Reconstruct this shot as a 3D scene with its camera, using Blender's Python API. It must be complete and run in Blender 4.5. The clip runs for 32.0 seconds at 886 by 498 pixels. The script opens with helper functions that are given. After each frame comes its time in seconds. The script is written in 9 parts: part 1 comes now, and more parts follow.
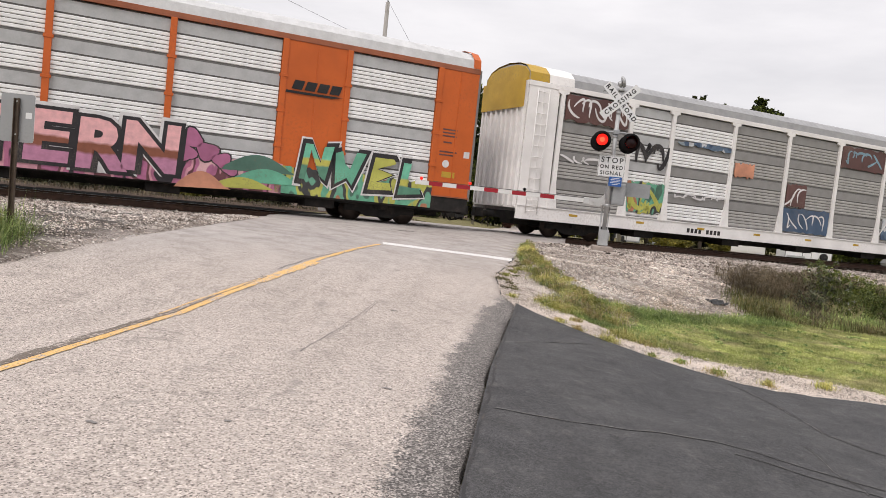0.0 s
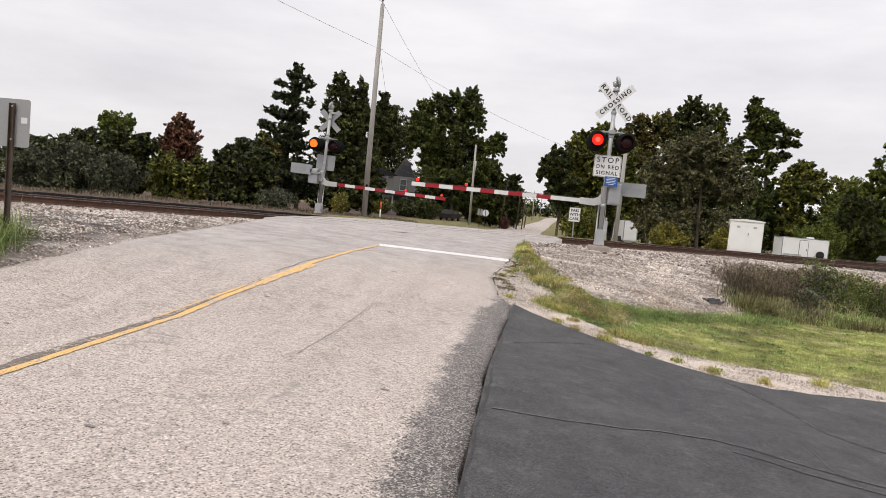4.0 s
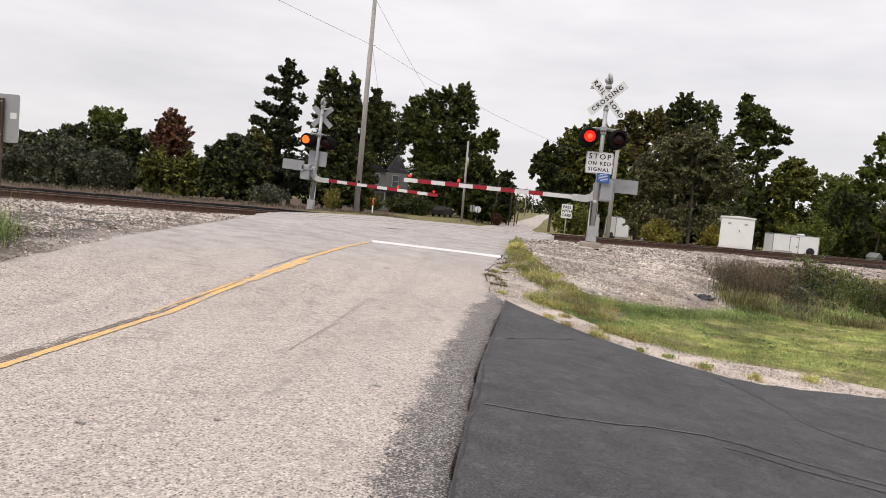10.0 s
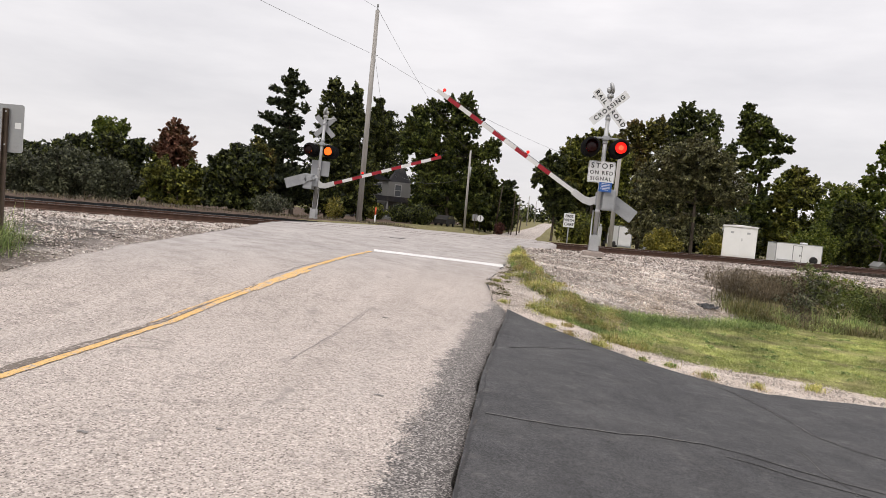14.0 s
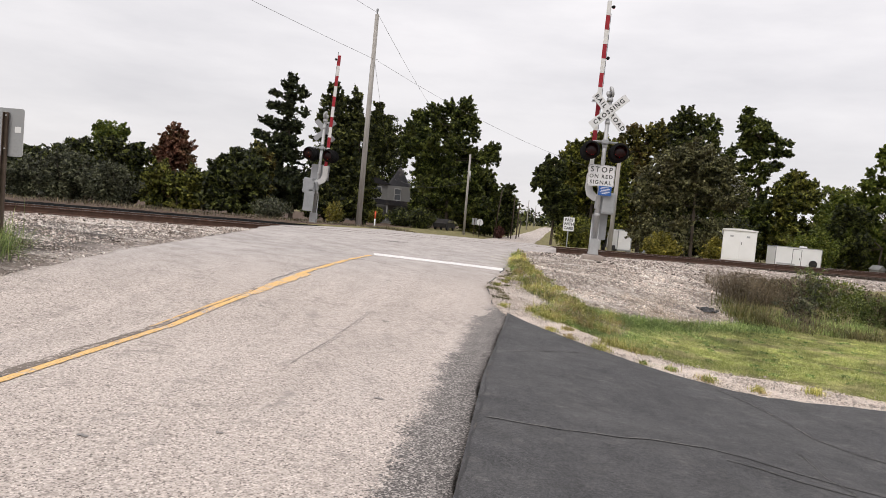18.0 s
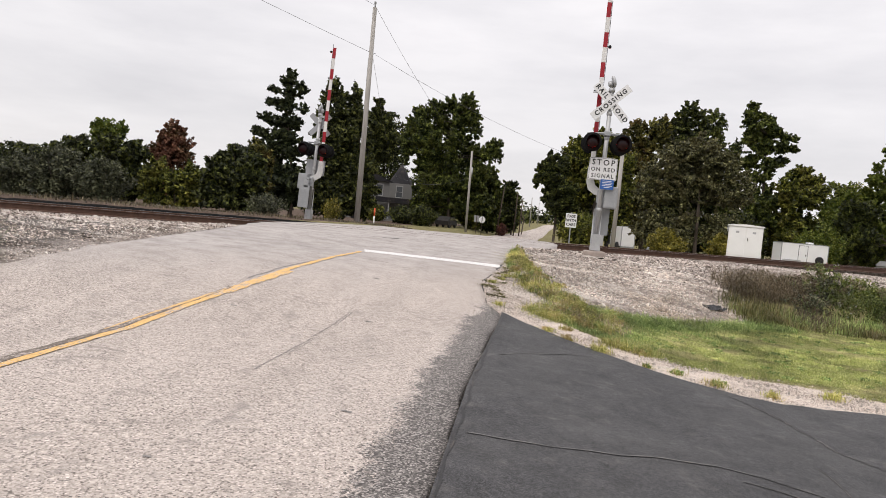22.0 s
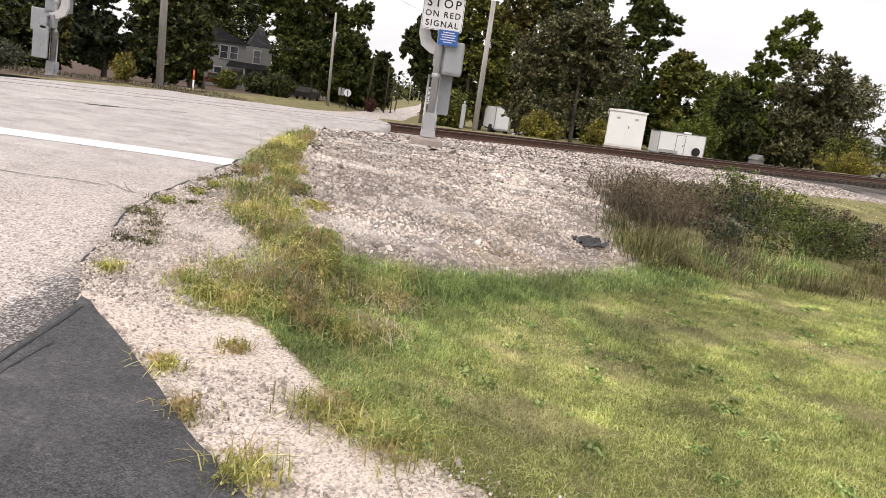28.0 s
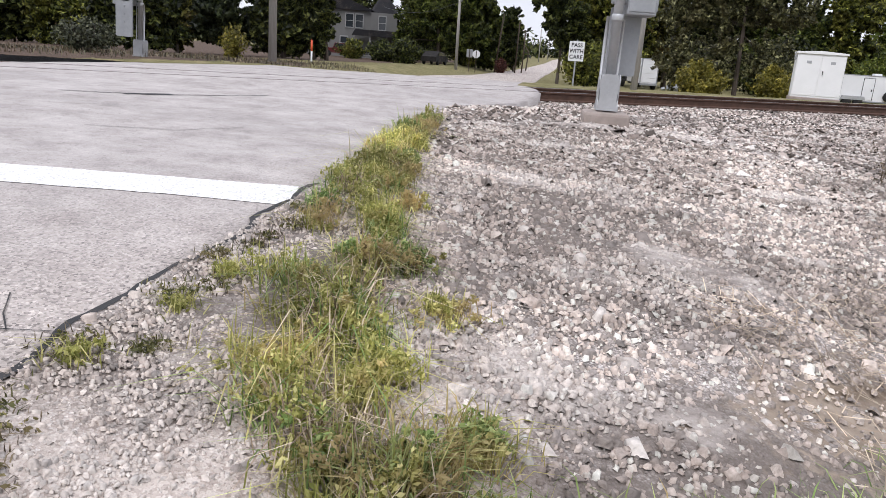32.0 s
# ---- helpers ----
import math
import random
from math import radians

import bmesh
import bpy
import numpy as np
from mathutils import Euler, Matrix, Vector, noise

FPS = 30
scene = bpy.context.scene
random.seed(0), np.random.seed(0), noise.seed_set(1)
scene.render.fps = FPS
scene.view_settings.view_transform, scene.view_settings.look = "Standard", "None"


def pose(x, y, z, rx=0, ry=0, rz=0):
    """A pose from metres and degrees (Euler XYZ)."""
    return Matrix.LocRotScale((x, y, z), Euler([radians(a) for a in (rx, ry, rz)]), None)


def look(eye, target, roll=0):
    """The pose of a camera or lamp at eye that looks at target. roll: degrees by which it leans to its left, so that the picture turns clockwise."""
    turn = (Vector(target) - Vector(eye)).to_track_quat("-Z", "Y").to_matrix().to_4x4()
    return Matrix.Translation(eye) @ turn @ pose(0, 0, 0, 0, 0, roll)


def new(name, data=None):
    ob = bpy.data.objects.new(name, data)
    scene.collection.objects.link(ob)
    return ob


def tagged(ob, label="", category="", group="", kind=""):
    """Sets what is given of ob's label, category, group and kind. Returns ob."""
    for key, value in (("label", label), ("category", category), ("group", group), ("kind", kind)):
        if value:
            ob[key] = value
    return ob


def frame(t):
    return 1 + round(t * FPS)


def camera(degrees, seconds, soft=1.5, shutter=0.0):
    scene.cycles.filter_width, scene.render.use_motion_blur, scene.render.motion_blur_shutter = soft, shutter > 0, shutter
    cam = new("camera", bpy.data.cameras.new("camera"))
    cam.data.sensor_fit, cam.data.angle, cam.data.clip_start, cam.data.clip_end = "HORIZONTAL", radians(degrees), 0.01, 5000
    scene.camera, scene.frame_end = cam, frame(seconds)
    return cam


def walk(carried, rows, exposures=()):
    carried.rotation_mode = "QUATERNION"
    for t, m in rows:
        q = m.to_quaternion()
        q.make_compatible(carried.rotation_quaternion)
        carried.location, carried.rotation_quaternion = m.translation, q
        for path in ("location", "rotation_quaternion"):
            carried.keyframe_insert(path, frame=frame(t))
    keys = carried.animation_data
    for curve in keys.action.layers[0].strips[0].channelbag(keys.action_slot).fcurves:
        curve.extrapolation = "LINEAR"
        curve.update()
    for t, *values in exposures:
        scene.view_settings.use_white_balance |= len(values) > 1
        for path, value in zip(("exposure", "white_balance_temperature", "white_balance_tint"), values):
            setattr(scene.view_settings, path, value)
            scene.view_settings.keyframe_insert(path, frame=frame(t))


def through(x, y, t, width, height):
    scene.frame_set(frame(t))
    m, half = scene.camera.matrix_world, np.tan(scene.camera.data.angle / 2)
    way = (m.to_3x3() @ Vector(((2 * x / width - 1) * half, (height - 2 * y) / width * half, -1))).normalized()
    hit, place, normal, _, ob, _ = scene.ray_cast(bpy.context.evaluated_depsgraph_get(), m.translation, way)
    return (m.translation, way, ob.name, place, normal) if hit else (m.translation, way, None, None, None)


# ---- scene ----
cam = camera(62.1, 32.0, soft=0.8)
METRES, EYE, TILT, LEAN, TURN = 12.2, 1.55, -4.2, 0.65, 6.3
ROWS = [
    (0.0, 0.0, 0.0, 0.0, -0.06, 0.55, -6.63),
    (0.5, -0.0001, 0.0002, -0.0001, -0.22, 0.57, -6.55),
    (1.0, -0.0001, 0.0001, -0.0002, -0.33, 0.62, -6.48),
    (1.5, 0.0002, -0.0006, -0.0, -0.38, 0.7, -6.37),
    (2.0, 0.0004, -0.0011, -0.0, -0.37, 0.79, -6.32),
    (2.5, 0.0004, -0.0014, -0.0001, -0.34, 0.82, -6.27),
    (3.0, 0.0005, -0.0015, -0.0001, -0.32, 0.78, -6.22),
    (3.5, 0.0004, -0.0013, -0.0001, -0.31, 0.7, -6.17),
    (5.5, 0.0005, -0.0018, -0.0002, -0.26, 0.65, -6.01),
    (6.0, 0.0007, -0.0015, -0.0002, -0.33, 0.63, -5.99),
    (6.5, 0.0007, -0.0015, -0.0002, -0.44, 0.64, -6.0),
    (7.0, 0.0007, -0.0015, -0.0002, -0.56, 0.66, -6.03),
    (7.5, 0.0007, -0.0013, -0.0003, -0.66, 0.63, -6.06),
    (8.0, 0.0007, -0.0014, -0.0003, -0.76, 0.55, -6.06),
    (8.5, 0.0008, -0.0013, -0.0003, -0.84, 0.47, -6.05),
    (9.0, 0.0008, -0.0011, -0.0003, -0.87, 0.41, -6.05),
    (9.5, 0.0007, -0.001, -0.0003, -0.87, 0.42, -6.1),
    (10.0, 0.0005, -0.001, -0.0003, -0.89, 0.46, -6.15),
    (10.5, 0.0005, -0.0011, -0.0003, -0.92, 0.52, -6.19),
    (11.0, 0.0006, -0.0013, -0.0003, -0.96, 0.56, -6.18),
    (11.5, 0.0007, -0.0015, -0.0003, -0.99, 0.63, -6.15),
    (12.0, 0.0008, -0.0017, -0.0003, -0.96, 0.74, -6.12),
    (12.5, 0.0009, -0.002, -0.0003, -0.91, 0.85, -6.1),
    (13.0, 0.0009, -0.0022, -0.0002, -0.82, 0.99, -6.1),
    (13.5, 0.001, -0.0024, -0.0002, -0.74, 1.08, -6.11),
    (14.0, 0.0009, -0.0023, -0.0002, -0.69, 1.15, -6.12),
    (14.5, 0.0009, -0.0023, -0.0003, -0.68, 1.21, -6.11),
    (16.5, 0.0007, -0.0025, -0.0004, -0.75, 1.5, -6.13),
    (17.0, 0.0007, -0.0022, -0.0005, -0.75, 1.53, -6.13),
    (17.5, 0.0006, -0.002, -0.0006, -0.75, 1.51, -6.1),
    (18.0, 0.0006, -0.0022, -0.0006, -0.72, 1.46, -6.08),
    (18.5, 0.0007, -0.0026, -0.0005, -0.64, 1.41, -6.06),
    (19.0, 0.0005, -0.0027, -0.0006, -0.51, 1.37, -6.02),
    (19.5, -0.0002, -0.0026, -0.0007, -0.3, 1.36, -5.94),
    (20.0, -0.002, -0.0022, -0.0009, 0.11, 1.35, -5.74),
    (20.5, -0.0051, -0.0016, -0.0011, 0.59, 1.46, -5.57),
    (21.0, -0.005, 0.0042, -0.002, 0.8, 1.66, -5.52),
    (21.5, 0.0067, 0.0261, -0.0, 0.44, 1.69, -5.66),
    (22.0, 0.018, 0.0563, -0.0008, -0.43, 1.27, -5.89),
    (22.5, 0.0281, 0.1014, 0.0021, -1.62, 0.28, -6.0),
    (23.0, 0.0475, 0.1473, 0.0068, -2.59, -1.07, -5.89),
    (23.5, 0.0575, 0.1949, 0.0079, -3.48, -2.33, -5.62),
    (24.0, 0.077, 0.2375, 0.0093, -4.45, -3.1, -5.49),
    (24.5, 0.0939, 0.2783, 0.0123, -5.62, -3.43, -5.79),
    (25.0, 0.1075, 0.325, 0.0189, -6.93, -3.53, -6.46),
    (25.5, 0.1308, 0.3651, 0.0241, -7.64, -3.58, -7.33),
    (27.5, 0.1852, 0.5341, 0.037, -8.95, -6.39, -8.26),
    (28.0, 0.2049, 0.5796, 0.0405, -9.59, -7.13, -7.78),
    (28.5, 0.2108, 0.6257, 0.0425, -10.16, -7.16, -7.1),
    (29.0, 0.2171, 0.6649, 0.0445, -11.05, -6.82, -6.57),
    (29.5, 0.2209, 0.714, 0.0509, -12.41, -6.53, -6.0),
    (30.0, 0.2203, 0.7564, 0.0539, -14.38, -6.65, -5.75),
    (30.5, 0.2299, 0.8002, 0.0543, -15.28, -7.26, -5.67),
    (31.0, 0.225, 0.8489, 0.0563, -12.61, -8.72, -5.4),
    (31.5, 0.2163, 0.8903, 0.0585, -6.35, -10.09, -5.03),
    (32.0, 0.2031, 0.9371, 0.0615, 0.34, -11.2, -4.67),
]
walk(cam, [(t, pose(0, 0, EYE, TILT, LEAN, TURN) @ pose(METRES * x, METRES * y, METRES * z, 90 + pitch, roll, yaw)) for t, x, y, z, yaw, pitch, roll in ROWS],
     exposures=[(0, -0.03, 6600, 13), (20.5, -0.05, 6600, 13), (23.0, 0.02, 6600, 13), (25.5, 0.22, 6650, 13.5), (28.0, 0.27, 6650, 14), (30.5, 0.36, 6120, 12), (32.0, 0.12, 6000, 14)])


# ---- world, sun, exposure ----
SUN_ELEV, SUN_TURN = 50.0, 205.0


def make_world():
    w = bpy.data.worlds.new("overcast_sky")
    scene.world = w
    w.use_nodes = True
    tree = w.node_tree
    tree.nodes.clear()
    out = tree.nodes.new("ShaderNodeOutputWorld")
    bg = tree.nodes.new("ShaderNodeBackground")
    sky = tree.nodes.new("ShaderNodeTexSky")
    sky.sky_type, sky.sun_disc = "NISHITA", False
    sky.sun_elevation, sky.sun_rotation = radians(SUN_ELEV), radians(SUN_TURN)
    thin = tree.nodes.new("ShaderNodeVectorMath")
    thin.operation = "SCALE"
    thin.inputs["Scale"].default_value = 0.10
    tree.links.new(sky.outputs[0], thin.inputs[0])
    co = tree.nodes.new("ShaderNodeTexCoord")
    sep = tree.nodes.new("ShaderNodeSeparateXYZ")
    tree.links.new(co.outputs["Generated"], sep.inputs[0])
    # cloud layer: flat banks, stretched along the horizon
    mp = tree.nodes.new("ShaderNodeMapping")
    mp.inputs["Scale"].default_value = (2.2, 2.2, 9.0)
    tree.links.new(co.outputs["Generated"], mp.inputs[0])
    nz = tree.nodes.new("ShaderNodeTexNoise")
    nz.inputs["Scale"].default_value, nz.inputs["Detail"].default_value, nz.inputs["Roughness"].default_value = 1.5, 7.0, 0.56
    tree.links.new(mp.outputs[0], nz.inputs["Vector"])
    ramp = tree.nodes.new("ShaderNodeValToRGB")
    ramp.color_ramp.elements[0].position, ramp.color_ramp.elements[0].color = 0.34, (0.775, 0.775, 0.795, 1)
    ramp.color_ramp.elements[1].position, ramp.color_ramp.elements[1].color = 0.66, (0.925, 0.92, 0.93, 1)
    tree.links.new(nz.outputs[0], ramp.inputs[0])
    # an overcast dome is brighter towards the zenith
    lift = tree.nodes.new("ShaderNodeMapRange")
    lift.inputs["From Min"].default_value, lift.inputs["From Max"].default_value = 0.12, 1.0
    lift.inputs["To Min"].default_value, lift.inputs["To Max"].default_value = 1.0, 1.75
    tree.links.new(sep.outputs["Z"], lift.inputs["Value"])
    cloud = tree.nodes.new("ShaderNodeVectorMath")
    cloud.operation = "SCALE"
    tree.links.new(ramp.outputs[0], cloud.inputs[0])
    tree.links.new(lift.outputs[0], cloud.inputs["Scale"])
    mix = tree.nodes.new("ShaderNodeMix")
    mix.data_type = "RGBA"
    mix.inputs[0].default_value = 0.92
    tree.links.new(thin.outputs[0], mix.inputs[6])
    tree.links.new(cloud.outputs[0], mix.inputs[7])
    tree.links.new(mix.outputs[2], bg.inputs[0])
    bg.inputs[1].default_value = 1.0
    tree.links.new(bg.outputs[0], out.inputs[0])


make_world()
sun = new("sun", bpy.data.lights.new("sun", "SUN"))
sun.data.energy, sun.data.angle, sun.data.color = 1.5, radians(20), (1.0, 0.955, 0.89)
sun.matrix_world = look((0, 0, 30), (-30 * math.cos(radians(SUN_ELEV)) * math.sin(radians(SUN_TURN)), -30 * math.cos(radians(SUN_ELEV)) * math.cos(radians(SUN_TURN)), 30 - 30 * math.sin(radians(SUN_ELEV))))


# ---- materials ----
class Mat:
    """A small builder for a principled material with noise-driven colour, roughness and relief."""

    def __init__(self, name, rough=0.7, metal=0.0, spec=0.4):
        self.m = bpy.data.materials.new(name)
        self.m.use_nodes = True
        self.t = self.m.node_tree
        self.b = self.t.nodes["Principled BSDF"]
        self.b.inputs["Roughness"].default_value = rough
        self.b.inputs["Metallic"].default_value = metal
        self.b.inputs["Specular IOR Level"].default_value = spec
        self.co = None

    def add(self, kind):
        return self.t.nodes.new(kind)

    def link(self, a, b):
        self.t.links.new(a, b)

    def coords(self, which="Object"):
        if self.co is None:
            self.co = self.add("ShaderNodeTexCoord")
        return self.co.outputs[which]

    def noise(self, scale, detail=4.0, rough=0.55, stretch=None, which="Object"):
        n = self.add("ShaderNodeTexNoise")
        n.inputs["Scale"].default_value, n.inputs["Detail"].default_value, n.inputs["Roughness"].default_value = scale, detail, rough
        src = self.coords(which)
        if stretch:
            mp = self.add("ShaderNodeMapping")
            mp.inputs["Scale"].default_value = stretch
            self.link(src, mp.inputs[0])
            src = mp.outputs[0]
        self.link(src, n.inputs["Vector"])
        return n.outputs["Fac"]

    def cells(self, scale, feature="F1", which="Object", out="Distance"):
        n = self.add("ShaderNodeTexVoronoi")
        n.feature = feature
        n.inputs["Scale"].default_value = scale
        self.link(self.coords(which), n.inputs["Vector"])
        return n.outputs[out]

    def ramp(self, fac, *stops):
        n = self.add("ShaderNodeValToRGB")
        el = n.color_ramp.elements
        while len(el) < len(stops):
            el.new(0.5)
        for e, (p, c) in zip(el, stops):
            e.position = p
            e.color = (*c, 1) if not isinstance(c, float) else (c, c, c, 1)
        self.link(fac, n.inputs[0])
        return n.outputs[0]

    def mix(self, fac, a, b, blend="MIX"):
        n = self.add("ShaderNodeMix")
        n.data_type, n.blend_type = "RGBA", blend
        for sock, v in ((n.inputs[0], fac), (n.inputs[6], a), (n.inputs[7], b)):
            if isinstance(v, (int, float)):
                sock.default_value = v
            elif isinstance(v, tuple):
                sock.default_value = (*v, 1)
            else:
                self.link(v, sock)
        return n.outputs[2]

    def math(self, op, a, b=0.0):
        n = self.add("ShaderNodeMath")
        n.operation = op
        for sock, v in ((n.inputs[0], a), (n.inputs[1], b)):
            if isinstance(v, (int, float)):
                sock.default_value = v
            else:
                self.link(v, sock)
        return n.outputs[0]

    def per_object(self):
        return self.add("ShaderNodeObjectInfo").outputs["Random"]

    def per_island(self):
        return self.add("ShaderNodeNewGeometry").outputs["Random Per Island"]

    def attr(self, name):
        n = self.add("ShaderNodeAttribute")
        n.attribute_name = name
        return n.outputs["Fac"]

    def color(self, c):
        if isinstance(c, tuple):
            self.b.inputs["Base Color"].default_value = (*c, 1)
        else:
            self.link(c, self.b.inputs["Base Color"])
        return self

    def rough(self, fac, lo, hi):
        n = self.add("ShaderNodeMapRange")
        n.inputs["To Min"].default_value, n.inputs["To Max"].default_value = lo, hi
        self.link(fac, n.inputs["Value"])
        self.link(n.outputs[0], self.b.inputs["Roughness"])
        return self

    def bump(self, fac, strength=0.3, distance=0.01):
        n = self.add("ShaderNodeBump")
        n.inputs["Strength"].default_value, n.inputs["Distance"].default_value = strength, distance
        self.link(fac, n.inputs["Height"])
        if self.b.inputs["Normal"].is_linked:
            self.link(self.b.inputs["Normal"].links[0].from_socket, n.inputs["Normal"])
        self.link(n.outputs[0], self.b.inputs["Normal"])
        return self

    def glow(self, c, strength):
        self.b.inputs["Emission Color"].default_value = (*c, 1)
        self.b.inputs["Emission Strength"].default_value = strength
        return self


def painted(name, c, rough=0.5, metal=0.0, wear=0.16, scale=3.0, dirt=(0.16, 0.13, 0.10), bump=0.06):
    m = Mat(name, rough, metal)
    big, fine = m.noise(scale, 5), m.noise(scale * 14, 3)
    dark = tuple(v * (1 - wear) for v in c)
    light = tuple(min(1.0, v * (1 + 0.5 * wear)) for v in c)
    col = m.ramp(big, (0.3, dark), (0.7, light))
    spots = m.ramp(m.math("MULTIPLY", fine, m.noise(scale * 0.5, 2)), (0.30, 0.0), (0.42, 1.0))
    col = m.mix(m.math("MULTIPLY", spots, wear * 1.6), col, dirt)
    m.color(col).rough(fine, rough * 0.8, min(1.0, rough * 1.2))
    if bump:
        m.bump(fine, bump, 0.004)
    return m.m


def chipseal():
    m = Mat("chip_seal_road", 0.88, spec=0.2)
    stone = m.add("ShaderNodeTexVoronoi")
    stone.inputs["Scale"].default_value = 88
    m.link(m.coords(), stone.inputs["Vector"])
    chips = m.ramp(stone.outputs["Color"], (0.1, (0.13, 0.11, 0.097)), (0.32, (0.37, 0.322, 0.288)), (0.75, (0.53, 0.465, 0.42)), (1.0, (0.75, 0.68, 0.625)))
    big = m.noise(0.55, 6, 0.6)
    track = m.noise(1.0, 5, 0.6, (1.6, 0.10, 1))
    tone = m.ramp(m.math("ADD", m.math("MULTIPLY", big, 0.45), m.math("MULTIPLY", track, 0.55)), (0.36, 0.86), (0.5, 0.99), (0.64, 1.08))
    col = m.mix(1.0, chips, tone, "MULTIPLY")
    # bare patches where the chips have worn off, and streaks of loose dust
    bare = m.ramp(m.noise(2.6, 8, 0.74, (1.0, 0.6, 1)), (0.575, 0.0), (0.66, 1.0))
    col = m.mix(m.math("MULTIPLY", bare, 0.62), col, (0.25, 0.225, 0.205))
    dust = m.ramp(m.noise(0.8, 6, 0.65, (2.4, 0.35, 1)), (0.52, 0.0), (0.70, 1.0))
    col = m.mix(m.math("MULTIPLY", dust, 0.14), col, (0.62, 0.565, 0.53))
    # clusters of coarser and missing chips
    clump = m.noise(24, 5, 0.75)
    col = m.mix(1.0, col, m.ramp(clump, (0.32, 0.58), (0.44, 0.96), (0.6, 1.07)), "MULTIPLY")
    scuff = m.ramp(m.math("MULTIPLY", m.noise(7, 6, 0.75, (0.7, 2.0, 1)), m.noise(1.3, 4, 0.6)), (0.315, 0.0), (0.36, 1.0))
    col = m.mix(m.math("MULTIPLY", scuff, 0.5), col, (0.20, 0.178, 0.16))
    # fine chips are lost towards the crossing, where the seal is older and greyer
    old = m.attr("old")
    grey = m.ramp(m.noise(2.2, 9, 0.72), (0.30, (0.22, 0.20, 0.192)), (0.5, (0.38, 0.352, 0.335)), (0.7, (0.50, 0.47, 0.45)))
    grey = m.mix(m.math("MULTIPLY", m.ramp(m.noise(0.5, 7, 0.7, (0.5, 1.3, 1)), (0.52, 0.0), (0.64, 1.0)), 0.40), grey, (0.24, 0.225, 0.218))
    grey = m.mix(0.13, grey, chips)
    col = m.mix(m.math("MULTIPLY", old, 0.92), col, grey)
    # the seal thins out towards the drive
    thin = m.ramp(m.math("ADD", m.attr("edge"), m.math("ADD", m.math("MULTIPLY", m.math("SUBTRACT", m.noise(38, 6, 0.8), 0.5), 1.5), m.math("MULTIPLY", m.math("SUBTRACT", m.noise(4.5, 4, 0.7, (1, 0.5, 1)), 0.5), 0.9))), (0.47, 0.0), (0.54, 1.0))
    under = m.ramp(stone.outputs["Color"], (0.2, (0.065, 0.06, 0.057)), (0.55, (0.15, 0.138, 0.13)), (0.9, (0.42, 0.385, 0.36)))
    col = m.mix(thin, col, under)
    # scattered bitumen specks
    speck = m.math("MAXIMUM", m.ramp(m.noise(46, 2, 0.5), (0.66, 0.0), (0.72, 1.0)), m.ramp(m.noise(13, 3, 0.6, (1, 1.6, 1)), (0.715, 0.0), (0.735, 1.0)))
    col = m.mix(m.math("MULTIPLY", speck, 0.6), col, (0.10, 0.092, 0.086))
    m.color(col).bump(stone.outputs["Distance"], 0.4, 0.005).bump(big, 0.2, 0.02)
    return m.m


def road_paint(name, c, under, worn, streak=None):
    """Thin paint on chip seal: the stones break it up, and it is rubbed off in patches."""
    m = Mat(name, 0.8, spec=0.2)
    stone = m.add("ShaderNodeTexVoronoi")
    stone.inputs["Scale"].default_value = 88
    m.link(m.coords(), stone.inputs["Vector"])
    col = m.mix(1.0, c, m.ramp(stone.outputs["Color"], (0.1, 0.62), (0.5, 0.98), (1.0, 1.12)), "MULTIPLY")
    gone = m.math("ADD", m.noise(30, 5, 0.75), m.math("MULTIPLY", m.noise(2.2, 5, 0.7, streak), 0.8))
    col = m.mix(m.ramp(gone, (worn, 0.0), (worn + 0.14, 1.0)), col, m.mix(1.0, under, m.ramp(stone.outputs["Color"], (0.1, 0.4), (0.5, 0.95), (1.0, 1.35)), "MULTIPLY"))
    m.color(col).bump(stone.outputs["Distance"], 0.3, 0.004)
    return m.m


def asphalt(name, base, patch, scale=90, chips=0.35):
    m = Mat(name, 0.8, spec=0.35)
    stone = m.add("ShaderNodeTexVoronoi")
    stone.inputs["Scale"].default_value = scale
    m.link(m.coords(), stone.inputs["Vector"])
    grain = m.ramp(stone.outputs["Color"], (0.2, tuple(v * (1 - chips) for v in base)), (0.85, tuple(v * (1 + chips) for v in base)))
    big = m.ramp(m.noise(0.9, 6, 0.6), (0.4, 0.0), (0.65, 1.0))
    col = m.mix(m.math("MULTIPLY", big, 0.6), grain, patch)
    col = m.mix(1.0, col, m.ramp(m.noise(38, 5, 0.75), (0.32, 0.55), (0.5, 1.0), (0.68, 1.45)), "MULTIPLY")
    col = m.mix(1.0, col, m.ramp(m.noise(3.2, 6, 0.7), (0.34, 0.78), (0.66, 1.22)), "MULTIPLY")
    pebble = m.ramp(m.cells(22, out="Distance"), (0.035, 1.0), (0.06, 0.0))
    col = m.mix(m.math("MULTIPLY", pebble, 0.7), col, (0.33, 0.31, 0.29))
    dust = m.ramp(m.noise(5.0, 6, 0.7), (0.56, 0.0), (0.74, 1.0))
    col = m.mix(m.math("MULTIPLY", dust, 0.22), col, (0.30, 0.28, 0.26))
    m.color(col).rough(m.noise(3, 4), 0.62, 0.9).bump(stone.outputs["Distance"], 0.45, 0.004).bump(m.noise(6, 4), 0.15, 0.01)
    return m.m


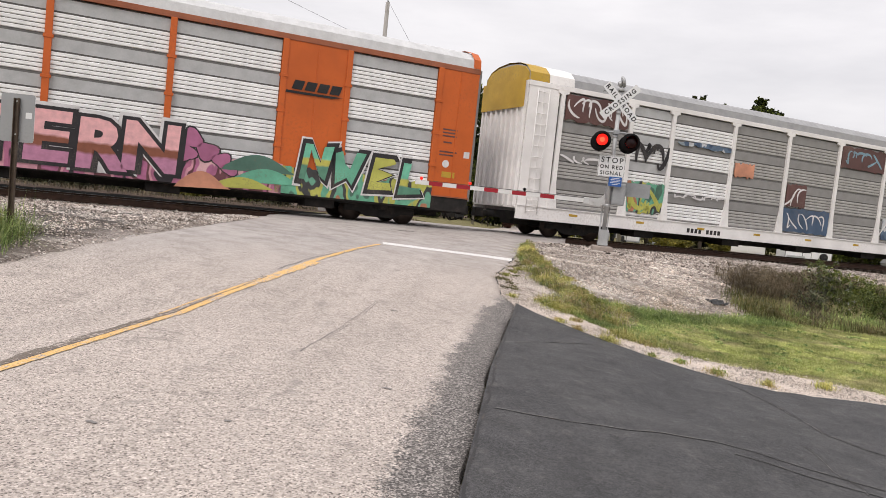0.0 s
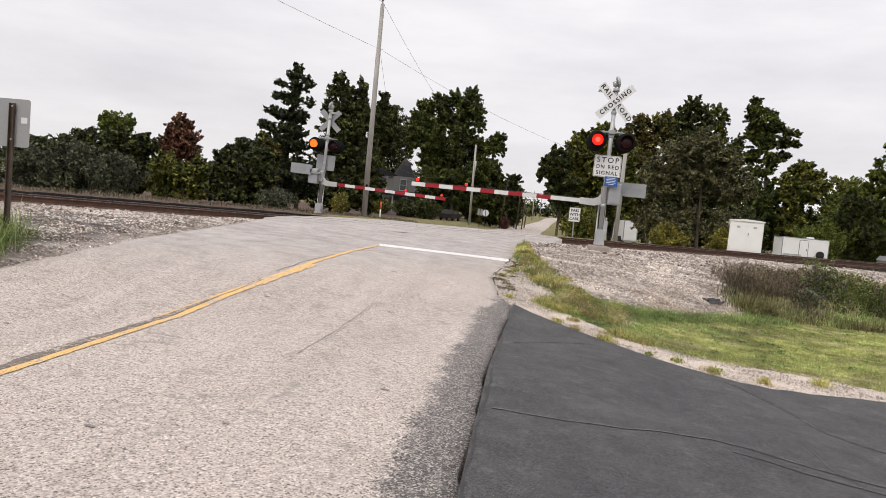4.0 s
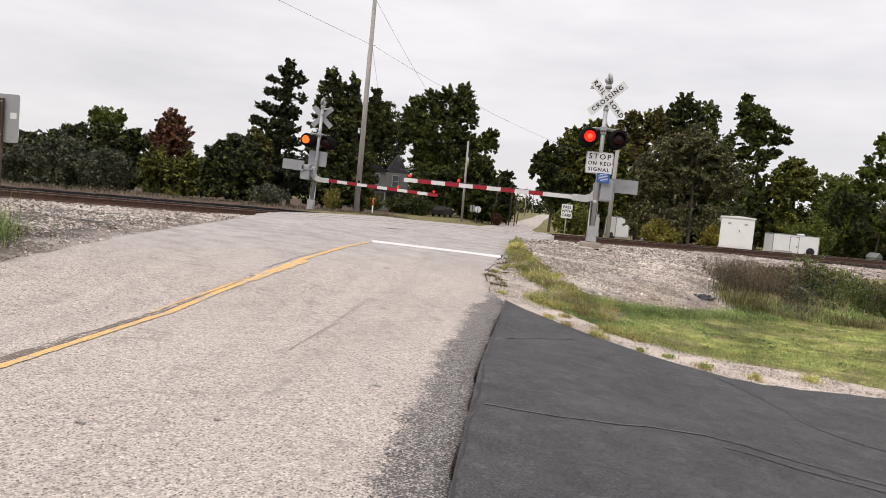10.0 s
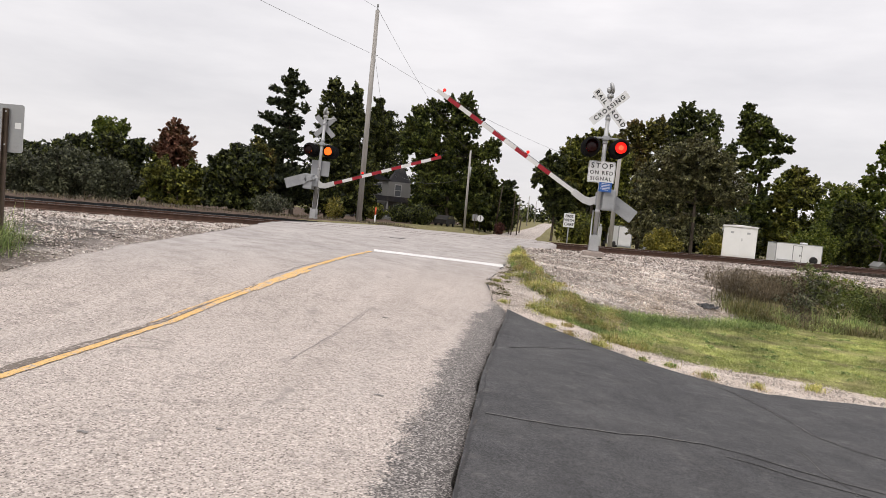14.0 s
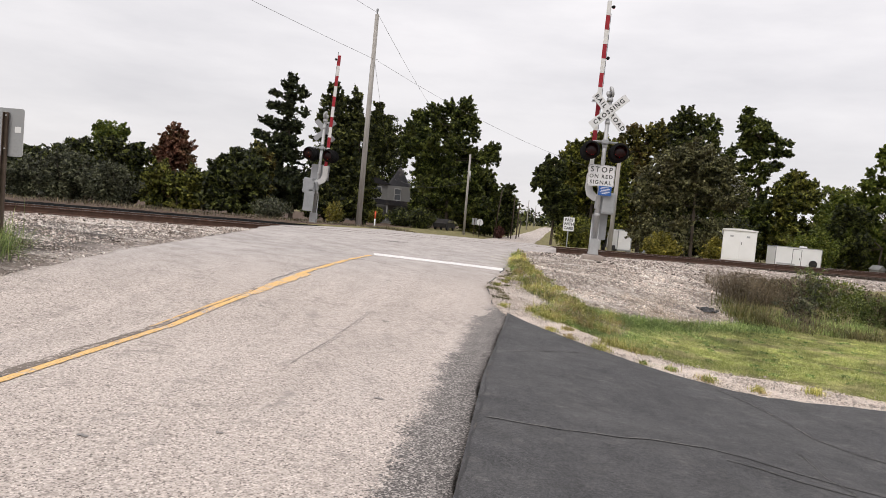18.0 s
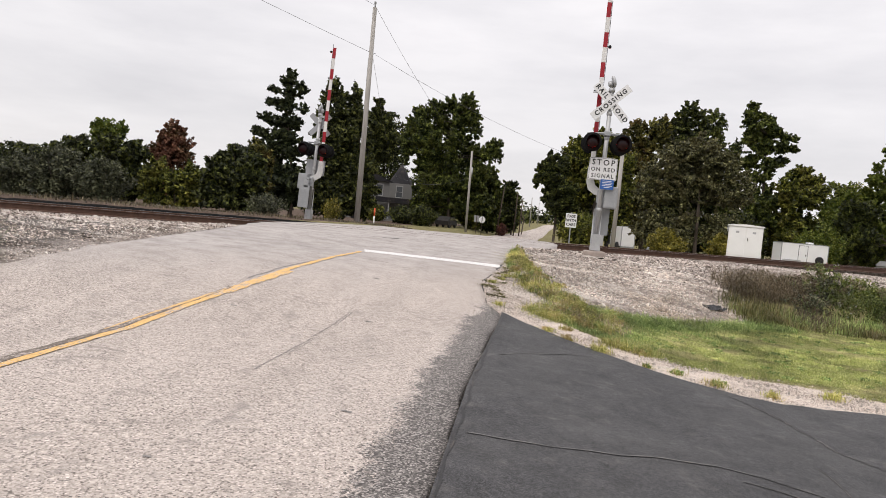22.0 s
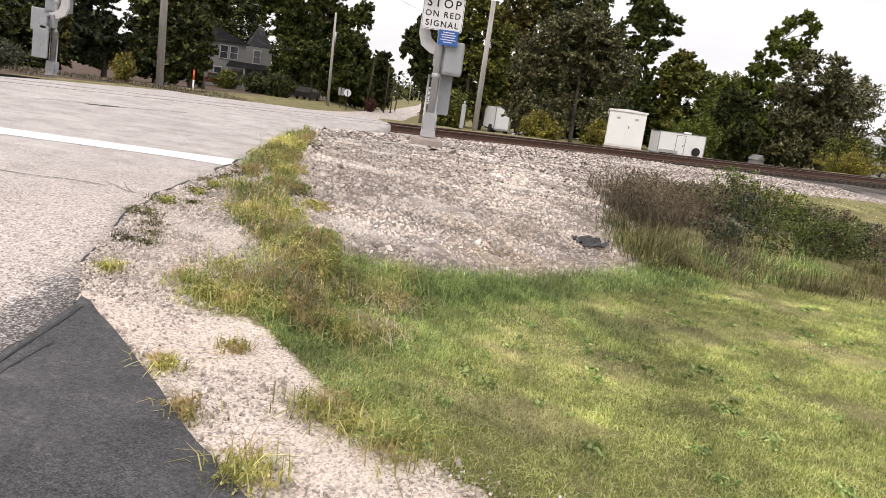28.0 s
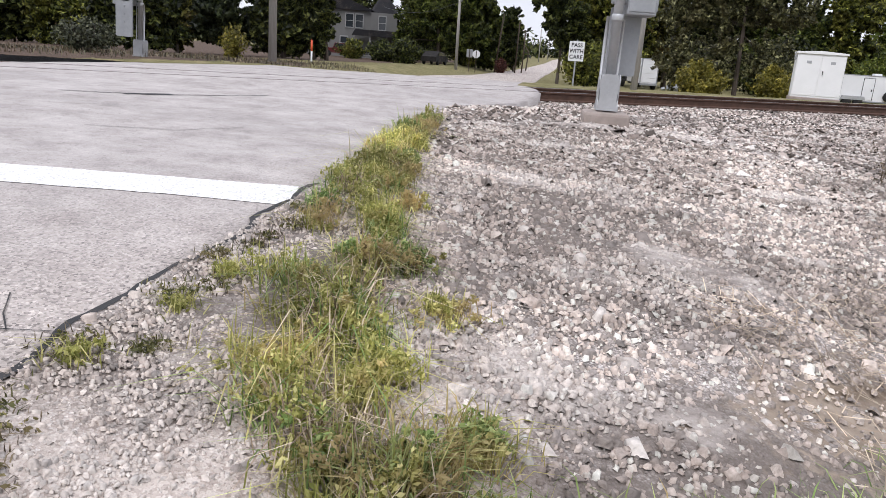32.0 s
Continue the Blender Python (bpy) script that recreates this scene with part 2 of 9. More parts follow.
def ground_mat():
    m = Mat("mixed_ground", 0.95, spec=0.12)
    grass = m.ramp(m.noise(1.4, 7, 0.65), (0.3, (0.095, 0.094, 0.038)), (0.5, (0.175, 0.158, 0.072)), (0.7, (0.29, 0.24, 0.135)))
    soil = m.ramp(m.noise(3, 6, 0.65), (0.35, (0.20, 0.155, 0.115)), (0.65, (0.38, 0.315, 0.25)))
    cell = m.add("ShaderNodeTexVoronoi")
    cell.inputs["Scale"].default_value = 88
    m.link(m.coords(), cell.inputs["Vector"])
    stones = m.ramp(cell.outputs["Color"], (0.05, (0.25, 0.215, 0.19)), (0.35, (0.50, 0.435, 0.39)), (0.7, (0.68, 0.61, 0.56)), (1.0, (0.80, 0.76, 0.72)))
    joint = m.ramp(cell.outputs["Distance"], (0.25, 1.0), (0.80, 0.50))
    stones = m.mix(1.0, stones, joint, "MULTIPLY")
    stones = m.mix(1.0, stones, m.ramp(m.noise(14, 6, 0.75), (0.35, 0.42), (0.5, 0.88), (0.65, 1.12)), "MULTIPLY")
    stones = m.mix(m.math("MULTIPLY", m.ramp(m.noise(0.55, 8, 0.7, (0.8, 1.5, 1)), (0.43, 0.0), (0.53, 1.0)), 0.85), stones, (0.15, 0.125, 0.108))
    stones = m.mix(m.math("MULTIPLY", m.ramp(m.noise(0.9, 6, 0.65, (0.6, 1.3, 2)), (0.54, 0.0), (0.66, 1.0)), 0.55), stones, (0.74, 0.67, 0.61))
    stones = m.mix(m.math("MULTIPLY", m.attr("pale"), 0.85), stones, m.ramp(cell.outputs["Color"], (0.05, (0.26, 0.205, 0.17)), (0.4, (0.60, 0.50, 0.43)), (1.0, (0.82, 0.74, 0.665))))
    # ground under the ballast is darkened to stand for shaded gaps between stones
    stones = m.mix(1.0, stones, m.math("SUBTRACT", 1.0, m.math("MULTIPLY", m.attr("ballast"), 0.72)), "MULTIPLY")
    dry = m.ramp(m.noise(2.0, 8, 0.7), (0.3, (0.055, 0.038, 0.028)), (0.55, (0.105, 0.074, 0.055)), (0.75, (0.17, 0.125, 0.09)))
    ragged = m.math("MULTIPLY", m.math("SUBTRACT", m.noise(5, 6, 0.7), 0.5), 0.9)
    def edge(name):
        return m.ramp(m.math("ADD", m.attr(name), ragged), (0.44, 0.0), (0.56, 1.0))
    col = m.mix(edge("dry"), grass, dry)
    gravel = edge("gravel")
    col = m.mix(gravel, col, stones)
    col = m.mix(edge("soil"), col, soil)
    m.color(col).bump(cell.outputs["Distance"], 0.35, 0.01).bump(m.noise(25, 5, 0.7), 0.6, 0.03)
    return m.m


def stone_mat(name="crushed_limestone", gain=1.0, grime=0.5, warm=1.0, low=0.0):
    m = Mat(name, 0.9, spec=0.2)
    def g(*c):
        return tuple(min(0.88, (v + low * (0.62 - v)) * gain * warm ** k * (1.0 - 0.07 * k * low)) for k, v in enumerate(c))
    col = m.ramp(m.per_island(), (0.0, g(0.07, 0.060, 0.053)), (0.26, g(0.20, 0.168, 0.146)), (0.55, g(0.55, 0.472, 0.422)), (0.80, g(0.76, 0.69, 0.635)), (1.0, g(0.87, 0.84, 0.80)))
    # grime in patches: fines, oil and old dust, and clean patches of fresh stone
    col = m.mix(m.math("MULTIPLY", m.ramp(m.noise(0.55, 8, 0.7, (0.8, 1.5, 1)), (0.43, 0.0), (0.53, 1.0)), grime), col, (0.125, 0.104, 0.090))
    col = m.mix(m.math("MULTIPLY", m.ramp(m.noise(3.4, 6, 0.7, (0.7, 1.4, 1)), (0.50, 0.0), (0.60, 1.0)), grime * 0.9), col, (0.14, 0.112, 0.096))
    col = m.mix(m.math("MULTIPLY", m.ramp(m.noise(0.9, 6, 0.65, (0.6, 1.3, 2)), (0.54, 0.0), (0.66, 1.0)), 0.55), col, (0.78, 0.72, 0.66))
    m.color(m.mix(1.0, col, m.ramp(m.noise(60, 4), (0.3, 0.75), (0.7, 1.1)), "MULTIPLY")).bump(m.noise(90, 3), 0.3, 0.004)
    return m.m


def leaf_mat(name, dark, mid, light, odd=None, amount=0.0, through=0.0, patch=0.55, mottle=0.0, flare=1.35):
    m = Mat(name, 0.58, spec=0.28)
    # in the crowns, near-black and bright leaves carry shaded gaps and lit tips as colour
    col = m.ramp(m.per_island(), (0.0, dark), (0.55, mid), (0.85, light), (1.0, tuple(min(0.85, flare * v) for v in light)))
    if odd:
        col = m.mix(m.math("MULTIPLY", m.ramp(m.noise(patch, 4), (0.5, 0.0), (0.62, 1.0)), amount), col, odd)
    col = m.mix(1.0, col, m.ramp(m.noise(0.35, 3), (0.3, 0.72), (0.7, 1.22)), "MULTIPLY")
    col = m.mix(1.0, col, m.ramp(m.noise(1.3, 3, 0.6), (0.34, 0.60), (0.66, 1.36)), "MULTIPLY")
    # mottle puts the shading of grass clumps into the blade colour
    if mottle:
        col = m.mix(mottle, col, m.ramp(m.noise(mottle * 9, 5, 0.7), (0.36, 0.35), (0.5, 0.95), (0.64, 1.35)), "MULTIPLY")
    m.color(col)
    if through:
        t = m.add("ShaderNodeBsdfTranslucent")
        m.link(col, t.inputs[0])
        mixer = m.add("ShaderNodeMixShader")
        mixer.inputs[0].default_value = through
        m.link(m.b.outputs[0], mixer.inputs[1])
        m.link(t.outputs[0], mixer.inputs[2])
        m.link(mixer.outputs[0], m.t.nodes["Material Output"].inputs[0])
    return m.m


def bark(name, a, b, scale=6):
    m = Mat(name, 0.92, spec=0.2)
    n = m.noise(scale, 7, 0.68, (1, 1, 0.12))
    m.color(m.ramp(n, (0.32, a), (0.68, b))).bump(n, 0.6, 0.02)
    return m.m


def galvanized(name, c=(0.56, 0.57, 0.58), rough=0.48, metal=0.55):
    m = Mat(name, rough, metal)
    flake, big = m.cells(30, out="Color"), m.noise(2.5, 5)
    col = m.mix(0.25, m.ramp(big, (0.3, tuple(v * 0.8 for v in c)), (0.7, tuple(min(1, v * 1.12) for v in c))), m.ramp(flake, (0.1, tuple(v * 0.75 for v in c)), (0.9, c)))
    m.color(col).rough(big, rough * 0.8, rough * 1.25).bump(m.noise(40, 3), 0.05, 0.003)
    return m.m


M_ROAD = chipseal()
M_DRIVE = asphalt("sealed_black_asphalt", (0.050, 0.049, 0.051), (0.074, 0.072, 0.072), 150, 0.6)
M_GROUND = ground_mat()
M_STONE = stone_mat(gain=1.2, grime=0.45, warm=0.945, low=0.28)
M_STRIP = stone_mat("pale_fine_gravel", 0.99, 0.12, 0.95, 0.42)
M_BALLAST = stone_mat("track_ballast", 1.04, 0.36, 0.965)
M_YELLOW = road_paint("yellow_road_paint", (0.72, 0.46, 0.19), (0.46, 0.40, 0.36), 0.98)
M_WHITELINE = road_paint("white_road_paint", (0.74, 0.725, 0.71), (0.48, 0.44, 0.41), 1.06)
M_TAR = painted("tar_crack_filler", (0.030, 0.029, 0.030), 0.7, wear=0.4, scale=6)
M_DRIVECRACK = painted("dusty_hairline_crack", (0.15, 0.143, 0.138), 0.8, wear=0.4, scale=6)
M_RECESS = painted("dark_recess_strip", (0.13, 0.126, 0.122), 0.7, 0.1, 0.3, 3)
M_SMEAR = road_paint("tyre_smear", (0.17, 0.142, 0.12), (0.46, 0.40, 0.36), 0.92, (6.0, 0.5, 1))
M_SEAL = painted("grey_crack", (0.22, 0.205, 0.195), 0.8, wear=0.15, scale=5)
M_RUST = painted("rusty_rail_steel", (0.10, 0.055, 0.038), 0.75, 0.15, 0.35, 7, (0.05, 0.03, 0.025))
M_RAILTOP = painted("worn_rail_head", (0.30, 0.28, 0.27), 0.35, 0.8, 0.3, 6)
M_TIE = bark("creosoted_tie", (0.035, 0.028, 0.022), (0.09, 0.072, 0.058), 4)
M_GALV = galvanized("galvanized_steel", (0.44, 0.445, 0.45), 0.5, 0.4)
M_GALV_DARK = galvanized("dull_galvanized_steel", (0.36, 0.37, 0.38), 0.6)
M_CONCRETE = painted("pale_concrete", (0.34, 0.285, 0.25), 0.9, wear=0.22, scale=5)
M_SIGNWHITE = painted("white_sign_sheeting", (0.68, 0.685, 0.69), 0.5, wear=0.05, bump=0)
M_SIGNBLACK = painted("black_sign_ink", (0.012, 0.012, 0.013), 0.5, wear=0.1, bump=0)
M_SIGNBLUE = painted("blue_sign_sheeting", (0.022, 0.10, 0.34), 0.5, wear=0.08, bump=0)
M_SIGNBACK = painted("bare_aluminium_sign_back", (0.33, 0.335, 0.345), 0.5, 0.45, 0.08, 2)
M_POSTBROWN = painted("weathered_brown_post", (0.075, 0.052, 0.037), 0.7, 0.1, 0.3, 6)
M_LAMPBLACK = painted("flat_black_lamp_housing", (0.006, 0.006, 0.0065), 0.75, wear=0.3, scale=8, dirt=(0.02, 0.018, 0.016))
M_LAMPBLACK.node_tree.nodes["Principled BSDF"].inputs["Specular IOR Level"].default_value = 0.15
M_ARMWHITE = painted("white_reflective_arm", (0.66, 0.655, 0.645), 0.5, wear=0.1, scale=4)
M_CASTING = painted("pale_cast_aluminium", (0.52, 0.52, 0.515), 0.5, 0.15, 0.12, 3)
M_ARMRED = painted("red_reflective_arm", (0.30, 0.008, 0.018), 0.45, wear=0.12, scale=4)
M_ORANGE = painted("orange_car_paint", (0.56, 0.112, 0.016), 0.5, wear=0.16, scale=0.9, dirt=(0.17, 0.06, 0.03))
M_ORANGE_DULL = painted("dirty_orange_paint", (0.33, 0.105, 0.05), 0.6, wear=0.3, scale=1.2, dirt=(0.12, 0.09, 0.08))
M_PANEL = galvanized("galvanized_side_panel", (0.88, 0.875, 0.87), 0.45, 0.0)
M_PLAINBAND = galvanized("grey_plain_band", (0.46, 0.462, 0.465), 0.5, 0.0)
M_PANEL_STAIN = galvanized("road_stained_panel", (0.40, 0.388, 0.372), 0.6, 0.0)
M_PANEL_GREY = galvanized("stained_side_panel", (0.27, 0.262, 0.255), 0.6, 0.0)
M_CARROOF = galvanized("galvanized_car_roof", (0.60, 0.60, 0.60), 0.5, 0.15)
M_ROOFGREY = galvanized("dull_car_roof", (0.34, 0.34, 0.345), 0.55, 0.1)
M_CARWHITE = painted("white_car_paint", (0.82, 0.795, 0.78), 0.5, wear=0.14, scale=1.0, dirt=(0.35, 0.28, 0.24))
M_CARYELLOW = painted("mustard_car_paint", (0.48, 0.30, 0.03), 0.5, wear=0.2, scale=1.2)
M_UNDER = painted("grimy_black_underframe", (0.018, 0.016, 0.015), 0.8, 0.1, 0.5, 4, (0.07, 0.05, 0.04))
M_WHEEL = painted("worn_wheel_steel", (0.07, 0.05, 0.042), 0.55, 0.5, 0.3, 6)
M_POLE = bark("weathered_pole_wood", (0.23, 0.218, 0.20), (0.42, 0.40, 0.375), 5)
M_WIRE = painted("dark_wire", (0.11, 0.11, 0.115), 0.6, bump=0)
M_BARK = bark("dark_bark", (0.045, 0.035, 0.027), (0.12, 0.098, 0.08))
M_CABINET = painted("white_cabinet_paint", (0.78, 0.775, 0.77), 0.5, wear=0.05, scale=1.5, dirt=(0.5, 0.48, 0.45))
M_TRAILER = painted("white_trailer_skin", (0.76, 0.76, 0.765), 0.4, wear=0.05, scale=1.2, dirt=(0.45, 0.42, 0.4))
M_TYRE = painted("black_tyre_rubber", (0.017, 0.017, 0.018), 0.85, wear=0.3, scale=12)
M_TRIM = painted("dark_trim", (0.05, 0.05, 0.053), 0.6, 0.2, 0.2)
M_SIDING = painted("grey_house_siding", (0.16, 0.158, 0.15), 0.8, wear=0.12, scale=0.8)
M_SHINGLE = painted("dark_shingle_roof", (0.013, 0.0125, 0.015), 0.9, wear=0.3, scale=1.5)
M_GLASS = Mat("window_glass", 0.08, 0.0, 0.6).color((0.03, 0.035, 0.04)).m
M_HOUSETRIM = painted("white_house_trim", (0.30, 0.30, 0.29), 0.6, wear=0.08)
M_REDCAR = painted("maroon_car_paint", (0.09, 0.014, 0.014), 0.3, wear=0.1)
M_MARKER = painted("orange_marker_plastic", (0.62, 0.10, 0.035), 0.6)
M_LAMPGLOW = Mat("lit_red_lens", 0.3).color((0.4, 0.01, 0.005)).glow((1.0, 0.02, 0.012), 1.3).m
M_LAMPAMBER = Mat("lit_amber_red_lens", 0.3).color((0.4, 0.04, 0.005)).glow((1.0, 0.13, 0.012), 1.9).m
M_LAMPCORE = Mat("lit_lens_core", 0.3).color((0.6, 0.1, 0.03)).glow((1.0, 0.07, 0.03), 1.9).m
M_LAMPOFF = Mat("unlit_red_lens", 0.3, spec=0.3).color((0.016, 0.001, 0.002)).m
LEAF = {
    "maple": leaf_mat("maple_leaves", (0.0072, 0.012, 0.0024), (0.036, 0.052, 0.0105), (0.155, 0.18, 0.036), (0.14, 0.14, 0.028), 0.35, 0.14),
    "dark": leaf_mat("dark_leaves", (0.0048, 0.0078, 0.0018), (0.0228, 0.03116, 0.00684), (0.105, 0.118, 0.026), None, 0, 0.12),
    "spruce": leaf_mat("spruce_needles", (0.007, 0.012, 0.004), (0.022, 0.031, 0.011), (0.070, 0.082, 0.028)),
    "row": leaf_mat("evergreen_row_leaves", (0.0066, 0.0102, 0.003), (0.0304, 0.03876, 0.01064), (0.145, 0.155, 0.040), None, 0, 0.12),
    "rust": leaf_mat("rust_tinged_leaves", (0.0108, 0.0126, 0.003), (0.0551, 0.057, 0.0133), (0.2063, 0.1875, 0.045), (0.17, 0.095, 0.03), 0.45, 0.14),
    "olive": leaf_mat("olive_leaves", (0.0108, 0.015, 0.0024), (0.06126, 0.07311, 0.01186), (0.247, 0.2535, 0.0442), (0.17, 0.135, 0.026), 0.35, 0.16),
    "brown": leaf_mat("browning_leaves", (0.0156, 0.0162, 0.0072), (0.0703, 0.0722, 0.0304), (0.225, 0.2188, 0.1), (0.13, 0.105, 0.045), 0.4),
    "red": leaf_mat("russet_leaves", (0.060, 0.024, 0.014), (0.14, 0.058, 0.034), (0.25, 0.12, 0.075), (0.10, 0.085, 0.03), 0.6, 0.15),
    "maroon": leaf_mat("dark_red_leaves", (0.030, 0.010, 0.008), (0.075, 0.024, 0.018), (0.14, 0.055, 0.040)),
    "bright": leaf_mat("bright_leaves", (0.040, 0.060, 0.009), (0.095, 0.125, 0.018), (0.18, 0.20, 0.034), None, 0, 0.2),
    "grey": leaf_mat("grey_green_leaves", (0.018, 0.022, 0.011), (0.050, 0.056, 0.029), (0.12, 0.125, 0.070)),
    "yellow": leaf_mat("yellowing_leaves", (0.08, 0.078, 0.012), (0.18, 0.16, 0.026), (0.31, 0.26, 0.05), None, 0, 0.2),
}
M_LAWN = leaf_mat("lawn_blades", (0.24, 0.29, 0.075), (0.44, 0.485, 0.15), (0.66, 0.65, 0.30), (0.68, 0.60, 0.34), 0.6, 0.42, 0.9, 0.5, 1.05)
M_TALLGRASS = leaf_mat("tall_green_grass", (0.11, 0.18, 0.05), (0.27, 0.38, 0.112), (0.45, 0.52, 0.20), (0.40, 0.36, 0.16), 0.35, 0.35, 1.4, 0.5)
M_WEED = leaf_mat("roadside_weeds", (0.19, 0.205, 0.05), (0.41, 0.405, 0.115), (0.64, 0.59, 0.26), (0.58, 0.40, 0.22), 0.6, 0.45, 3.0)
M_STRAW = leaf_mat("dry_stalks", (0.24, 0.175, 0.12), (0.42, 0.33, 0.235), (0.60, 0.50, 0.37), None, 0, 0.2)
M_BUSH = leaf_mat("bush_leaves", (0.030, 0.046, 0.010), (0.080, 0.108, 0.028), (0.19, 0.215, 0.06), (0.15, 0.13, 0.05), 0.3, 0.25)
M_FIELD = leaf_mat("dull_field_grass", (0.040, 0.034, 0.020), (0.085, 0.070, 0.042), (0.16, 0.135, 0.082), (0.10, 0.12, 0.05), 0.4)
M_RANK = leaf_mat("rank_olive_grass", (0.055, 0.060, 0.018), (0.125, 0.125, 0.040), (0.26, 0.235, 0.095), (0.25, 0.19, 0.10), 0.6, 0.3, 2.0)
M_BROWNWEED = leaf_mat("brown_seed_weeds", (0.060, 0.046, 0.028), (0.120, 0.092, 0.056), (0.21, 0.165, 0.10), None, 0, 0.15)


# ---- building helpers ----
def mesh_of(bm, name, mats, smooth=False):
    me = bpy.data.meshes.new(name)
    bm.normal_update()
    bm.to_mesh(me)
    bm.free()
    for m in mats if isinstance(mats, (list, tuple)) else [mats]:
        me.materials.append(m)
    if smooth:
        me.shade_smooth()
    return me


def part(name, bm, material, parent=None, label="", smooth=False):
    ob = new(name, mesh_of(bm, name, material, smooth))
    if parent is not None:
        ob.parent = parent
    if label:
        ob["label"] = label
    return ob


def thing(name, m=None, label="", category="", group="", kind=""):
    ob = new(name)
    ob.empty_display_size = 0.1
    if m is not None:
        ob.matrix_basis = m
    return tagged(ob, label, category, group, kind)


def box(bm, x0, x1, y0, y1, z0, z1, bevel=0.0, mat=0, m=None):
    r = bmesh.ops.create_cube(bm, size=1.0)
    vs = r["verts"]
    for v in vs:
        v.co = Vector(((x0 + x1) / 2 + v.co.x * (x1 - x0), (y0 + y1) / 2 + v.co.y * (y1 - y0), (z0 + z1) / 2 + v.co.z * (z1 - z0)))
    if m is not None:
        bmesh.ops.transform(bm, matrix=m, verts=vs)
    fs = {f for v in vs for f in v.link_faces}
    if bevel:
        es = list({e for v in vs for e in v.link_edges})
        r = bmesh.ops.bevel(bm, geom=es, offset=bevel, segments=2, affect="EDGES", profile=0.5)
        fs = set(r["faces"]) | {f for f in fs if f.is_valid}
    for f in fs:
        f.material_index = mat
    return bm


def rod(bm, a, b, r0, r1=None, n=12, mat=0, caps=True):
    a, b = Vector(a), Vector(b)
    r1 = r0 if r1 is None else r1
    m = (b - a).to_track_quat("Z", "Y").to_matrix()
    rings = []
    for c, r in ((a, r0), (b, r1)):
        rings.append([bm.verts.new(c + m @ Vector((r * math.cos(2 * math.pi * i / n), r * math.sin(2 * math.pi * i / n), 0))) for i in range(n)])
    for i in range(n):
        f = bm.faces.new((rings[0][i], rings[0][(i + 1) % n], rings[1][(i + 1) % n], rings[1][i]))
        f.material_index, f.smooth = mat, True
    if caps:
        bm.faces.new(rings[0][::-1]).material_index = mat
        bm.faces.new(rings[1]).material_index = mat
    return bm


def tube(bm, pts, r, n=8, mat=0):
    """A bent round bar through the points, in one piece."""
    pts = [Vector(p) for p in pts]
    rings = []
    for i, c in enumerate(pts):
        d = (pts[min(i + 1, len(pts) - 1)] - pts[max(i - 1, 0)]).normalized()
        side = d.cross(Vector((0, 0, 1)) if abs(d.z) < 0.9 else Vector((0, 1, 0))).normalized()
        up = side.cross(d)
        rings.append([bm.verts.new(c + r * (math.cos(2 * math.pi * k / n) * side + math.sin(2 * math.pi * k / n) * up)) for k in range(n)])
    for ra, rb in zip(rings, rings[1:]):
        for k in range(n):
            f = bm.faces.new((ra[k], ra[(k + 1) % n], rb[(k + 1) % n], rb[k]))
            f.material_index, f.smooth = mat, True
    bm.faces.new(rings[0]).material_index = mat
    bm.faces.new(rings[-1][::-1]).material_index = mat
    return bm


def plate(bm, outline, y0, y1, mat=0, bevel=0.0):
    """A flat plate: outline in x and z, thick from y0 to y1."""
    va = [bm.verts.new((x, y0, z)) for x, z in outline]
    vb = [bm.verts.new((x, y1, z)) for x, z in outline]
    fs = [bm.faces.new(va), bm.faces.new(vb[::-1])]
    n = len(outline)
    for i in range(n):
        fs.append(bm.faces.new((va[i], vb[i], vb[(i + 1) % n], va[(i + 1) % n])))
    for f in fs:
        f.material_index = mat
    bmesh.ops.recalc_face_normals(bm, faces=fs)
    return bm


def round_rect(w, h, r, n=4, cx=0.0, cz=0.0):
    pts = []
    for sx, sz, a0 in ((1, 1, 0), (-1, 1, 90), (-1, -1, 180), (1, -1, 270)):
        for i in range(n + 1):
            a = radians(a0 + 90 * i / n)
            pts.append((cx + sx * (w / 2 - r) + r * math.cos(a), cz + sz * (h / 2 - r) + r * math.sin(a)))
    return pts


def lathe(bm, profile, n=20, mat=0, axis="Z", m=None):
    """Turn a profile of (radius, height) round an axis."""
    rings = []
    for r, h in profile:
        ring = []
        for i in range(n):
            a = 2 * math.pi * i / n
            p = Vector((r * math.cos(a), r * math.sin(a), h))
            if axis == "Y":
                p = Vector((p.x, -p.z, p.y))
            ring.append(bm.verts.new(m @ p if m is not None else p))
        rings.append(ring)
    for ra, rb in zip(rings, rings[1:]):
        for i in range(n):
            f = bm.faces.new((ra[i], ra[(i + 1) % n], rb[(i + 1) % n], rb[i]))
            f.material_index, f.smooth = mat, True
    for ring, flip in ((rings[0], True), (rings[-1], False)):
        f = bm.faces.new(ring[::-1] if flip else ring)
        f.material_index = mat
    return bm


def text_mesh(words, size, material, offset=0.0, extrude=0.001, shear=0.0, spacing=1.0, align="CENTER"):
    """Words in the built-in font as a mesh that lies in x and z and faces -y, centred."""
    cu = bpy.data.curves.new("words", "FONT")
    cu.body, cu.size, cu.offset, cu.extrude, cu.shear, cu.space_character = words, size, offset, extrude, shear, spacing
    cu.align_x, cu.align_y, cu.resolution_u = align, "CENTER", 3
    ob = new("words", cu)
    me = bpy.data.meshes.new_from_object(ob.evaluated_get(bpy.context.evaluated_depsgraph_get()))
    bpy.data.objects.remove(ob)
    me.transform(Matrix.Rotation(radians(90), 4, "X"))
    me.materials.clear()
    me.materials.append(material)
    return me


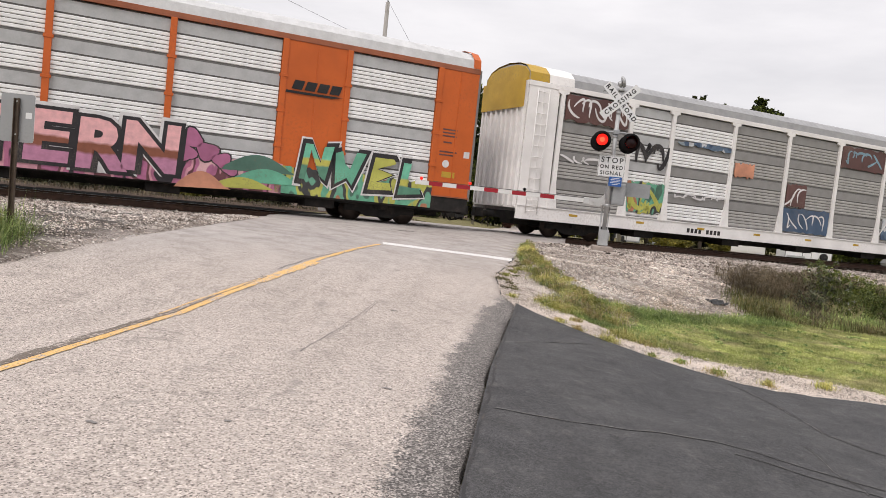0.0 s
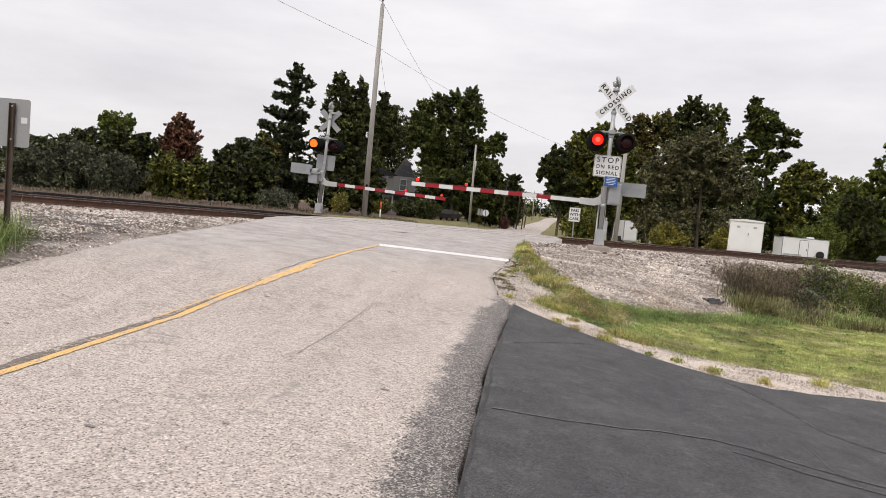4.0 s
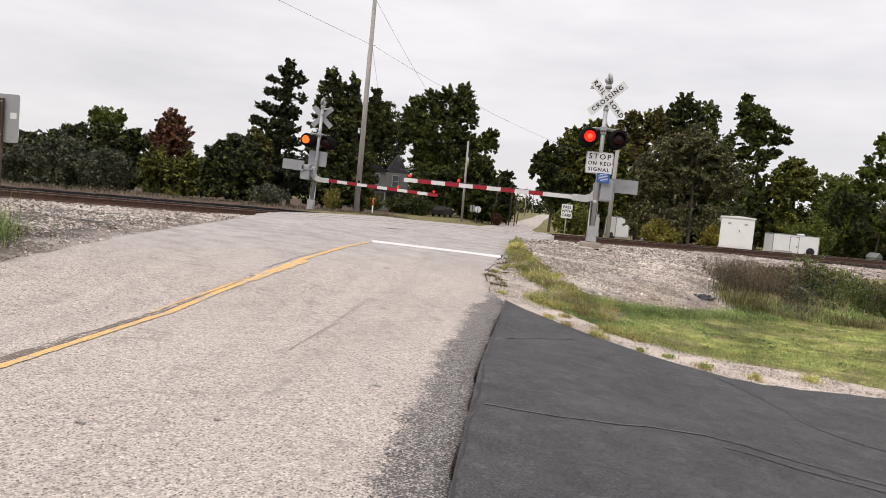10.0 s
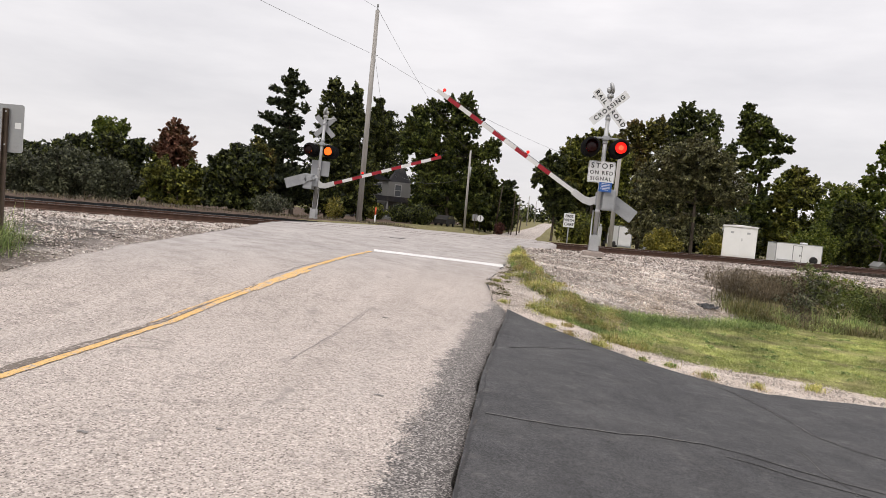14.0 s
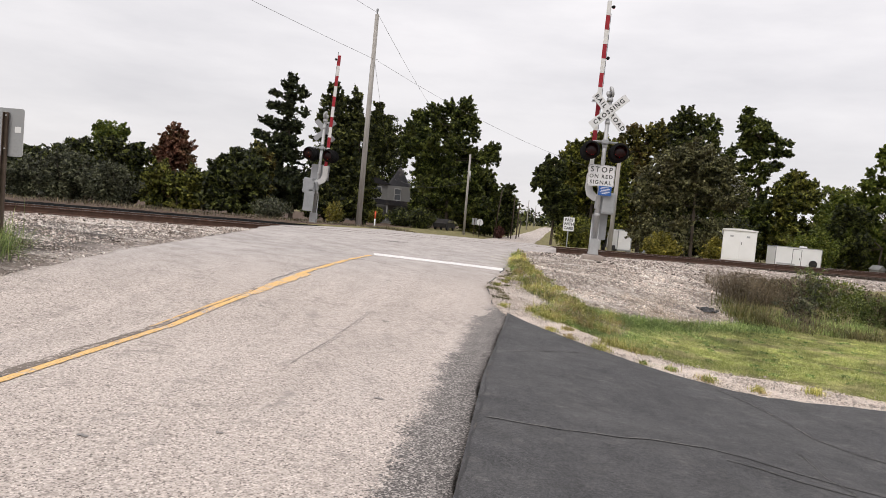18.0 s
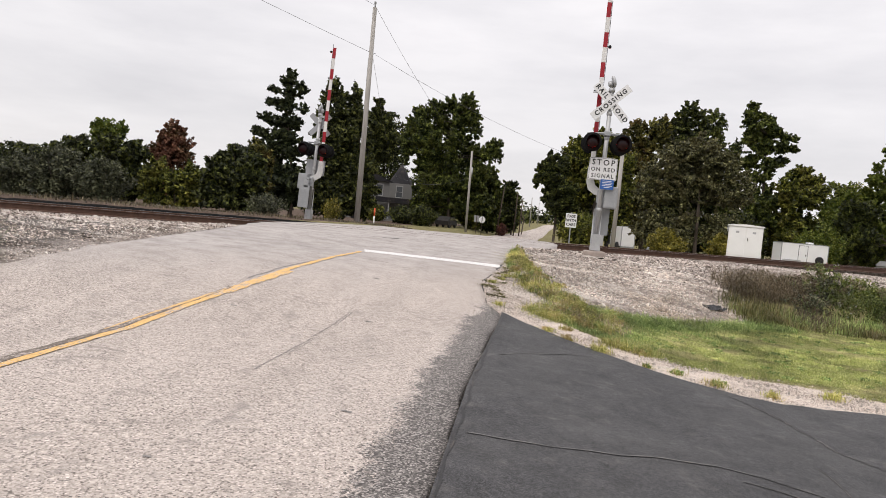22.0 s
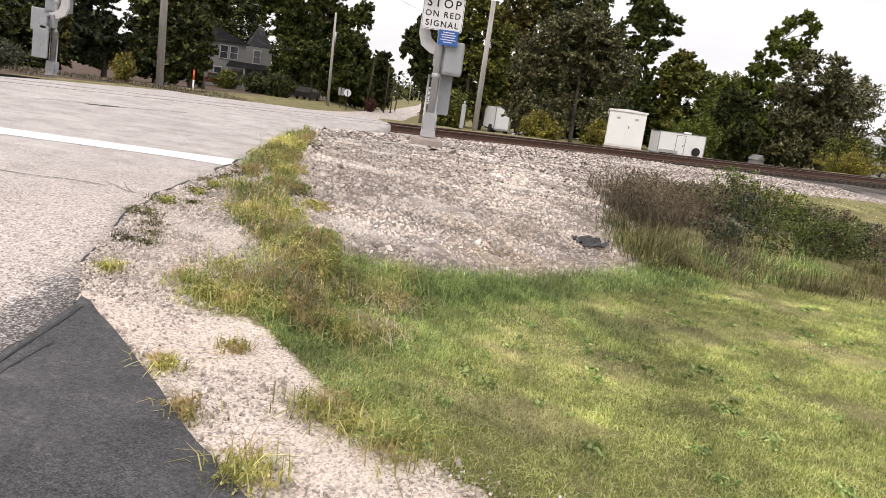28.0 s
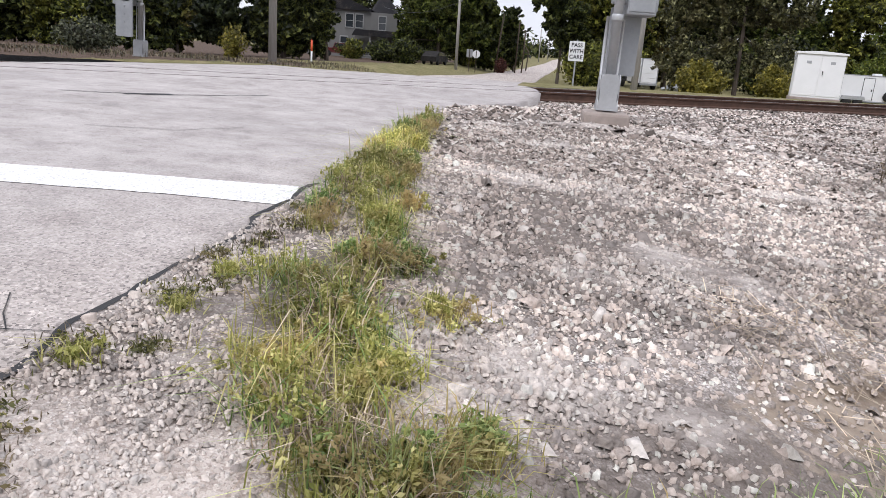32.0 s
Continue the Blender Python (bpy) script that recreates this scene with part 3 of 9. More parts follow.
def words_part(words, size, material, parent, at, name="lettering", label="", **k):
    ob = new(name, text_mesh(words, size, material, **k))
    ob.parent = parent
    ob.matrix_basis = at
    if label:
        ob["label"] = label
    return ob


def sheet_from(name, verts, faces, mats, smooth=True):
    me = bpy.data.meshes.new(name)
    me.from_pydata(verts, [], faces)
    for m in mats if isinstance(mats, (list, tuple)) else [mats]:
        me.materials.append(m)
    if smooth:
        me.shade_smooth()
    me.update()
    return new(name, me)


# ---- lie of the land ----
TRACK_TURN = 31.0
TD = np.array([math.cos(radians(TRACK_TURN)), math.sin(radians(TRACK_TURN))])
TN = np.array([-TD[1], TD[0]])
TOE = np.array([-math.sin(radians(43.5)), math.cos(radians(43.5))])
NEAR_RAIL, FAR_RAIL, RAIL_TOP = 22.2, 23.64, 0.70
CENTRE = (NEAR_RAIL + FAR_RAIL) / 2


def ease(v, a, b):
    t = np.clip((v - a) / (b - a), 0, 1)
    return t * t * (3 - 2 * t)


RISE_AT = [-60, 7.0, 8.0, 8.8, 9.5, 9.9, 11.0, 12.1, 13.4, 14.9, 16.8, 18.0]
RISE_TO = [0, 0, 0.0, 0.08, 0.165, 0.23, 0.36, 0.45, 0.50, 0.55, 0.60, 0.64]
FALL_AT = [-900, 26.0, 30.0, 36.0, 50.0, 75.0, 120.0]
FALL_TO = [0.64, 0.60, 0.58, 0.36, 0.05, -0.45, -0.75]


def rise(x, y):
    q = TOE[0] * x + TOE[1] * y
    p = TN[0] * x + TN[1] * y
    z = np.minimum(np.interp(q, RISE_AT, RISE_TO), np.interp(p, FALL_AT, FALL_TO))
    # the far road lies in a shallow cutting
    z = z - 0.55 * ease(p, 26.5, 46) * ease(x, -8.0, -4.0) * (1 - ease(x, 3.5, 8.0))
    near = (1 - ease(np.hypot(x, y), 40, 90))
    return z, q, p, near


def road_z(x, y):
    z, q, p, near = rise(x, y)
    z = z - 0.0113 * np.clip(x, -9, 6) * near
    up = ease(p, 20.4, 22.0) * (1 - ease(p, 23.9, 26.5))
    return z * (1 - up) + up * (RAIL_TOP - 0.004)


def land(x, y):
    x, y = np.asarray(x, float), np.asarray(y, float)
    z, q, p, near = rise(x, y)
    ditch = -np.clip(0.075 * x, 0, 0.235) * (1 - ease(q, 7.4, 10.0)) * (1 - ease(p, 26, 40))
    z = z + ditch * near - 0.0113 * np.clip(x, -9, 12) * near
    # a heap of stones round the near signal, and lower ground beyond the bed on the right
    z = z + 0.13 * np.exp(-((x - 2.16) ** 2 + (y - 21.45) ** 2) / 4.5)
    z = z - 0.60 * ease(x, 4, 9) * ease(p, 29, 38) * (1 - ease(p, 90, 140))
    side = ease(left_edge(y) - x, 0.3, 1.4)
    bed = ease(p, 18.9 - 2.6 * side, 20.3 - 2.2 * side) * (1 - ease(p, 25.4, 26.6))
    return z * (1 - bed) + bed * np.minimum(z, 0.50)


def right_edge(y):
    return np.interp(y, [-40, 7, 11.6, 12.2, 13.6, 15.0, 16.2, 18.4, 22.5, 24.4, 25.6, 27.5, 30, 60, 94, 170, 213, 400], [-0.2, -0.2, -0.05, -0.28, -0.45, -0.32, -0.2, -0.05, 0.1, 1.0, 1.35, 1.3, 0.8, 1.2, 2.1, 5.9, 8.4, 18.0])


def left_edge(y):
    return np.interp(y, [-40, 8, 10.4, 13.2, 17.1, 20.0, 22.5, 26, 30, 60, 88, 109, 152, 213, 400], [-6.3, -6.05, -6.06, -6.25, -6.6, -7.2, -7.4, -6.9, -5.9, -5.3, -4.2, -2.7, -0.1, 3.0, 13.0])


def jitter(v, scale, amp, seed=0.0):
    return amp * np.array([noise.noise((float(t) * scale, seed, 0.3)) for t in v])


DRIVE_TOP = [(-0.05, 11.65), (0.3, 11.25), (0.55, 10.95), (0.83, 10.5), (1.1, 10.15), (1.6, 9.55), (2.15, 9.1), (2.67, 8.85), (3.4, 8.9), (4.3, 8.95), (6.0, 9.2), (9.0, 9.9), (14.0, 11.0)]


def drive_top(x):
    return np.interp(x, [p[0] for p in DRIVE_TOP], [p[1] for p in DRIVE_TOP])


STRIP_TOP = [(-0.25, 12.5), (0.5, 11.9), (0.92, 11.95), (1.5, 11.05), (1.85, 10.6), (2.4, 10.25), (3.2, 10.3), (4.1, 10.1), (4.65, 9.65), (6.5, 9.75), (9.0, 10.3), (14, 11.3)]
APRON = [(-0.9, 11.9), (-0.9, 20.5), (1.3, 24.2), (24, 38.5), (26, 37.0), (13.5, 28.3), (6.2, 22.2), (5.45, 19.8), (5.3, 18.2), (4.85, 16.4), (4.75, 15.6), (3.5, 14.7), (2.55, 14.0), (1.9, 13.55), (1.45, 13.35), (1.2, 13.3), (0.85, 12.9), (0.65, 12.35), (0.3, 12.2)]


def inside(poly, x, y):
    """Signed distance to a polygon, positive inside."""
    x, y = np.asarray(x, float), np.asarray(y, float)
    d = np.full(x.shape, 1e9)
    odd = np.zeros(x.shape, bool)
    for (ax, ay), (bx, by) in zip(poly, poly[1:] + poly[:1]):
        ex, ey = bx - ax, by - ay
        t = np.clip(((x - ax) * ex + (y - ay) * ey) / (ex * ex + ey * ey), 0, 1)
        d = np.minimum(d, np.hypot(x - ax - t * ex, y - ay - t * ey))
        cross = ((ay > y) != (by > y)) & (x < (bx - ax) * (y - ay) / (by - ay if by != ay else 1e-9) + ax)
        odd ^= cross
    return np.where(odd, d, -d)


def gravel_at(x, y):
    """How far a place lies inside the stony ground, in metres, negative outside."""
    x, y = np.asarray(x, float), np.asarray(y, float)
    p = TN[0] * x + TN[1] * y
    strip = np.minimum(np.interp(x, [a for a, b in STRIP_TOP], [b for a, b in STRIP_TOP]) - y, y - drive_top(x) + 0.3)
    strip = np.where(x > -0.6, strip, -1.0)
    bed = np.minimum(p - 19.5, 26.4 - p)
    bed = np.where((x < left_edge(y)) | (y > 20), bed, -1.0)
    verge = np.minimum(left_edge(y) + 0.4 - x, np.interp(y, [4, 9, 12, 20], [0.4, 2.2, 7.0, 20.0]) - (left_edge(y) - x))
    verge = np.where((y > 6.5) & (p < 21), np.minimum(verge, y - 7.5), -1.0)
    return np.maximum.reduce([inside(APRON, x, y), strip, bed, verge])


def make_ground():
    def lines(lo, hi, step, far):
        fine = np.arange(lo, hi + 1e-6, step)
        out = [step * 1.5]
        while sum(out) < far:
            out.append(out[-1] * 1.35)
        away = np.cumsum(out)
        return np.concatenate([(lo - away)[::-1], fine, hi + away])
    xs, ys = lines(-13, 13, 0.14, 2600), lines(3, 30, 0.14, 2600)
    gx, gy = np.meshgrid(xs, ys)
    z = land(gx, gy)
    rough = np.array([noise.noise((a * 1.7, b * 1.7, 0.0)) + 0.5 * noise.noise((a * 4.1, b * 4.1, 3.0)) for a, b in zip(gx.ravel(), gy.ravel())]).reshape(gx.shape)
    z = z + 0.022 * rough * (np.hypot(gx, gy) < 70)
    # tucked under the paving
    paved = np.minimum(gx - left_edge(gy), right_edge(gy) - gx)
    drive = np.where(gx > right_edge(gy) - 0.3, drive_top(gx) - gy, -1)
    z = z - 0.16 * ease(np.maximum(paved, np.minimum(drive, 60)), 0.02, 0.35)
    nx, ny = len(xs), len(ys)
    verts = np.stack([gx, gy, z], -1).reshape(-1, 3)
    idx = np.arange(nx * ny).reshape(ny, nx)
    faces = np.stack([idx[:-1, :-1], idx[:-1, 1:], idx[1:, 1:], idx[1:, :-1]], -1).reshape(-1, 4)
    ob = sheet_from("ground", verts.tolist(), faces.tolist(), M_GROUND)
    fx, fy = gx.ravel(), gy.ravel()
    p = TN[0] * fx + TN[1] * fy
    far = 1 - ease(np.hypot(fx, fy), 60, 120)
    masks = {
        "gravel": np.clip(0.5 + gravel_at(fx, fy) / 0.5, 0, 1),
        "ballast": ease(p, 18.0, 19.4) + ease(left_edge(fy) - fx, 0.2, 0.8) * (fy > 6),
        "pale": (fx > -1.5) * (1 - ease(fy - 0.9 * np.clip(fx, 0, 2), 12.0, 14.5)) * (1 - ease(fx, 0.9, 1.5) * ease(fy - drive_top(fx), 1.6, 2.2)),
        "dry": np.clip(0.5 + np.minimum(p - 26.0, np.minimum(left_edge(fy) - 1.2 - 7 * ease(fy, 38, 52) - fx, 130 - fy)) / 1.5, 0, 1),
        "soil": np.clip(0.14 + 0.50 * np.exp(-((fx - 3.2 - 0.8 * (fy - 14.8)) ** 2 / 2.6 + (fy - 14.9) ** 2 / 0.7)), 0, 1) * far,
    }
    for name, values in masks.items():
        a = ob.data.attributes.new(name, "FLOAT", "POINT")
        a.data.foreach_set("value", values.astype(np.float32))
    return tagged(ob, "grass, gravel and dry field round the crossing", kind="structure")


def strip_sheet(name, ys, x0, x1, lift, mats, n=12, depth=0.34, top=road_z):
    """A paved strip that follows the land, with a skirt along its edges."""
    ys = np.asarray(ys, float)
    rows = []
    for y, a, b in zip(ys, x0, x1):
        xs = np.linspace(a, b, n)
        zs = top(xs, np.full(n, y)) + lift
        rows.append([(a, y, zs[0] - depth)] + [(x, y, z) for x, z in zip(xs, zs)] + [(b, y, zs[-1] - depth)])
    k = n + 2
    verts = [v for r in rows for v in r]
    faces = [(i * k + j, i * k + j + 1, (i + 1) * k + j + 1, (i + 1) * k + j) for i in range(len(rows) - 1) for j in range(k - 1)]
    return sheet_from(name, verts, faces, mats)


def ribbon(name, pts, width, lift, material, parent=None, top=road_z, seed=1, label="", rag=0.35):
    """A thin strip of paint or filler laid along a line on the paving."""
    rnd = random.Random(seed)
    path = []
    for (ax, ay), (bx, by) in zip(pts, pts[1:]):
        n = max(2, int(math.hypot(bx - ax, by - ay) / 0.12))
        path += [(ax + (bx - ax) * i / n, ay + (by - ay) * i / n) for i in range(n)]
    path.append(pts[-1])
    verts, faces = [], []
    for i, (x, y) in enumerate(path):
        a, b = path[max(0, i - 1)], path[min(len(path) - 1, i + 1)]
        d = math.hypot(b[0] - a[0], b[1] - a[1])
        nx, ny = -(b[1] - a[1]) / d, (b[0] - a[0]) / d
        w = width if not isinstance(width, (list, tuple)) else width[0] + (width[1] - width[0]) * i / (len(path) - 1)
        for s in (-1, 1):
            e = w / 2 * (1 + rag * (rnd.random() - 0.5))
            px, py = x + s * nx * e, y + s * ny * e
            verts.append((px, py, float(top(px, py)) + lift))
        if i:
            faces.append((2 * i - 2, 2 * i - 1, 2 * i + 1, 2 * i))
    ob = sheet_from(name, verts, faces, material, False)
    if parent is not None:
        ob.parent = parent
    if label:
        ob["label"] = label
    return ob


def crooked(pts, amp, seed, step=0.15):
    out = []
    for (ax, ay), (bx, by) in zip(pts, pts[1:]):
        n = max(1, int(math.hypot(bx - ax, by - ay) / step))
        for i in range(n):
            t = i / n
            x, y = ax + (bx - ax) * t, ay + (by - ay) * t
            out.append((x + amp * noise.noise((x * 2.3, y * 2.3, seed)), y + amp * noise.noise((x * 2.3, y * 2.3, seed + 5))))
    out.append(pts[-1])
    return out


def make_paving():
    near = np.arange(-30, 31, 0.16)
    far = np.concatenate([np.arange(31.5, 60, 1.5), np.arange(62, 420, 6)])
    ys = np.concatenate([near, far])
    chip = np.where(ys < 12.0, right_edge(ys) - 0.02, right_edge(ys)) + jitter(ys, 2.1, 0.06, 2.0) * (ys < 32) + jitter(ys, 9.0, 0.025, 4.0) * (ys < 32)
    left = left_edge(ys) + jitter(ys, 1.3, 0.10, 7.0) * (ys < 32)
    road = strip_sheet("road", ys, left, chip, 0.0, M_ROAD, 40)
    tagged(road, "light chip-sealed country road, worn and cracked", kind="structure")
    co = np.zeros(len(road.data.vertices) * 3)
    road.data.vertices.foreach_get("co", co)
    co = co.reshape(-1, 3)
    a = road.data.attributes.new("old", "FLOAT", "POINT")
    q = TOE[0] * co[:, 0] + TOE[1] * co[:, 1]
    a.data.foreach_set("value", (ease(q, 9.0, 13.5) * (1 - ease(co[:, 1], 45, 60))).astype(np.float32))
    e = road.data.attributes.new("edge", "FLOAT", "POINT")
    gap = right_edge(co[:, 1]) - co[:, 0]
    e.data.foreach_set("value", (np.interp(gap, [0.0, 0.22, 0.42, 0.62, 1.0], [1.15, 0.85, 0.52, 0.16, -0.4]) * (1 - ease(co[:, 1], 10.5, 13.5))).astype(np.float32))
    # drive
    xs = np.concatenate([np.arange(-0.2, 5, 0.1), np.arange(5, 14.1, 0.5)])
    verts, faces, n = [], [], 30
    for x in xs:
        t = float(drive_top(x)) + 0.05 * noise.noise((x * 3.0, 3.3, 0)) + 0.03 * noise.noise((x * 11.0, 1.3, 0))
        for j in range(n):
            y = t - (t + 14) * (j / (n - 1)) ** 1.6
            e = float(right_edge(y)) + 0.03 * noise.noise((y * 5.0, 8.0, 0))
            xx = max(x, e + 0.0)
            verts.append((xx, y, float(land(xx, y)) + 0.028))
    for i in range(len(xs) - 1):
        for j in range(n - 1):
            faces.append((i * n + j, (i + 1) * n + j, (i + 1) * n + j + 1, i * n + j + 1)[::-1])
    drive = sheet_from("driveway", verts, faces, M_DRIVE)
    tagged(drive, "freshly sealed black asphalt driveway with hairline cracks", kind="structure")

    def drive_z(x, y):
        return land(x, y) + 0.028
    # paint
    line = [(-3.60, -12), (-3.59, 4.8), (-3.62, 5.9), (-3.655, 7.2), (-3.62, 8.8), (-3.52, 10.0), (-3.40, 11.5), (-3.25, 13.0), (-3.04, 15.2)]
    ribbon("centre_line", line, 0.09, 0.007, M_YELLOW, road, seed=20, rag=0.3, label="faded yellow centre line")
    ribbon("centre_line", [(-3.53, 9.7), (-3.47, 10.2), (-3.38, 11.0), (-3.30, 11.6)], 0.11, 0.0068, M_YELLOW, road, seed=21, rag=0.6, label="faded yellow centre line")
    ribbon("centre_line", [(-3.79, 7.4), (-3.74, 8.4), (-3.64, 9.4), (-3.55, 10.1)], (0.02, 0.06), 0.0068, M_YELLOW, road, seed=23, rag=0.8, label="faded yellow centre line")
    ribbon("tyre_smear", [(-3.67, -12), (-3.68, 4.8), (-3.72, 5.8), (-3.745, 7.0), (-3.72, 8.2), (-3.61, 9.4), (-3.56, 10.0)], 0.10, 0.0056, M_SMEAR, road, seed=22, rag=0.9)
    ribbon("tar_seam", crooked([(-3.64, -12), (-3.635, 4.8), (-3.665, 5.9), (-3.70, 7.2), (-3.665, 8.8), (-3.565, 10.0)], 0.012, 4), 0.012, 0.0072, M_TAR, road, seed=31, rag=1.0)
    ribbon("tar_seam", crooked([(-3.60, 10.6), (-3.47, 12.0), (-3.31, 12.95)], 0.05, 14), 0.022, 0.005, M_SEAL, road, seed=32, rag=1.2)
    for k, (x, y, ln, w) in enumerate(((-1.97, 6.6, 1.6, 0.008), (-1.93, 7.4, 0.9, 0.006), (-1.98, 8.3, 1.7, 0.008), (-1.94, 9.0, 1.0, 0.006))):
        ribbon("scrape", crooked([(x, y), (x + 0.01, y + ln)], 0.015, 60 + k), w, 0.006, M_SEAL, road, seed=110 + k, rag=1.4)
    for k, (x, y, s) in enumerate(((-2.35, 8.41, 0.05), (-1.75, 4.43, 0.04), (-0.97, 5.75, 0.06), (-2.43, 4.05, 0.05), (-5.27, 9.49, 0.06), (-3.22, 9.19, 0.07), (-1.65, 9.65, 0.07), (-4.67, 6.29, 0.06), (-1.3, 7.3, 0.03), (-2.9, 5.1, 0.03), (-4.4, 11.2, 0.07), (-2.1, 12.3, 0.08))):
        ribbon("tar_spot", crooked([(x - 0.6 * s, y), (x, y + 0.15 * s), (x + 0.6 * s, y - 0.15 * s)], 0.03, 130 + k, 0.012), 0.45 * s, 0.006, M_SEAL, road, seed=150 + k, rag=1.5)
    ribbon("stop_line", [(-3.04, 15.55), (-0.24, 16.18)], 0.46, 0.004, M_WHITELINE, road, seed=33, label="white stop line", rag=0.06)
    # cracks
    cracks = [
        ([(-4.2, 19.6), (-3.3, 20.1), (-2.6, 20.9), (-2.3, 21.4)], 0.035, M_TAR), ([(-3.5, 19.9), (-3.15, 20.35)], 0.12, M_TAR),
        ([(-0.95, 14.1), (-0.62, 13.98), (-0.42, 14.05)], 0.006, M_TAR), ([(-0.8, 14.25), (-0.62, 13.98)], 0.005, M_TAR), ([(-2.6, 17.6), (-1.9, 17.9), (-1.5, 18.5)], 0.012, M_SEAL),
        ([(-5.6, 14.0), (-4.8, 15.2), (-3.9, 16.0), (-2.9, 16.5)], 0.009, M_SEAL),
        ([(-5.2, 17.5), (-3.0, 19.0), (-1.0, 20.4)], 0.010, M_SEAL), ([(-3.2, 14.2), (-2.4, 14.07), (-1.91, 13.82), (-1.5, 13.85), (-0.87, 14.03)], 0.011, M_TAR),
        ([(-0.28, 12.2), (-0.47, 13.5), (-0.34, 14.9), (-0.22, 16.1), (-0.07, 18.3), (0.06, 22.3)], 0.030, M_TAR),
            ]
    for i, (pts, w, m) in enumerate(cracks):
        ribbon("crack", crooked(pts, 0.10, 40 + i), w, 0.006, m, road, seed=50 + i, rag=1.2)
    drive_cracks = (
        ([(-0.08, 5.57), (0.18, 5.56), (0.45, 5.61), (0.8, 5.7), (1.26, 5.85), (1.63, 5.95), (1.92, 5.9), (2.29, 5.73), (2.8, 5.62), (3.6, 5.3)], 0.030),
        ([(2.48, 8.75), (2.67, 8.25), (2.8, 7.74), (2.91, 7.16), (3.14, 6.88), (3.7, 6.3)], 0.040),
        ([(0.01, 8.51), (0.33, 8.85), (0.7, 9.2), (1.07, 9.48)], 0.024),
        ([(1.74, 5.74), (2.01, 5.64), (2.22, 5.54), (2.82, 5.40)], 0.030),
        ([(2.51, 6.46), (2.56, 5.95), (2.58, 5.40)], 0.020),
    )
    for i, (pts, w) in enumerate(drive_cracks):
        bent = crooked(pts, 0.07, 70 + i, 0.08)
        ribbon("crack", bent, w * 0.62, 0.004, M_DRIVECRACK, drive, drive_z, 80 + i, rag=1.3)
        ribbon("crack", [(x + 0.004, y - 0.35 * w) for x, y in bent], w * 0.28, 0.0052, M_TAR, drive, drive_z, 180 + i, rag=1.5)
    ribbon("crack", crooked([(0.06, 11.0), (0.05, 10.76), (0.03, 10.5), (0.01, 10.11), (0.01, 9.67), (-0.01, 9.2)], 0.03, 95, 0.06), 0.010, 0.004, M_TAR, drive, drive_z, 96, rag=1.4)
    ribbon("crack", crooked([(0.0, 11.5), (-0.1, 9.5), (-0.16, 7), (-0.18, 3), (-0.2, -6)], 0.045, 91), 0.016, 0.004, M_TAR, drive, lambda x, y: np.maximum(land(x, y) + 0.03, road_z(x, y) + 0.008), 92, rag=0.9)
    return road, drive


ground = make_ground()
road, driveway = make_paving()


# ---- railway track ----
def along(s, p, z=0.0, turn=0.0):
    """A pose on the track: s metres along it, p metres across."""
    x, y = TD * s + TN * p
    return pose(float(x), float(y), z, 0, 0, TRACK_TURN + turn)


def make_track():
    track = thing("railway_track", along(0, CENTRE, 0.0), "single railway track with rusty rails on stone ballast", "railway track")
    head = [(-0.036, 0.178), (0.036, 0.178), (0.038, 0.165), (0.036, 0.145), (0.012, 0.132), (0.009, 0.04), (0.02, 0.028), (0.075, 0.016), (0.075, 0.0), (-0.075, 0.0), (-0.075, 0.016), (-0.02, 0.028), (-0.009, 0.04), (-0.012, 0.132), (-0.036, 0.145), (-0.038, 0.165)]
    for side in (-1, 1):
        bm = bmesh.new()
        a = [bm.verts.new((-900, y, z)) for y, z in head]
        b = [bm.verts.new((1200, y, z)) for y, z in head]
        n = len(head)
        for i in range(n):
            f = bm.faces.new((a[i], a[(i + 1) % n], b[(i + 1) % n], b[i]))
            f.material_index = 1 if i == 0 else 0
        bmesh.ops.recalc_face_normals(bm, faces=bm.faces)
        r = part("rail", bm, [M_RUST, M_RAILTOP], track)
        r.matrix_basis = pose(0, side * (FAR_RAIL - NEAR_RAIL) / 2, RAIL_TOP - 0.178)
    bm = bmesh.new()
    box(bm, -0.115, 0.115, -1.3, 1.3, -0.17, 0.0, 0.012)
    tie = mesh_of(bm, "tie", M_TIE)
    rnd = random.Random(5)
    bm = bmesh.new()
    box(bm, -0.09, 0.09, -0.17, 0.17, 0.0, 0.014, 0.0)
    for sx in (-0.06, 0.06):
        for sy in (-0.1, 0.1):
            rod(bm, (sx, sy, 0.01), (sx, sy, 0.035), 0.013, n=6)
    tie_plate = mesh_of(bm, "tie_plate", M_RUST)
    for i in range(150):
        s = -24 + i * 0.53
        if 6.0 < s + 0 < 13.4:
            continue
        o = new("tie", tie)
        o.parent = track
        o.matrix_basis = pose(s, 0.03 * rnd.uniform(-1, 1), RAIL_TOP - 0.194, 0, 0, rnd.uniform(-1.5, 1.5))
        for side in (-1, 1):
            q = new("tie_plate", tie_plate)
            q.parent = o
            q.matrix_basis = pose(0, side * 0.72, 0.0)
    verts, faces = [], []
    for i in range(-330, 560):
        s = -24 + i * 0.53
        if -24 <= s < 56:
            continue
        k = len(verts)
        verts += [(s + dx, dy, RAIL_TOP - 0.194 + dz) for dz in (-0.1, 0) for dx, dy in ((-0.115, -1.3), (0.115, -1.3), (0.115, 1.3), (-0.115, 1.3))]
        faces += [(k + 4, k + 5, k + 6, k + 7), (k, k + 1, k + 5, k + 4), (k + 2, k + 3, k + 7, k + 6)]
    far = sheet_from("distant_ties", verts, faces, M_TIE, False)
    far.parent = track
    tagged(far, kind="stuff")
    return track


railway_track = make_track()


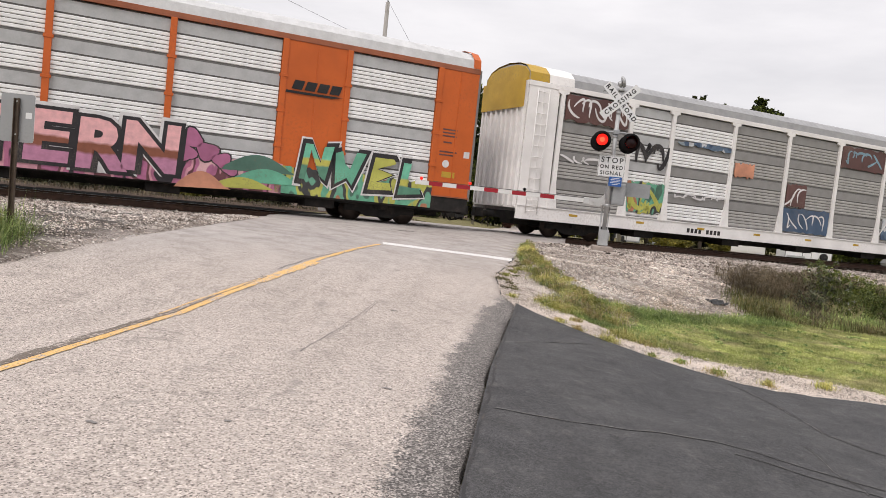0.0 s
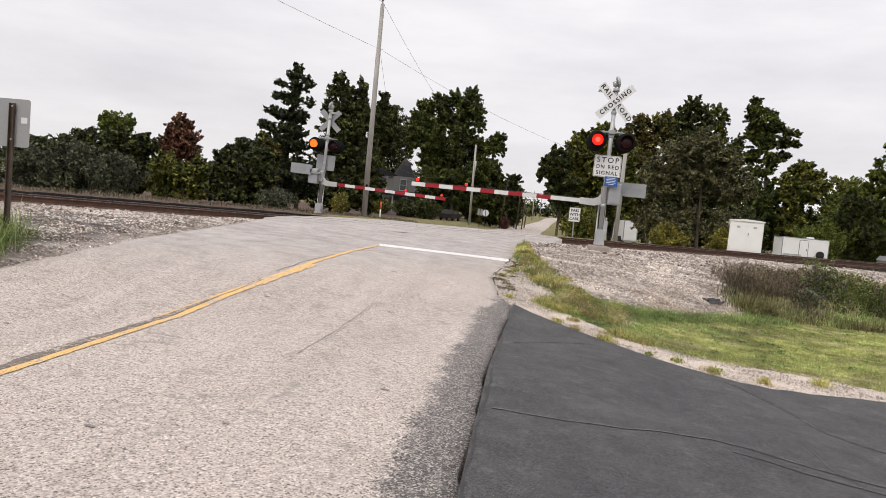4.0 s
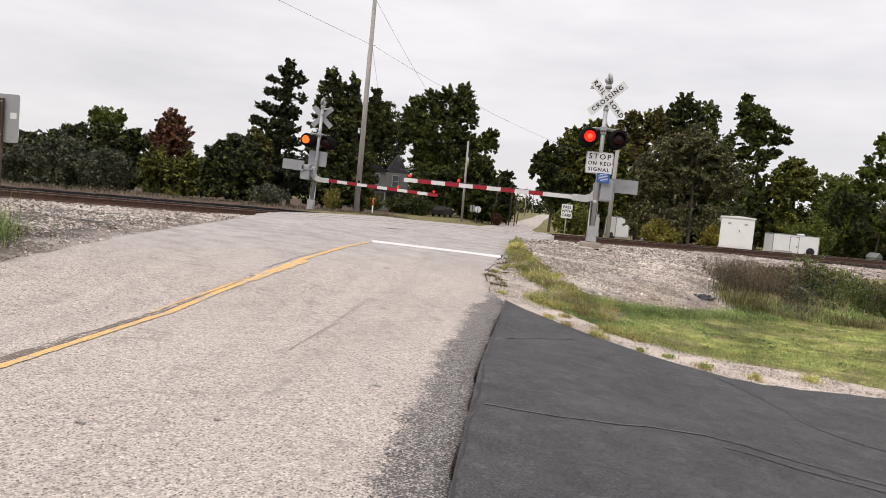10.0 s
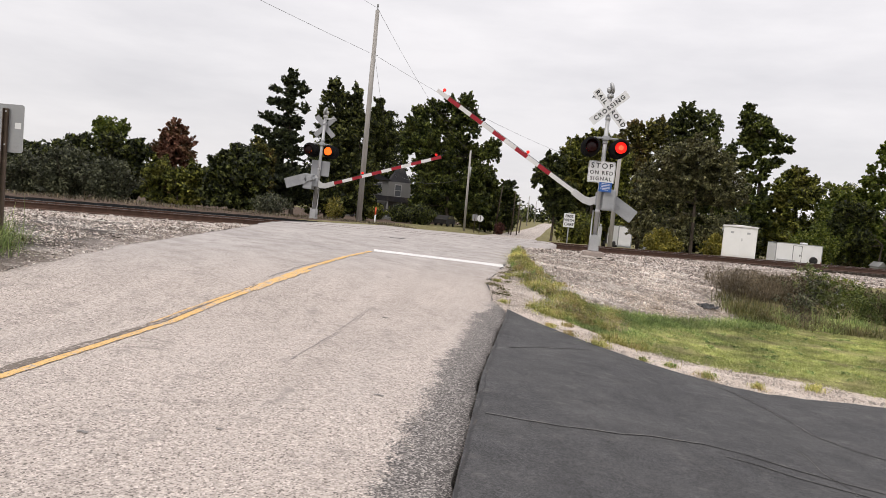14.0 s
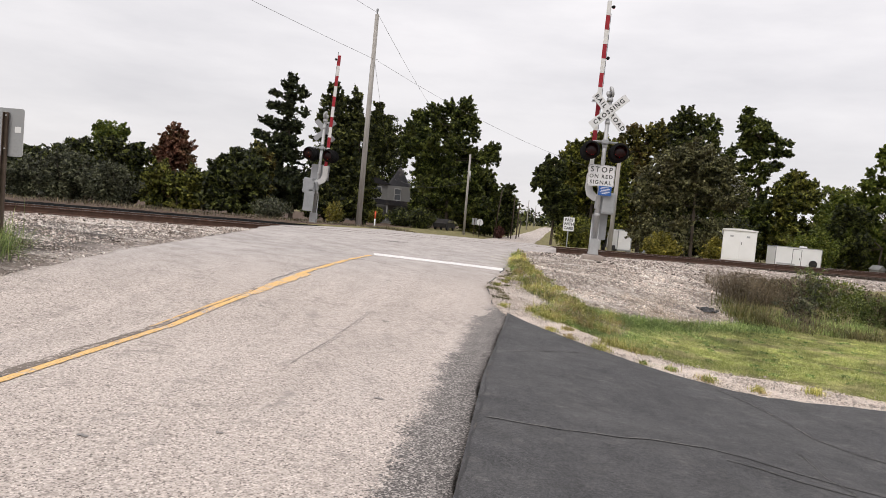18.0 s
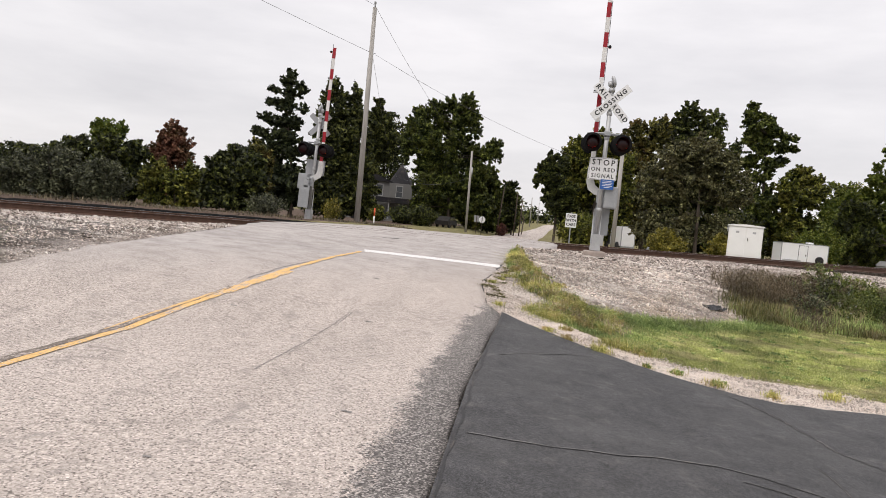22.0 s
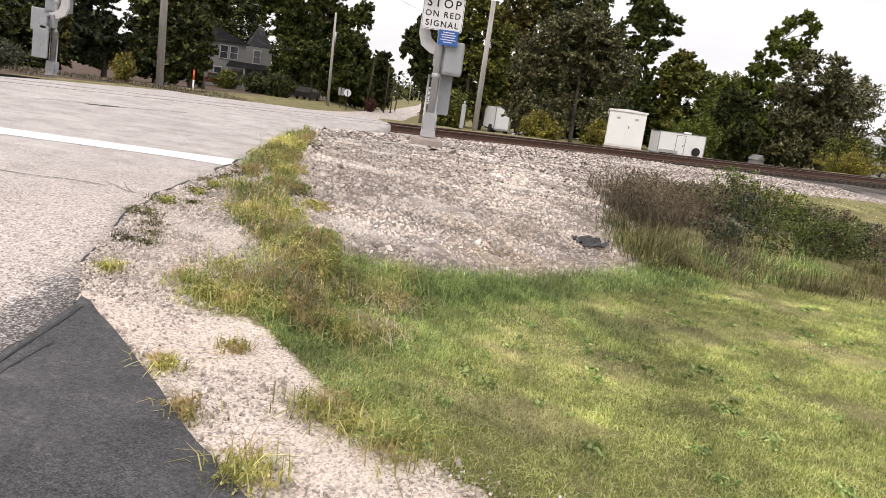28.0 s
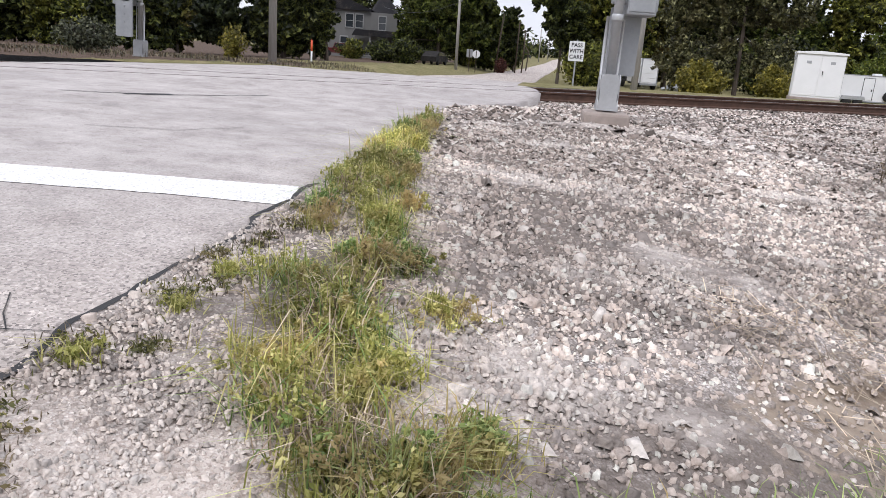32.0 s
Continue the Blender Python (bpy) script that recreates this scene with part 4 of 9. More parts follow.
# ---- crossing signals ----
def lamp_head(parent, x, z, face, lit):
    """One flashing-light unit on a crossarm. face -1 looks to -y, +1 to +y."""
    bm = bmesh.new()
    # background disc with rolled rim, tapered housing behind
    lathe(bm, [(0.16, 0.0), (0.253, 0.0), (0.263, 0.012), (0.256, 0.022), (0.17, 0.020)], 32, axis="Y")
    lathe(bm, [(0.165, 0.02), (0.16, -0.06), (0.11, -0.13), (0.05, -0.15)], 24, axis="Y")
    head = part("lamp_head", bm, M_LAMPBLACK, parent, "round black signal lamp with hood")
    head.matrix_basis = pose(x, 0.30 * face, z, 0, 0, 0 if face < 0 else 180)
    bm = bmesh.new()
    n = 28
    rows = []
    for r0 in (0.178, 0.170):
        for y in (0.02, 0.37):
            row = []
            for i in range(n + 1):
                a = radians(-52 + 284 * i / n)
                cut = 0.02 + (y - 0.02) * (0.35 + 0.65 * max(0.0, math.sin(a) * 0.6 + 0.4))
                row.append(bm.verts.new((r0 * math.cos(a), -cut, r0 * math.sin(a))))
            rows.append(row)
    for ra, rb in ((rows[0], rows[1]), (rows[3], rows[2]), (rows[1], rows[3])):
        for i in range(n):
            bm.faces.new((ra[i], ra[i + 1], rb[i + 1], rb[i]))
    bmesh.ops.recalc_face_normals(bm, faces=bm.faces)
    part("hood", bm, [M_LAMPBLACK], head, smooth=True)
    bm = bmesh.new()
    rod(bm, (0, 0.13, 0), (0, 0.24, 0.0), 0.03, n=8)
    rod(bm, (0, 0.20, 0.0), (0, 0.20, 0.24), 0.022, n=8)
    part("lamp_bracket", bm, M_GALV, head)
    # the lens turns about its upright: a lit face and a dark face
    bm = bmesh.new()
    prof = [(0.002, 0.034), (0.07, 0.030), (0.12, 0.020), (0.160, 0.002)]
    for sgn, mats in ((1, (1, 0)), (-1, (2, 2))):
        rings = []
        for r, h in prof:
            rings.append([bm.verts.new((r * math.cos(2 * math.pi * i / 24), -sgn * h, r * math.sin(2 * math.pi * i / 24))) for i in range(24)])
        for k, (ra, rb) in enumerate(zip(rings, rings[1:])):
            for i in range(24):
                f = bm.faces.new((ra[i], ra[(i + 1) % 24], rb[(i + 1) % 24], rb[i]))
                f.material_index = mats[0] if k == 0 else mats[1]
                f.smooth = True
    bmesh.ops.recalc_face_normals(bm, faces=bm.faces)
    lens = part("lens", bm, [lit, M_LAMPCORE if lit is M_LAMPGLOW else lit, M_LAMPOFF], head, "red glass lens")
    lens.matrix_basis = pose(0, -0.17, 0)
    return lens


def blade_text(words, parent, angle, y, flip=False):
    """Black lettering along a crossbuck blade, in two halves that leave the middle free."""
    for word, at in words:
        m = pose(0, y, 0) @ Matrix.Rotation(radians(-angle), 4, "Y") @ pose(at, 0, 0)
        words_part(word, 0.175, M_SIGNBLACK, parent, m, offset=0.005, spacing=1.34)


def make_signal(name, m, label, lit, arm_len, buck_size=1.0, up=0.0, heap=0.0, first_red=1):
    sig = thing(name, m, label, "crossing signal", "crossing signals")
    bm = bmesh.new()
    box(bm, -0.29, 0.29, -0.29, 0.29, -0.45, -0.02, 0.04)
    part("foundation", bm, M_CONCRETE, sig, "square concrete foundation in the gravel").matrix_basis = pose(0, 0, heap)
    bm = bmesh.new()
    for a in range(4):
        r = Matrix.Rotation(radians(90 * a), 4, "Z")
        plate(bm, [(-0.17, 0.0), (0.17, 0.0), (0.17, 0.06), (0.13, 0.13), (0.15, 0.38), (0.10, 0.45), (-0.10, 0.45), (-0.15, 0.38), (-0.13, 0.13), (-0.17, 0.06)], -0.16, -0.145)
        bmesh.ops.transform(bm, matrix=r, verts=bm.verts[-20:])
        for bx in (-0.12, 0.12):
            rod(bm, r @ Vector((bx, -0.12, 0.0)), r @ Vector((bx, -0.12, 0.14)), 0.018, n=6)
        rod(bm, r @ Vector((0, -0.16, 0.22)), r @ Vector((0, -0.175, 0.22)), 0.024, n=6)
    box(bm, -0.14, 0.14, -0.14, 0.14, 0.0, 0.44, 0.02)
    part("base_casting", bm, M_GALV, sig, "bolted cast aluminium mast base").matrix_basis = pose(0, 0, heap) @ Matrix.Diagonal((0.82, 0.82, 1, 1))
    bm = bmesh.new()
    rod(bm, (0, 0, 0.4), (0, 0, 4.42 + up * (1 if up > 0 else 1.6)), 0.060, n=20)
    for z in (1.22, 2.02, 3.19, 3.86):
        lathe(bm, [(0.068, z), (0.076, z + 0.02), (0.076, z + 0.07), (0.068, z + 0.09)], 16)
    part("mast", bm, M_GALV, sig)
    bm = bmesh.new()
    tube(bm, [(-0.11, 0.04, 0.42), (-0.115, 0.04, 1.0), (-0.11, 0.05, 1.28)], 0.022)
    tube(bm, [(0.09, 0.02, 0.42), (0.085, 0.02, 1.25)], 0.014, 6)
    part("conduit", bm, M_GALV, sig)
    bm = bmesh.new()
    box(bm, 0.10, 0.46, -0.02, 0.44, 1.22, 1.83, 0.02)
    box(bm, 0.12, 0.44, -0.032, -0.018, 1.26, 1.79, 0.006)
    box(bm, 0.455, 0.475, 0.02, 0.40, 1.28, 1.77, 0.005)
    box(bm, -0.08, 0.14, 0.05, 0.30, 1.35, 1.72, 0.02)
    part("gate_mechanism", bm, M_GALV_DARK, sig, "grey gate mechanism box").matrix_basis = pose(0, 0, 0.09 if heap else 0.0)
    # crossarm and lamps
    bm = bmesh.new()
    for y in (-0.10, 0.10):
        tube(bm, [(-0.40, y, 3.16), (-0.34, y, 3.24), (0, y, 3.255), (0.34, y, 3.24), (0.40, y, 3.16)], 0.022)
    for x in (-0.40, 0.40):
        tube(bm, [(x, -0.10, 3.16), (x, 0.10, 3.16)], 0.02)
    box(bm, -0.09, 0.09, -0.12, 0.12, 3.19, 3.32, 0.015)
    part("crossarm", bm, M_GALV_DARK, sig).matrix_basis = pose(0, 0, up)
    lenses = {}
    for side, x in (("left", -0.40), ("right", 0.40)):
        for face in (-1, 1):
            lenses[(side, face)] = lamp_head(sig, x, 2.97 + up, face, lit)
    # crossbuck: two blades on a common centre
    buck = thing("crossbuck")
    buck.parent = sig
    buck.matrix_basis = pose(0, -0.10, 4.10 + up * (1 if up > 0 else 1.8)) @ Matrix.Scale(buck_size, 4)
    buck["label"] = "white crossbuck sign with black lettering"
    for k, (angle, y0) in enumerate(((-47, 0.0), (43, -0.012))):
        bm = bmesh.new()
        plate(bm, round_rect(1.28, 0.235, 0.02), y0 - 0.004, y0 + 0.004, 0)
        for f in bm.faces:
            if f.normal.y > 0.5:
                f.material_index = 1
        blade = part("blade", bm, [M_SIGNWHITE, M_SIGNBACK], buck)
        blade.matrix_basis = Matrix.Rotation(radians(-angle), 4, "Y")
    bm = bmesh.new()
    box(bm, -0.05, 0.05, 0.004, 0.05, -0.14, 0.14, 0.006)
    part("sign_clamp", bm, M_GALV, buck)
    blade_text([("RAIL", -0.385), ("ROAD", 0.385)], buck, -47, -0.0055)
    blade_text([("CROSSING", 0.0)], buck, 43, -0.0175)
    # second, edge-on blade bracket and bell
    bm = bmesh.new()
    tube(bm, [(-0.02, 0.10, 4.36), (-0.48, 0.14, 4.38)], 0.022)
    box(bm, -0.50, -0.10, 0.10, 0.13, 4.32, 4.345, 0.004)
    part("top_bracket", bm, M_GALV, sig).matrix_basis = pose(0, 0, up * 1.5)
    bm = bmesh.new()
    rod(bm, (0, 0, 4.40), (0, 0, 4.50), 0.09, n=16)
    lathe(bm, [(0.10, -0.03), (0.155, -0.035), (0.165, 0.0), (0.15, 0.03), (0.10, 0.055), (0.03, 0.065)], 24, m=pose(0.03, 0.0, 4.68) @ Matrix.Rotation(radians(75), 4, "Y"))
    lathe(bm, [(0.06, -0.09), (0.085, -0.06), (0.085, 0.02)], 14, m=pose(-0.02, 0.0, 4.62) @ Matrix.Rotation(radians(75), 4, "Y"))
    rod(bm, (-0.02, 0, 4.50), (-0.02, 0, 4.62), 0.035, n=10)
    part("bell", bm, M_GALV, sig, "electronic crossing bell on top of the mast").matrix_basis = pose(0, 0, up * (1 if up > 0 else 1.6))
    # stop sign and notice
    bm = bmesh.new()
    plate(bm, round_rect(0.76, 0.61, 0.04), -0.105, -0.10)
    for f in bm.faces:
        if f.normal.y > 0.5:
            f.material_index = 1
    stop = part("regulatory_sign", bm, [M_SIGNWHITE, M_SIGNBACK], sig, "white sign with black lettering: stop on red signal")
    stop.matrix_basis = pose(-0.02, 0, 2.28 + up)
    bm = bmesh.new()
    for w, h, y in ((0.735, 0.585, -0.1055),):
        o, i = round_rect(w, h, 0.035), round_rect(w - 0.014, h - 0.014, 0.03)
        vo, vi = [bm.verts.new((a, y, b)) for a, b in o], [bm.verts.new((a, y, b)) for a, b in i]
        for k in range(len(o)):
            bm.faces.new((vo[k], vo[(k + 1) % len(o)], vi[(k + 1) % len(o)], vi[k]))
    part("border", bm, M_SIGNBLACK, stop)
    for word, size, z, sp in (("STOP", 0.215, 0.168, 1.34), ("ON RED", 0.150, -0.025, 1.26), ("SIGNAL", 0.150, -0.195, 1.26)):
        words_part(word, size, M_SIGNBLACK, stop, pose(0, -0.1065, z), offset=0.003, spacing=sp)
    bm = bmesh.new()
    plate(bm, round_rect(0.36, 0.27, 0.02), -0.125, -0.12)
    note = part("notice", bm, M_SIGNBLUE if heap else M_SIGNWHITE, sig, "small blue notice plate" if heap else "small pale notice plate")
    note.matrix_basis = pose(0.13, 0, 1.86 + up)
    bm = bmesh.new()
    for k, w in enumerate((0.22, 0.27, 0.24, 0.28, 0.16)):
        box(bm, -w / 2, w / 2, -0.1265, -0.125, 0.088 - k * 0.043, 0.102 - k * 0.043)
    part("notice_print", bm, M_SIGNWHITE, note)
    # gate arm on its pivot: arm towards -x, counterweights towards +x
    arm = thing("gate_arm")
    arm.parent = sig
    arm["label"] = "red and white striped gate arm"
    seg = 0.41
    x0 = -arm_len - 0.36
    k = 0
    while k * seg < arm_len - 0.05:
        a, b = x0 + k * seg, min(x0 + (k + 1) * seg, -0.36)
        red = k % 2 == first_red and k < 11
        bm = bmesh.new()
        box(bm, a + 0.0005, b - 0.0005, -0.016, 0.016, -0.36 - 0.058, -0.36 + 0.062)
        part("stripe", bm, M_ARMRED if red else M_ARMWHITE, arm)
        k += 1
    bm = bmesh.new()
    outline = [(-0.62, -0.46), (-0.30, -0.47), (-0.08, -0.40), (0.04, -0.22), (0.10, 0.10), (-0.08, 0.14), (-0.13, -0.10), (-0.22, -0.22), (-0.36, -0.27), (-0.62, -0.27)]
    plate(bm, outline, -0.05, 0.05)
    box(bm, -0.72, -0.56, -0.06, 0.06, -0.46, -0.27, 0.012)
    for bx, bz in ((-0.66, -0.41), (-0.66, -0.32), (-0.45, -0.37), (0.0, 0.0)):
        rod(bm, (bx, -0.075, bz), (bx, 0.075, bz), 0.018, n=6)
    part("arm_bracket", bm, M_CASTING, arm, "cast arm bracket")
    bm = bmesh.new()
    box(bm, 0.06, 0.36, 0.26, 0.33, -0.05, 0.13, 0.012)
    plate(bm, round_rect(0.86, 0.40, 0.03, 3, 0.72, 0.09), 0.27, 0.33)
    for bx in (0.45, 0.62, 0.80):
        rod(bm, (bx, 0.255, 0.09), (bx, 0.345, 0.09), 0.03, n=8)
    plate(bm, round_rect(0.42, 0.17, 0.08, 5, 0.36, 0.08), 0.25, 0.268)
    rod(bm, (0, 0.05, 0), (0, 0.30, 0), 0.05, n=12)
    part("counterweight", bm, M_GALV_DARK, arm, "flat steel counterweight plates")
    bm = bmesh.new()
    tube(bm, [(-0.66, -0.02, -0.28), (-2.2, -0.02, -0.285), (-3.8, -0.02, -0.285), (-5.3, -0.02, -0.285)], 0.008, 6)
    part("arm_cable", bm, M_TRIM, arm)
    lamps = []
    for k, d in enumerate((0.17, 1.62, 3.22)):
        bm = bmesh.new()
        lathe(bm, [(0.01, -0.042), (0.036, -0.04), (0.046, -0.02), (0.046, 0.0)], 14, mat=0, axis="Y")
        lathe(bm, [(0.048, 0.0), (0.046, 0.03), (0.03, 0.045), (0.01, 0.047)], 14, mat=1, axis="Y")
        rod(bm, (0, 0, -0.09), (0, 0, -0.045), 0.016, n=8, mat=1)
        lamp = part("arm_lamp", bm, [M_LAMPGLOW, M_LAMPBLACK], arm, "small red arm lamp")
        lamp.matrix_basis = pose(-arm_len - 0.36 + d, 0, -0.36 + 0.13)
        lamps.append(lamp)
    return sig, arm, lenses, lamps


NEAR_SIG = make_signal("crossing_signal", pose(2.16, 21.45, 0.66, 0, 0.4, 0), "silver crossing signal with crossbuck, red lamps and gate arm on gravel", M_LAMPGLOW, 5.30, up=0.10, heap=0.13)
FAR_SIG = make_signal("crossing_signal", pose(-8.35, 29.2, 0.62, 0, -2.2, 180), "silver crossing signal seen from behind, with gate arm, across the track", M_LAMPAMBER, 4.80, 0.86, up=-0.16, first_red=0)


# ---- train ----
CAR_LEN, SIDE = 27.2, 1.55
BAYS = [(1.45, 4.2), (6.3, 9.18), (9.24, 12.1), (12.16, 15.04), (15.1, 17.96), (18.02, 20.9), (23.0, 25.75)]
POSTS = [1.35, 4.3, 6.2, 9.21, 12.13, 15.07, 17.99, 21.0, 22.9, 25.85]


def side_panel(width, z0, z1, sheets=4):
    """A side of corrugated sheets facing -y: rows of bright ribs with dark slots, and a plain band over each row."""
    bm = bmesh.new()
    prof = [(0.0, z0, 2)]
    h = (z1 - z0) / sheets
    for k in range(sheets):
        a = z0 + k * h
        ribs = 5
        r0, r1 = a + 0.04 * h, a + 0.62 * h
        d = (r1 - r0) / ribs
        for i in range(ribs):
            c = r0 + d * i
            # index 1: narrow strips in the recesses, given a dark colour
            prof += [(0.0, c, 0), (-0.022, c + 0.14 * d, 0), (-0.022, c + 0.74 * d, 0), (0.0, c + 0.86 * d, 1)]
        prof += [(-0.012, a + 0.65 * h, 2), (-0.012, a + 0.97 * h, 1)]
    prof.append((0.0, z1, 2))
    va = [bm.verts.new((0, y, z)) for y, z, m in prof]
    vb = [bm.verts.new((width, y, z)) for y, z, m in prof]
    for i in range(len(prof) - 1):
        f = bm.faces.new((va[i], vb[i], vb[i + 1], va[i + 1]))
        f.material_index = prof[i][2]
    back = [bm.verts.new((x, 0.012, z)) for x, z in ((0, z0), (width, z0), (width, z1), (0, z1))]
    bm.faces.new(back[::-1]).material_index = 2
    bm.faces.new((back[0], back[1], vb[0], va[0])).material_index = 2
    bm.faces.new((back[2], back[3], va[-1], vb[-1])).material_index = 2
    return bm


def bogie(car, x):
    b = thing("bogie")
    b.parent = car
    b.matrix_basis = pose(x, 0, 0)
    b["label"] = "two-axle bogie with grimy side frames"
    bm = bmesh.new()
    for sy in (-1, 1):
        plate(bm, [(-1.15, 0.30), (-1.15, 0.46), (-0.70, 0.52), (-0.35, 0.66), (0.35, 0.66), (0.70, 0.52), (1.15, 0.46), (1.15, 0.30), (0.72, 0.30), (0.42, 0.16), (-0.42, 0.16), (-0.72, 0.30)], sy * 0.98 - 0.07, sy * 0.98 + 0.07)
        for k in range(5):
            lathe(bm, [(0.07, 0.2), (0.07, 0.44)], 8, m=pose(-0.24 + 0.12 * k, sy * 0.98, 0))
    box(bm, -0.22, 0.22, -1.2, 1.2, 0.40, 0.62, 0.02)
    part("side_frame", bm, M_UNDER, b)
    bm = bmesh.new()
    for sy in (-1, 1):
        lathe(bm, [(0.10, -0.07), (0.39, -0.07), (0.365, -0.03), (0.36, 0.06), (0.12, 0.07)], 28, axis="Y", m=pose(0, sy * 0.72, 0) @ Matrix.Rotation(0 if sy > 0 else math.pi, 4, "Z"))
    rod(bm, (0, -0.7, 0), (0, 0.7, 0), 0.085, n=12)
    me = mesh_of(bm, "wheelset", M_WHEEL)
    for dx in (-0.875, 0.875):
        w = new("wheelset", me)
        w.parent = b
        w.matrix_basis = pose(dx, 0, 0.37)


def car_common(car, post, sill, roof, panel, plain, end, posts_wide):
    x0, x1 = 0.0, CAR_LEN
    bm = bmesh.new()
    box(bm, 0.35, x1 - 0.35, -1.2, 1.2, 0.50, 0.78, 0.0)
    box(bm, 0.5, x1 - 0.5, -0.35, 0.35, 0.34, 0.60, 0.0)
    for x in (5.2, 9.5, 13.6, 17.6, 22.0):
        box(bm, x, x + 0.9, -1.3, -0.5, 0.30, 0.56, 0.02)
    part("underframe", bm, M_UNDER, car)
    for sy in (-1, 1):
        for name, d0, d1, z0, z1, r in (("side_sill", 0.04, 0.04, 0.56, 1.0, 0.01), ("top_rail", 0.05, 0.05, 4.98, 5.14, 0.01), ("sill_ledge", 0.07, 0.06, 1.0, 1.04, 0.0)):
            bm = bmesh.new()
            box(bm, x0, x1, sy * SIDE - d0, sy * SIDE + d1, z0, z1, r)
            part(name, bm, M_UNDER if name == "side_sill" and not posts_wide else sill, car)
    for sy in (-1, 1):
        for a, b in BAYS:
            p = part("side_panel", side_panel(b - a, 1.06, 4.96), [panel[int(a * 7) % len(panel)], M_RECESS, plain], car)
            p.matrix_basis = pose(a, -(SIDE - 0.03), 0) if sy < 0 else pose(b, SIDE - 0.03, 0, 0, 0, 180)
        for x in POSTS:
            bm = bmesh.new()
            if posts_wide:
                plate(bm, [(x - 0.20, 0.98), (x + 0.20, 0.98), (x + 0.15, 1.3), (x + 0.08, 1.9), (x + 0.07, 4.85), (x + 0.22, 4.9), (x + 0.22, 4.98), (x - 0.22, 4.98), (x - 0.22, 4.9), (x - 0.07, 4.85), (x - 0.08, 1.9), (x - 0.15, 1.3)], sy * (SIDE + 0.005) - 0.055, sy * (SIDE + 0.005) + 0.055)
            else:
                box(bm, x - 0.085, x + 0.085, sy * SIDE - 0.06, sy * SIDE + 0.05, 1.0, 4.99, 0.008)
                for z in (1.95, 2.95, 3.95):
                    box(bm, x - 0.12, x + 0.12, sy * SIDE - 0.075, sy * SIDE + 0.06, z - 0.03, z + 0.05, 0.004)
            part("side_post", bm, post, car)
    # roof: an arched corrugated shell
    bm = bmesh.new()
    n = 216
    arch = [(-SIDE - 0.02, 5.12), (-SIDE + 0.02, 5.40), (-SIDE + 0.30, 5.62), (-0.75, 5.76), (0.0, 5.81), (0.75, 5.76), (SIDE - 0.30, 5.62), (SIDE - 0.02, 5.40), (SIDE + 0.02, 5.12)]
    rings = []
    for i in range(n + 1):
        x = x0 + 0.02 + (x1 - 0.04) * i / n
        lift = 0.012 if i % 2 else 0.0
        rings.append([bm.verts.new((x, y, z + lift * (0.4 + 0.6 * (z > 5.3)))) for y, z in arch])
    for ra, rb in zip(rings, rings[1:]):
        for k in range(len(arch) - 1):
            bm.faces.new((ra[k], ra[k + 1], rb[k + 1], rb[k]))
    for ring in (rings[0], rings[-1]):
        bm.faces.new(ring)
    bmesh.ops.recalc_face_normals(bm, faces=bm.faces)
    part("roof", bm, roof, car, "ribbed galvanized roof")
    # ends: folding doors with upright ribs, and top cap
    for x, turn in ((0.0, 1), (x1, -1)):
        bm = bmesh.new()
        box(bm, -0.02, 0.03, -SIDE + 0.05, SIDE - 0.05, 0.9, 5.15, 0.0)
        plate(bm, [(-1.5, 5.14), (1.5, 5.14), (1.45, 5.42), (1.2, 5.62), (0.6, 5.74), (-0.6, 5.74), (-1.2, 5.62), (-1.45, 5.42)], -0.03, 0.02, 1)
        bmesh.ops.transform(bm, matrix=Matrix.Rotation(radians(90), 4, "Z"), verts=bm.verts[-16:])
        door = part("end_door", bm, end, car, "folding end doors of the car")
        door.matrix_basis = pose(x, 0, 0)
        for k, y in enumerate((-1.42, -1.05, -0.68, -0.30, 0.05, 0.42, 0.80, 1.18, 1.45)):
            bm = bmesh.new()
            box(bm, -0.10 * turn, 0.0, y - 0.05, y + 0.05, 0.95, 5.12, 0.01)
            rib = part("rib", bm, end[2 + k % 2] if len(end) > 3 else end[0], door)
        bm = bmesh.new()
        tube(bm, [(x, 0, 0.62), (x - 0.45 * turn, 0, 0.62)], 0.11, 10)
        box(bm, x - 0.62 * turn - 0.16, x - 0.62 * turn + 0.16, -0.16, 0.16, 0.48, 0.80, 0.03)
        tube(bm, [(x, 0.25, 0.55), (x - 0.3 * turn, 0.3, 0.25), (x - 0.68 * turn, 0.25, 0.35)], 0.03, 8)
        part("coupler", bm, M_UNDER, car)
    for sy in (-1, 1) if posts_wide else ():
        for xa in (0.55, x1 - 0.55):
            bm = bmesh.new()
            for dx in (-0.22, 0.22):
                rod(bm, (xa + dx, sy * (SIDE + 0.09), 0.75), (xa + dx, sy * (SIDE + 0.09), 4.9), 0.016, n=6)
            for k in range(12):
                z = 0.85 + k * 0.36
                rod(bm, (xa - 0.22, sy * (SIDE + 0.09), z), (xa + 0.22, sy * (SIDE + 0.09), z), 0.014, n=6)
            part("ladder", bm, post, car)
    bogie(car, 2.75)
    bogie(car, x1 - 2.75)


def solid_bays(car, bays, material):
    for sy in (-1, 1):
        for a, b in bays:
            bm = bmesh.new()
            box(bm, a, b, sy * SIDE - 0.03, sy * SIDE + 0.03, 1.03, 4.99, 0.006)
            box(bm, (a + b) / 2 - 0.02, (a + b) / 2 + 0.02, sy * SIDE - 0.045, sy * SIDE + 0.045, 1.05, 4.97, 0.004)
            part("plate_panel", bm, material, car)


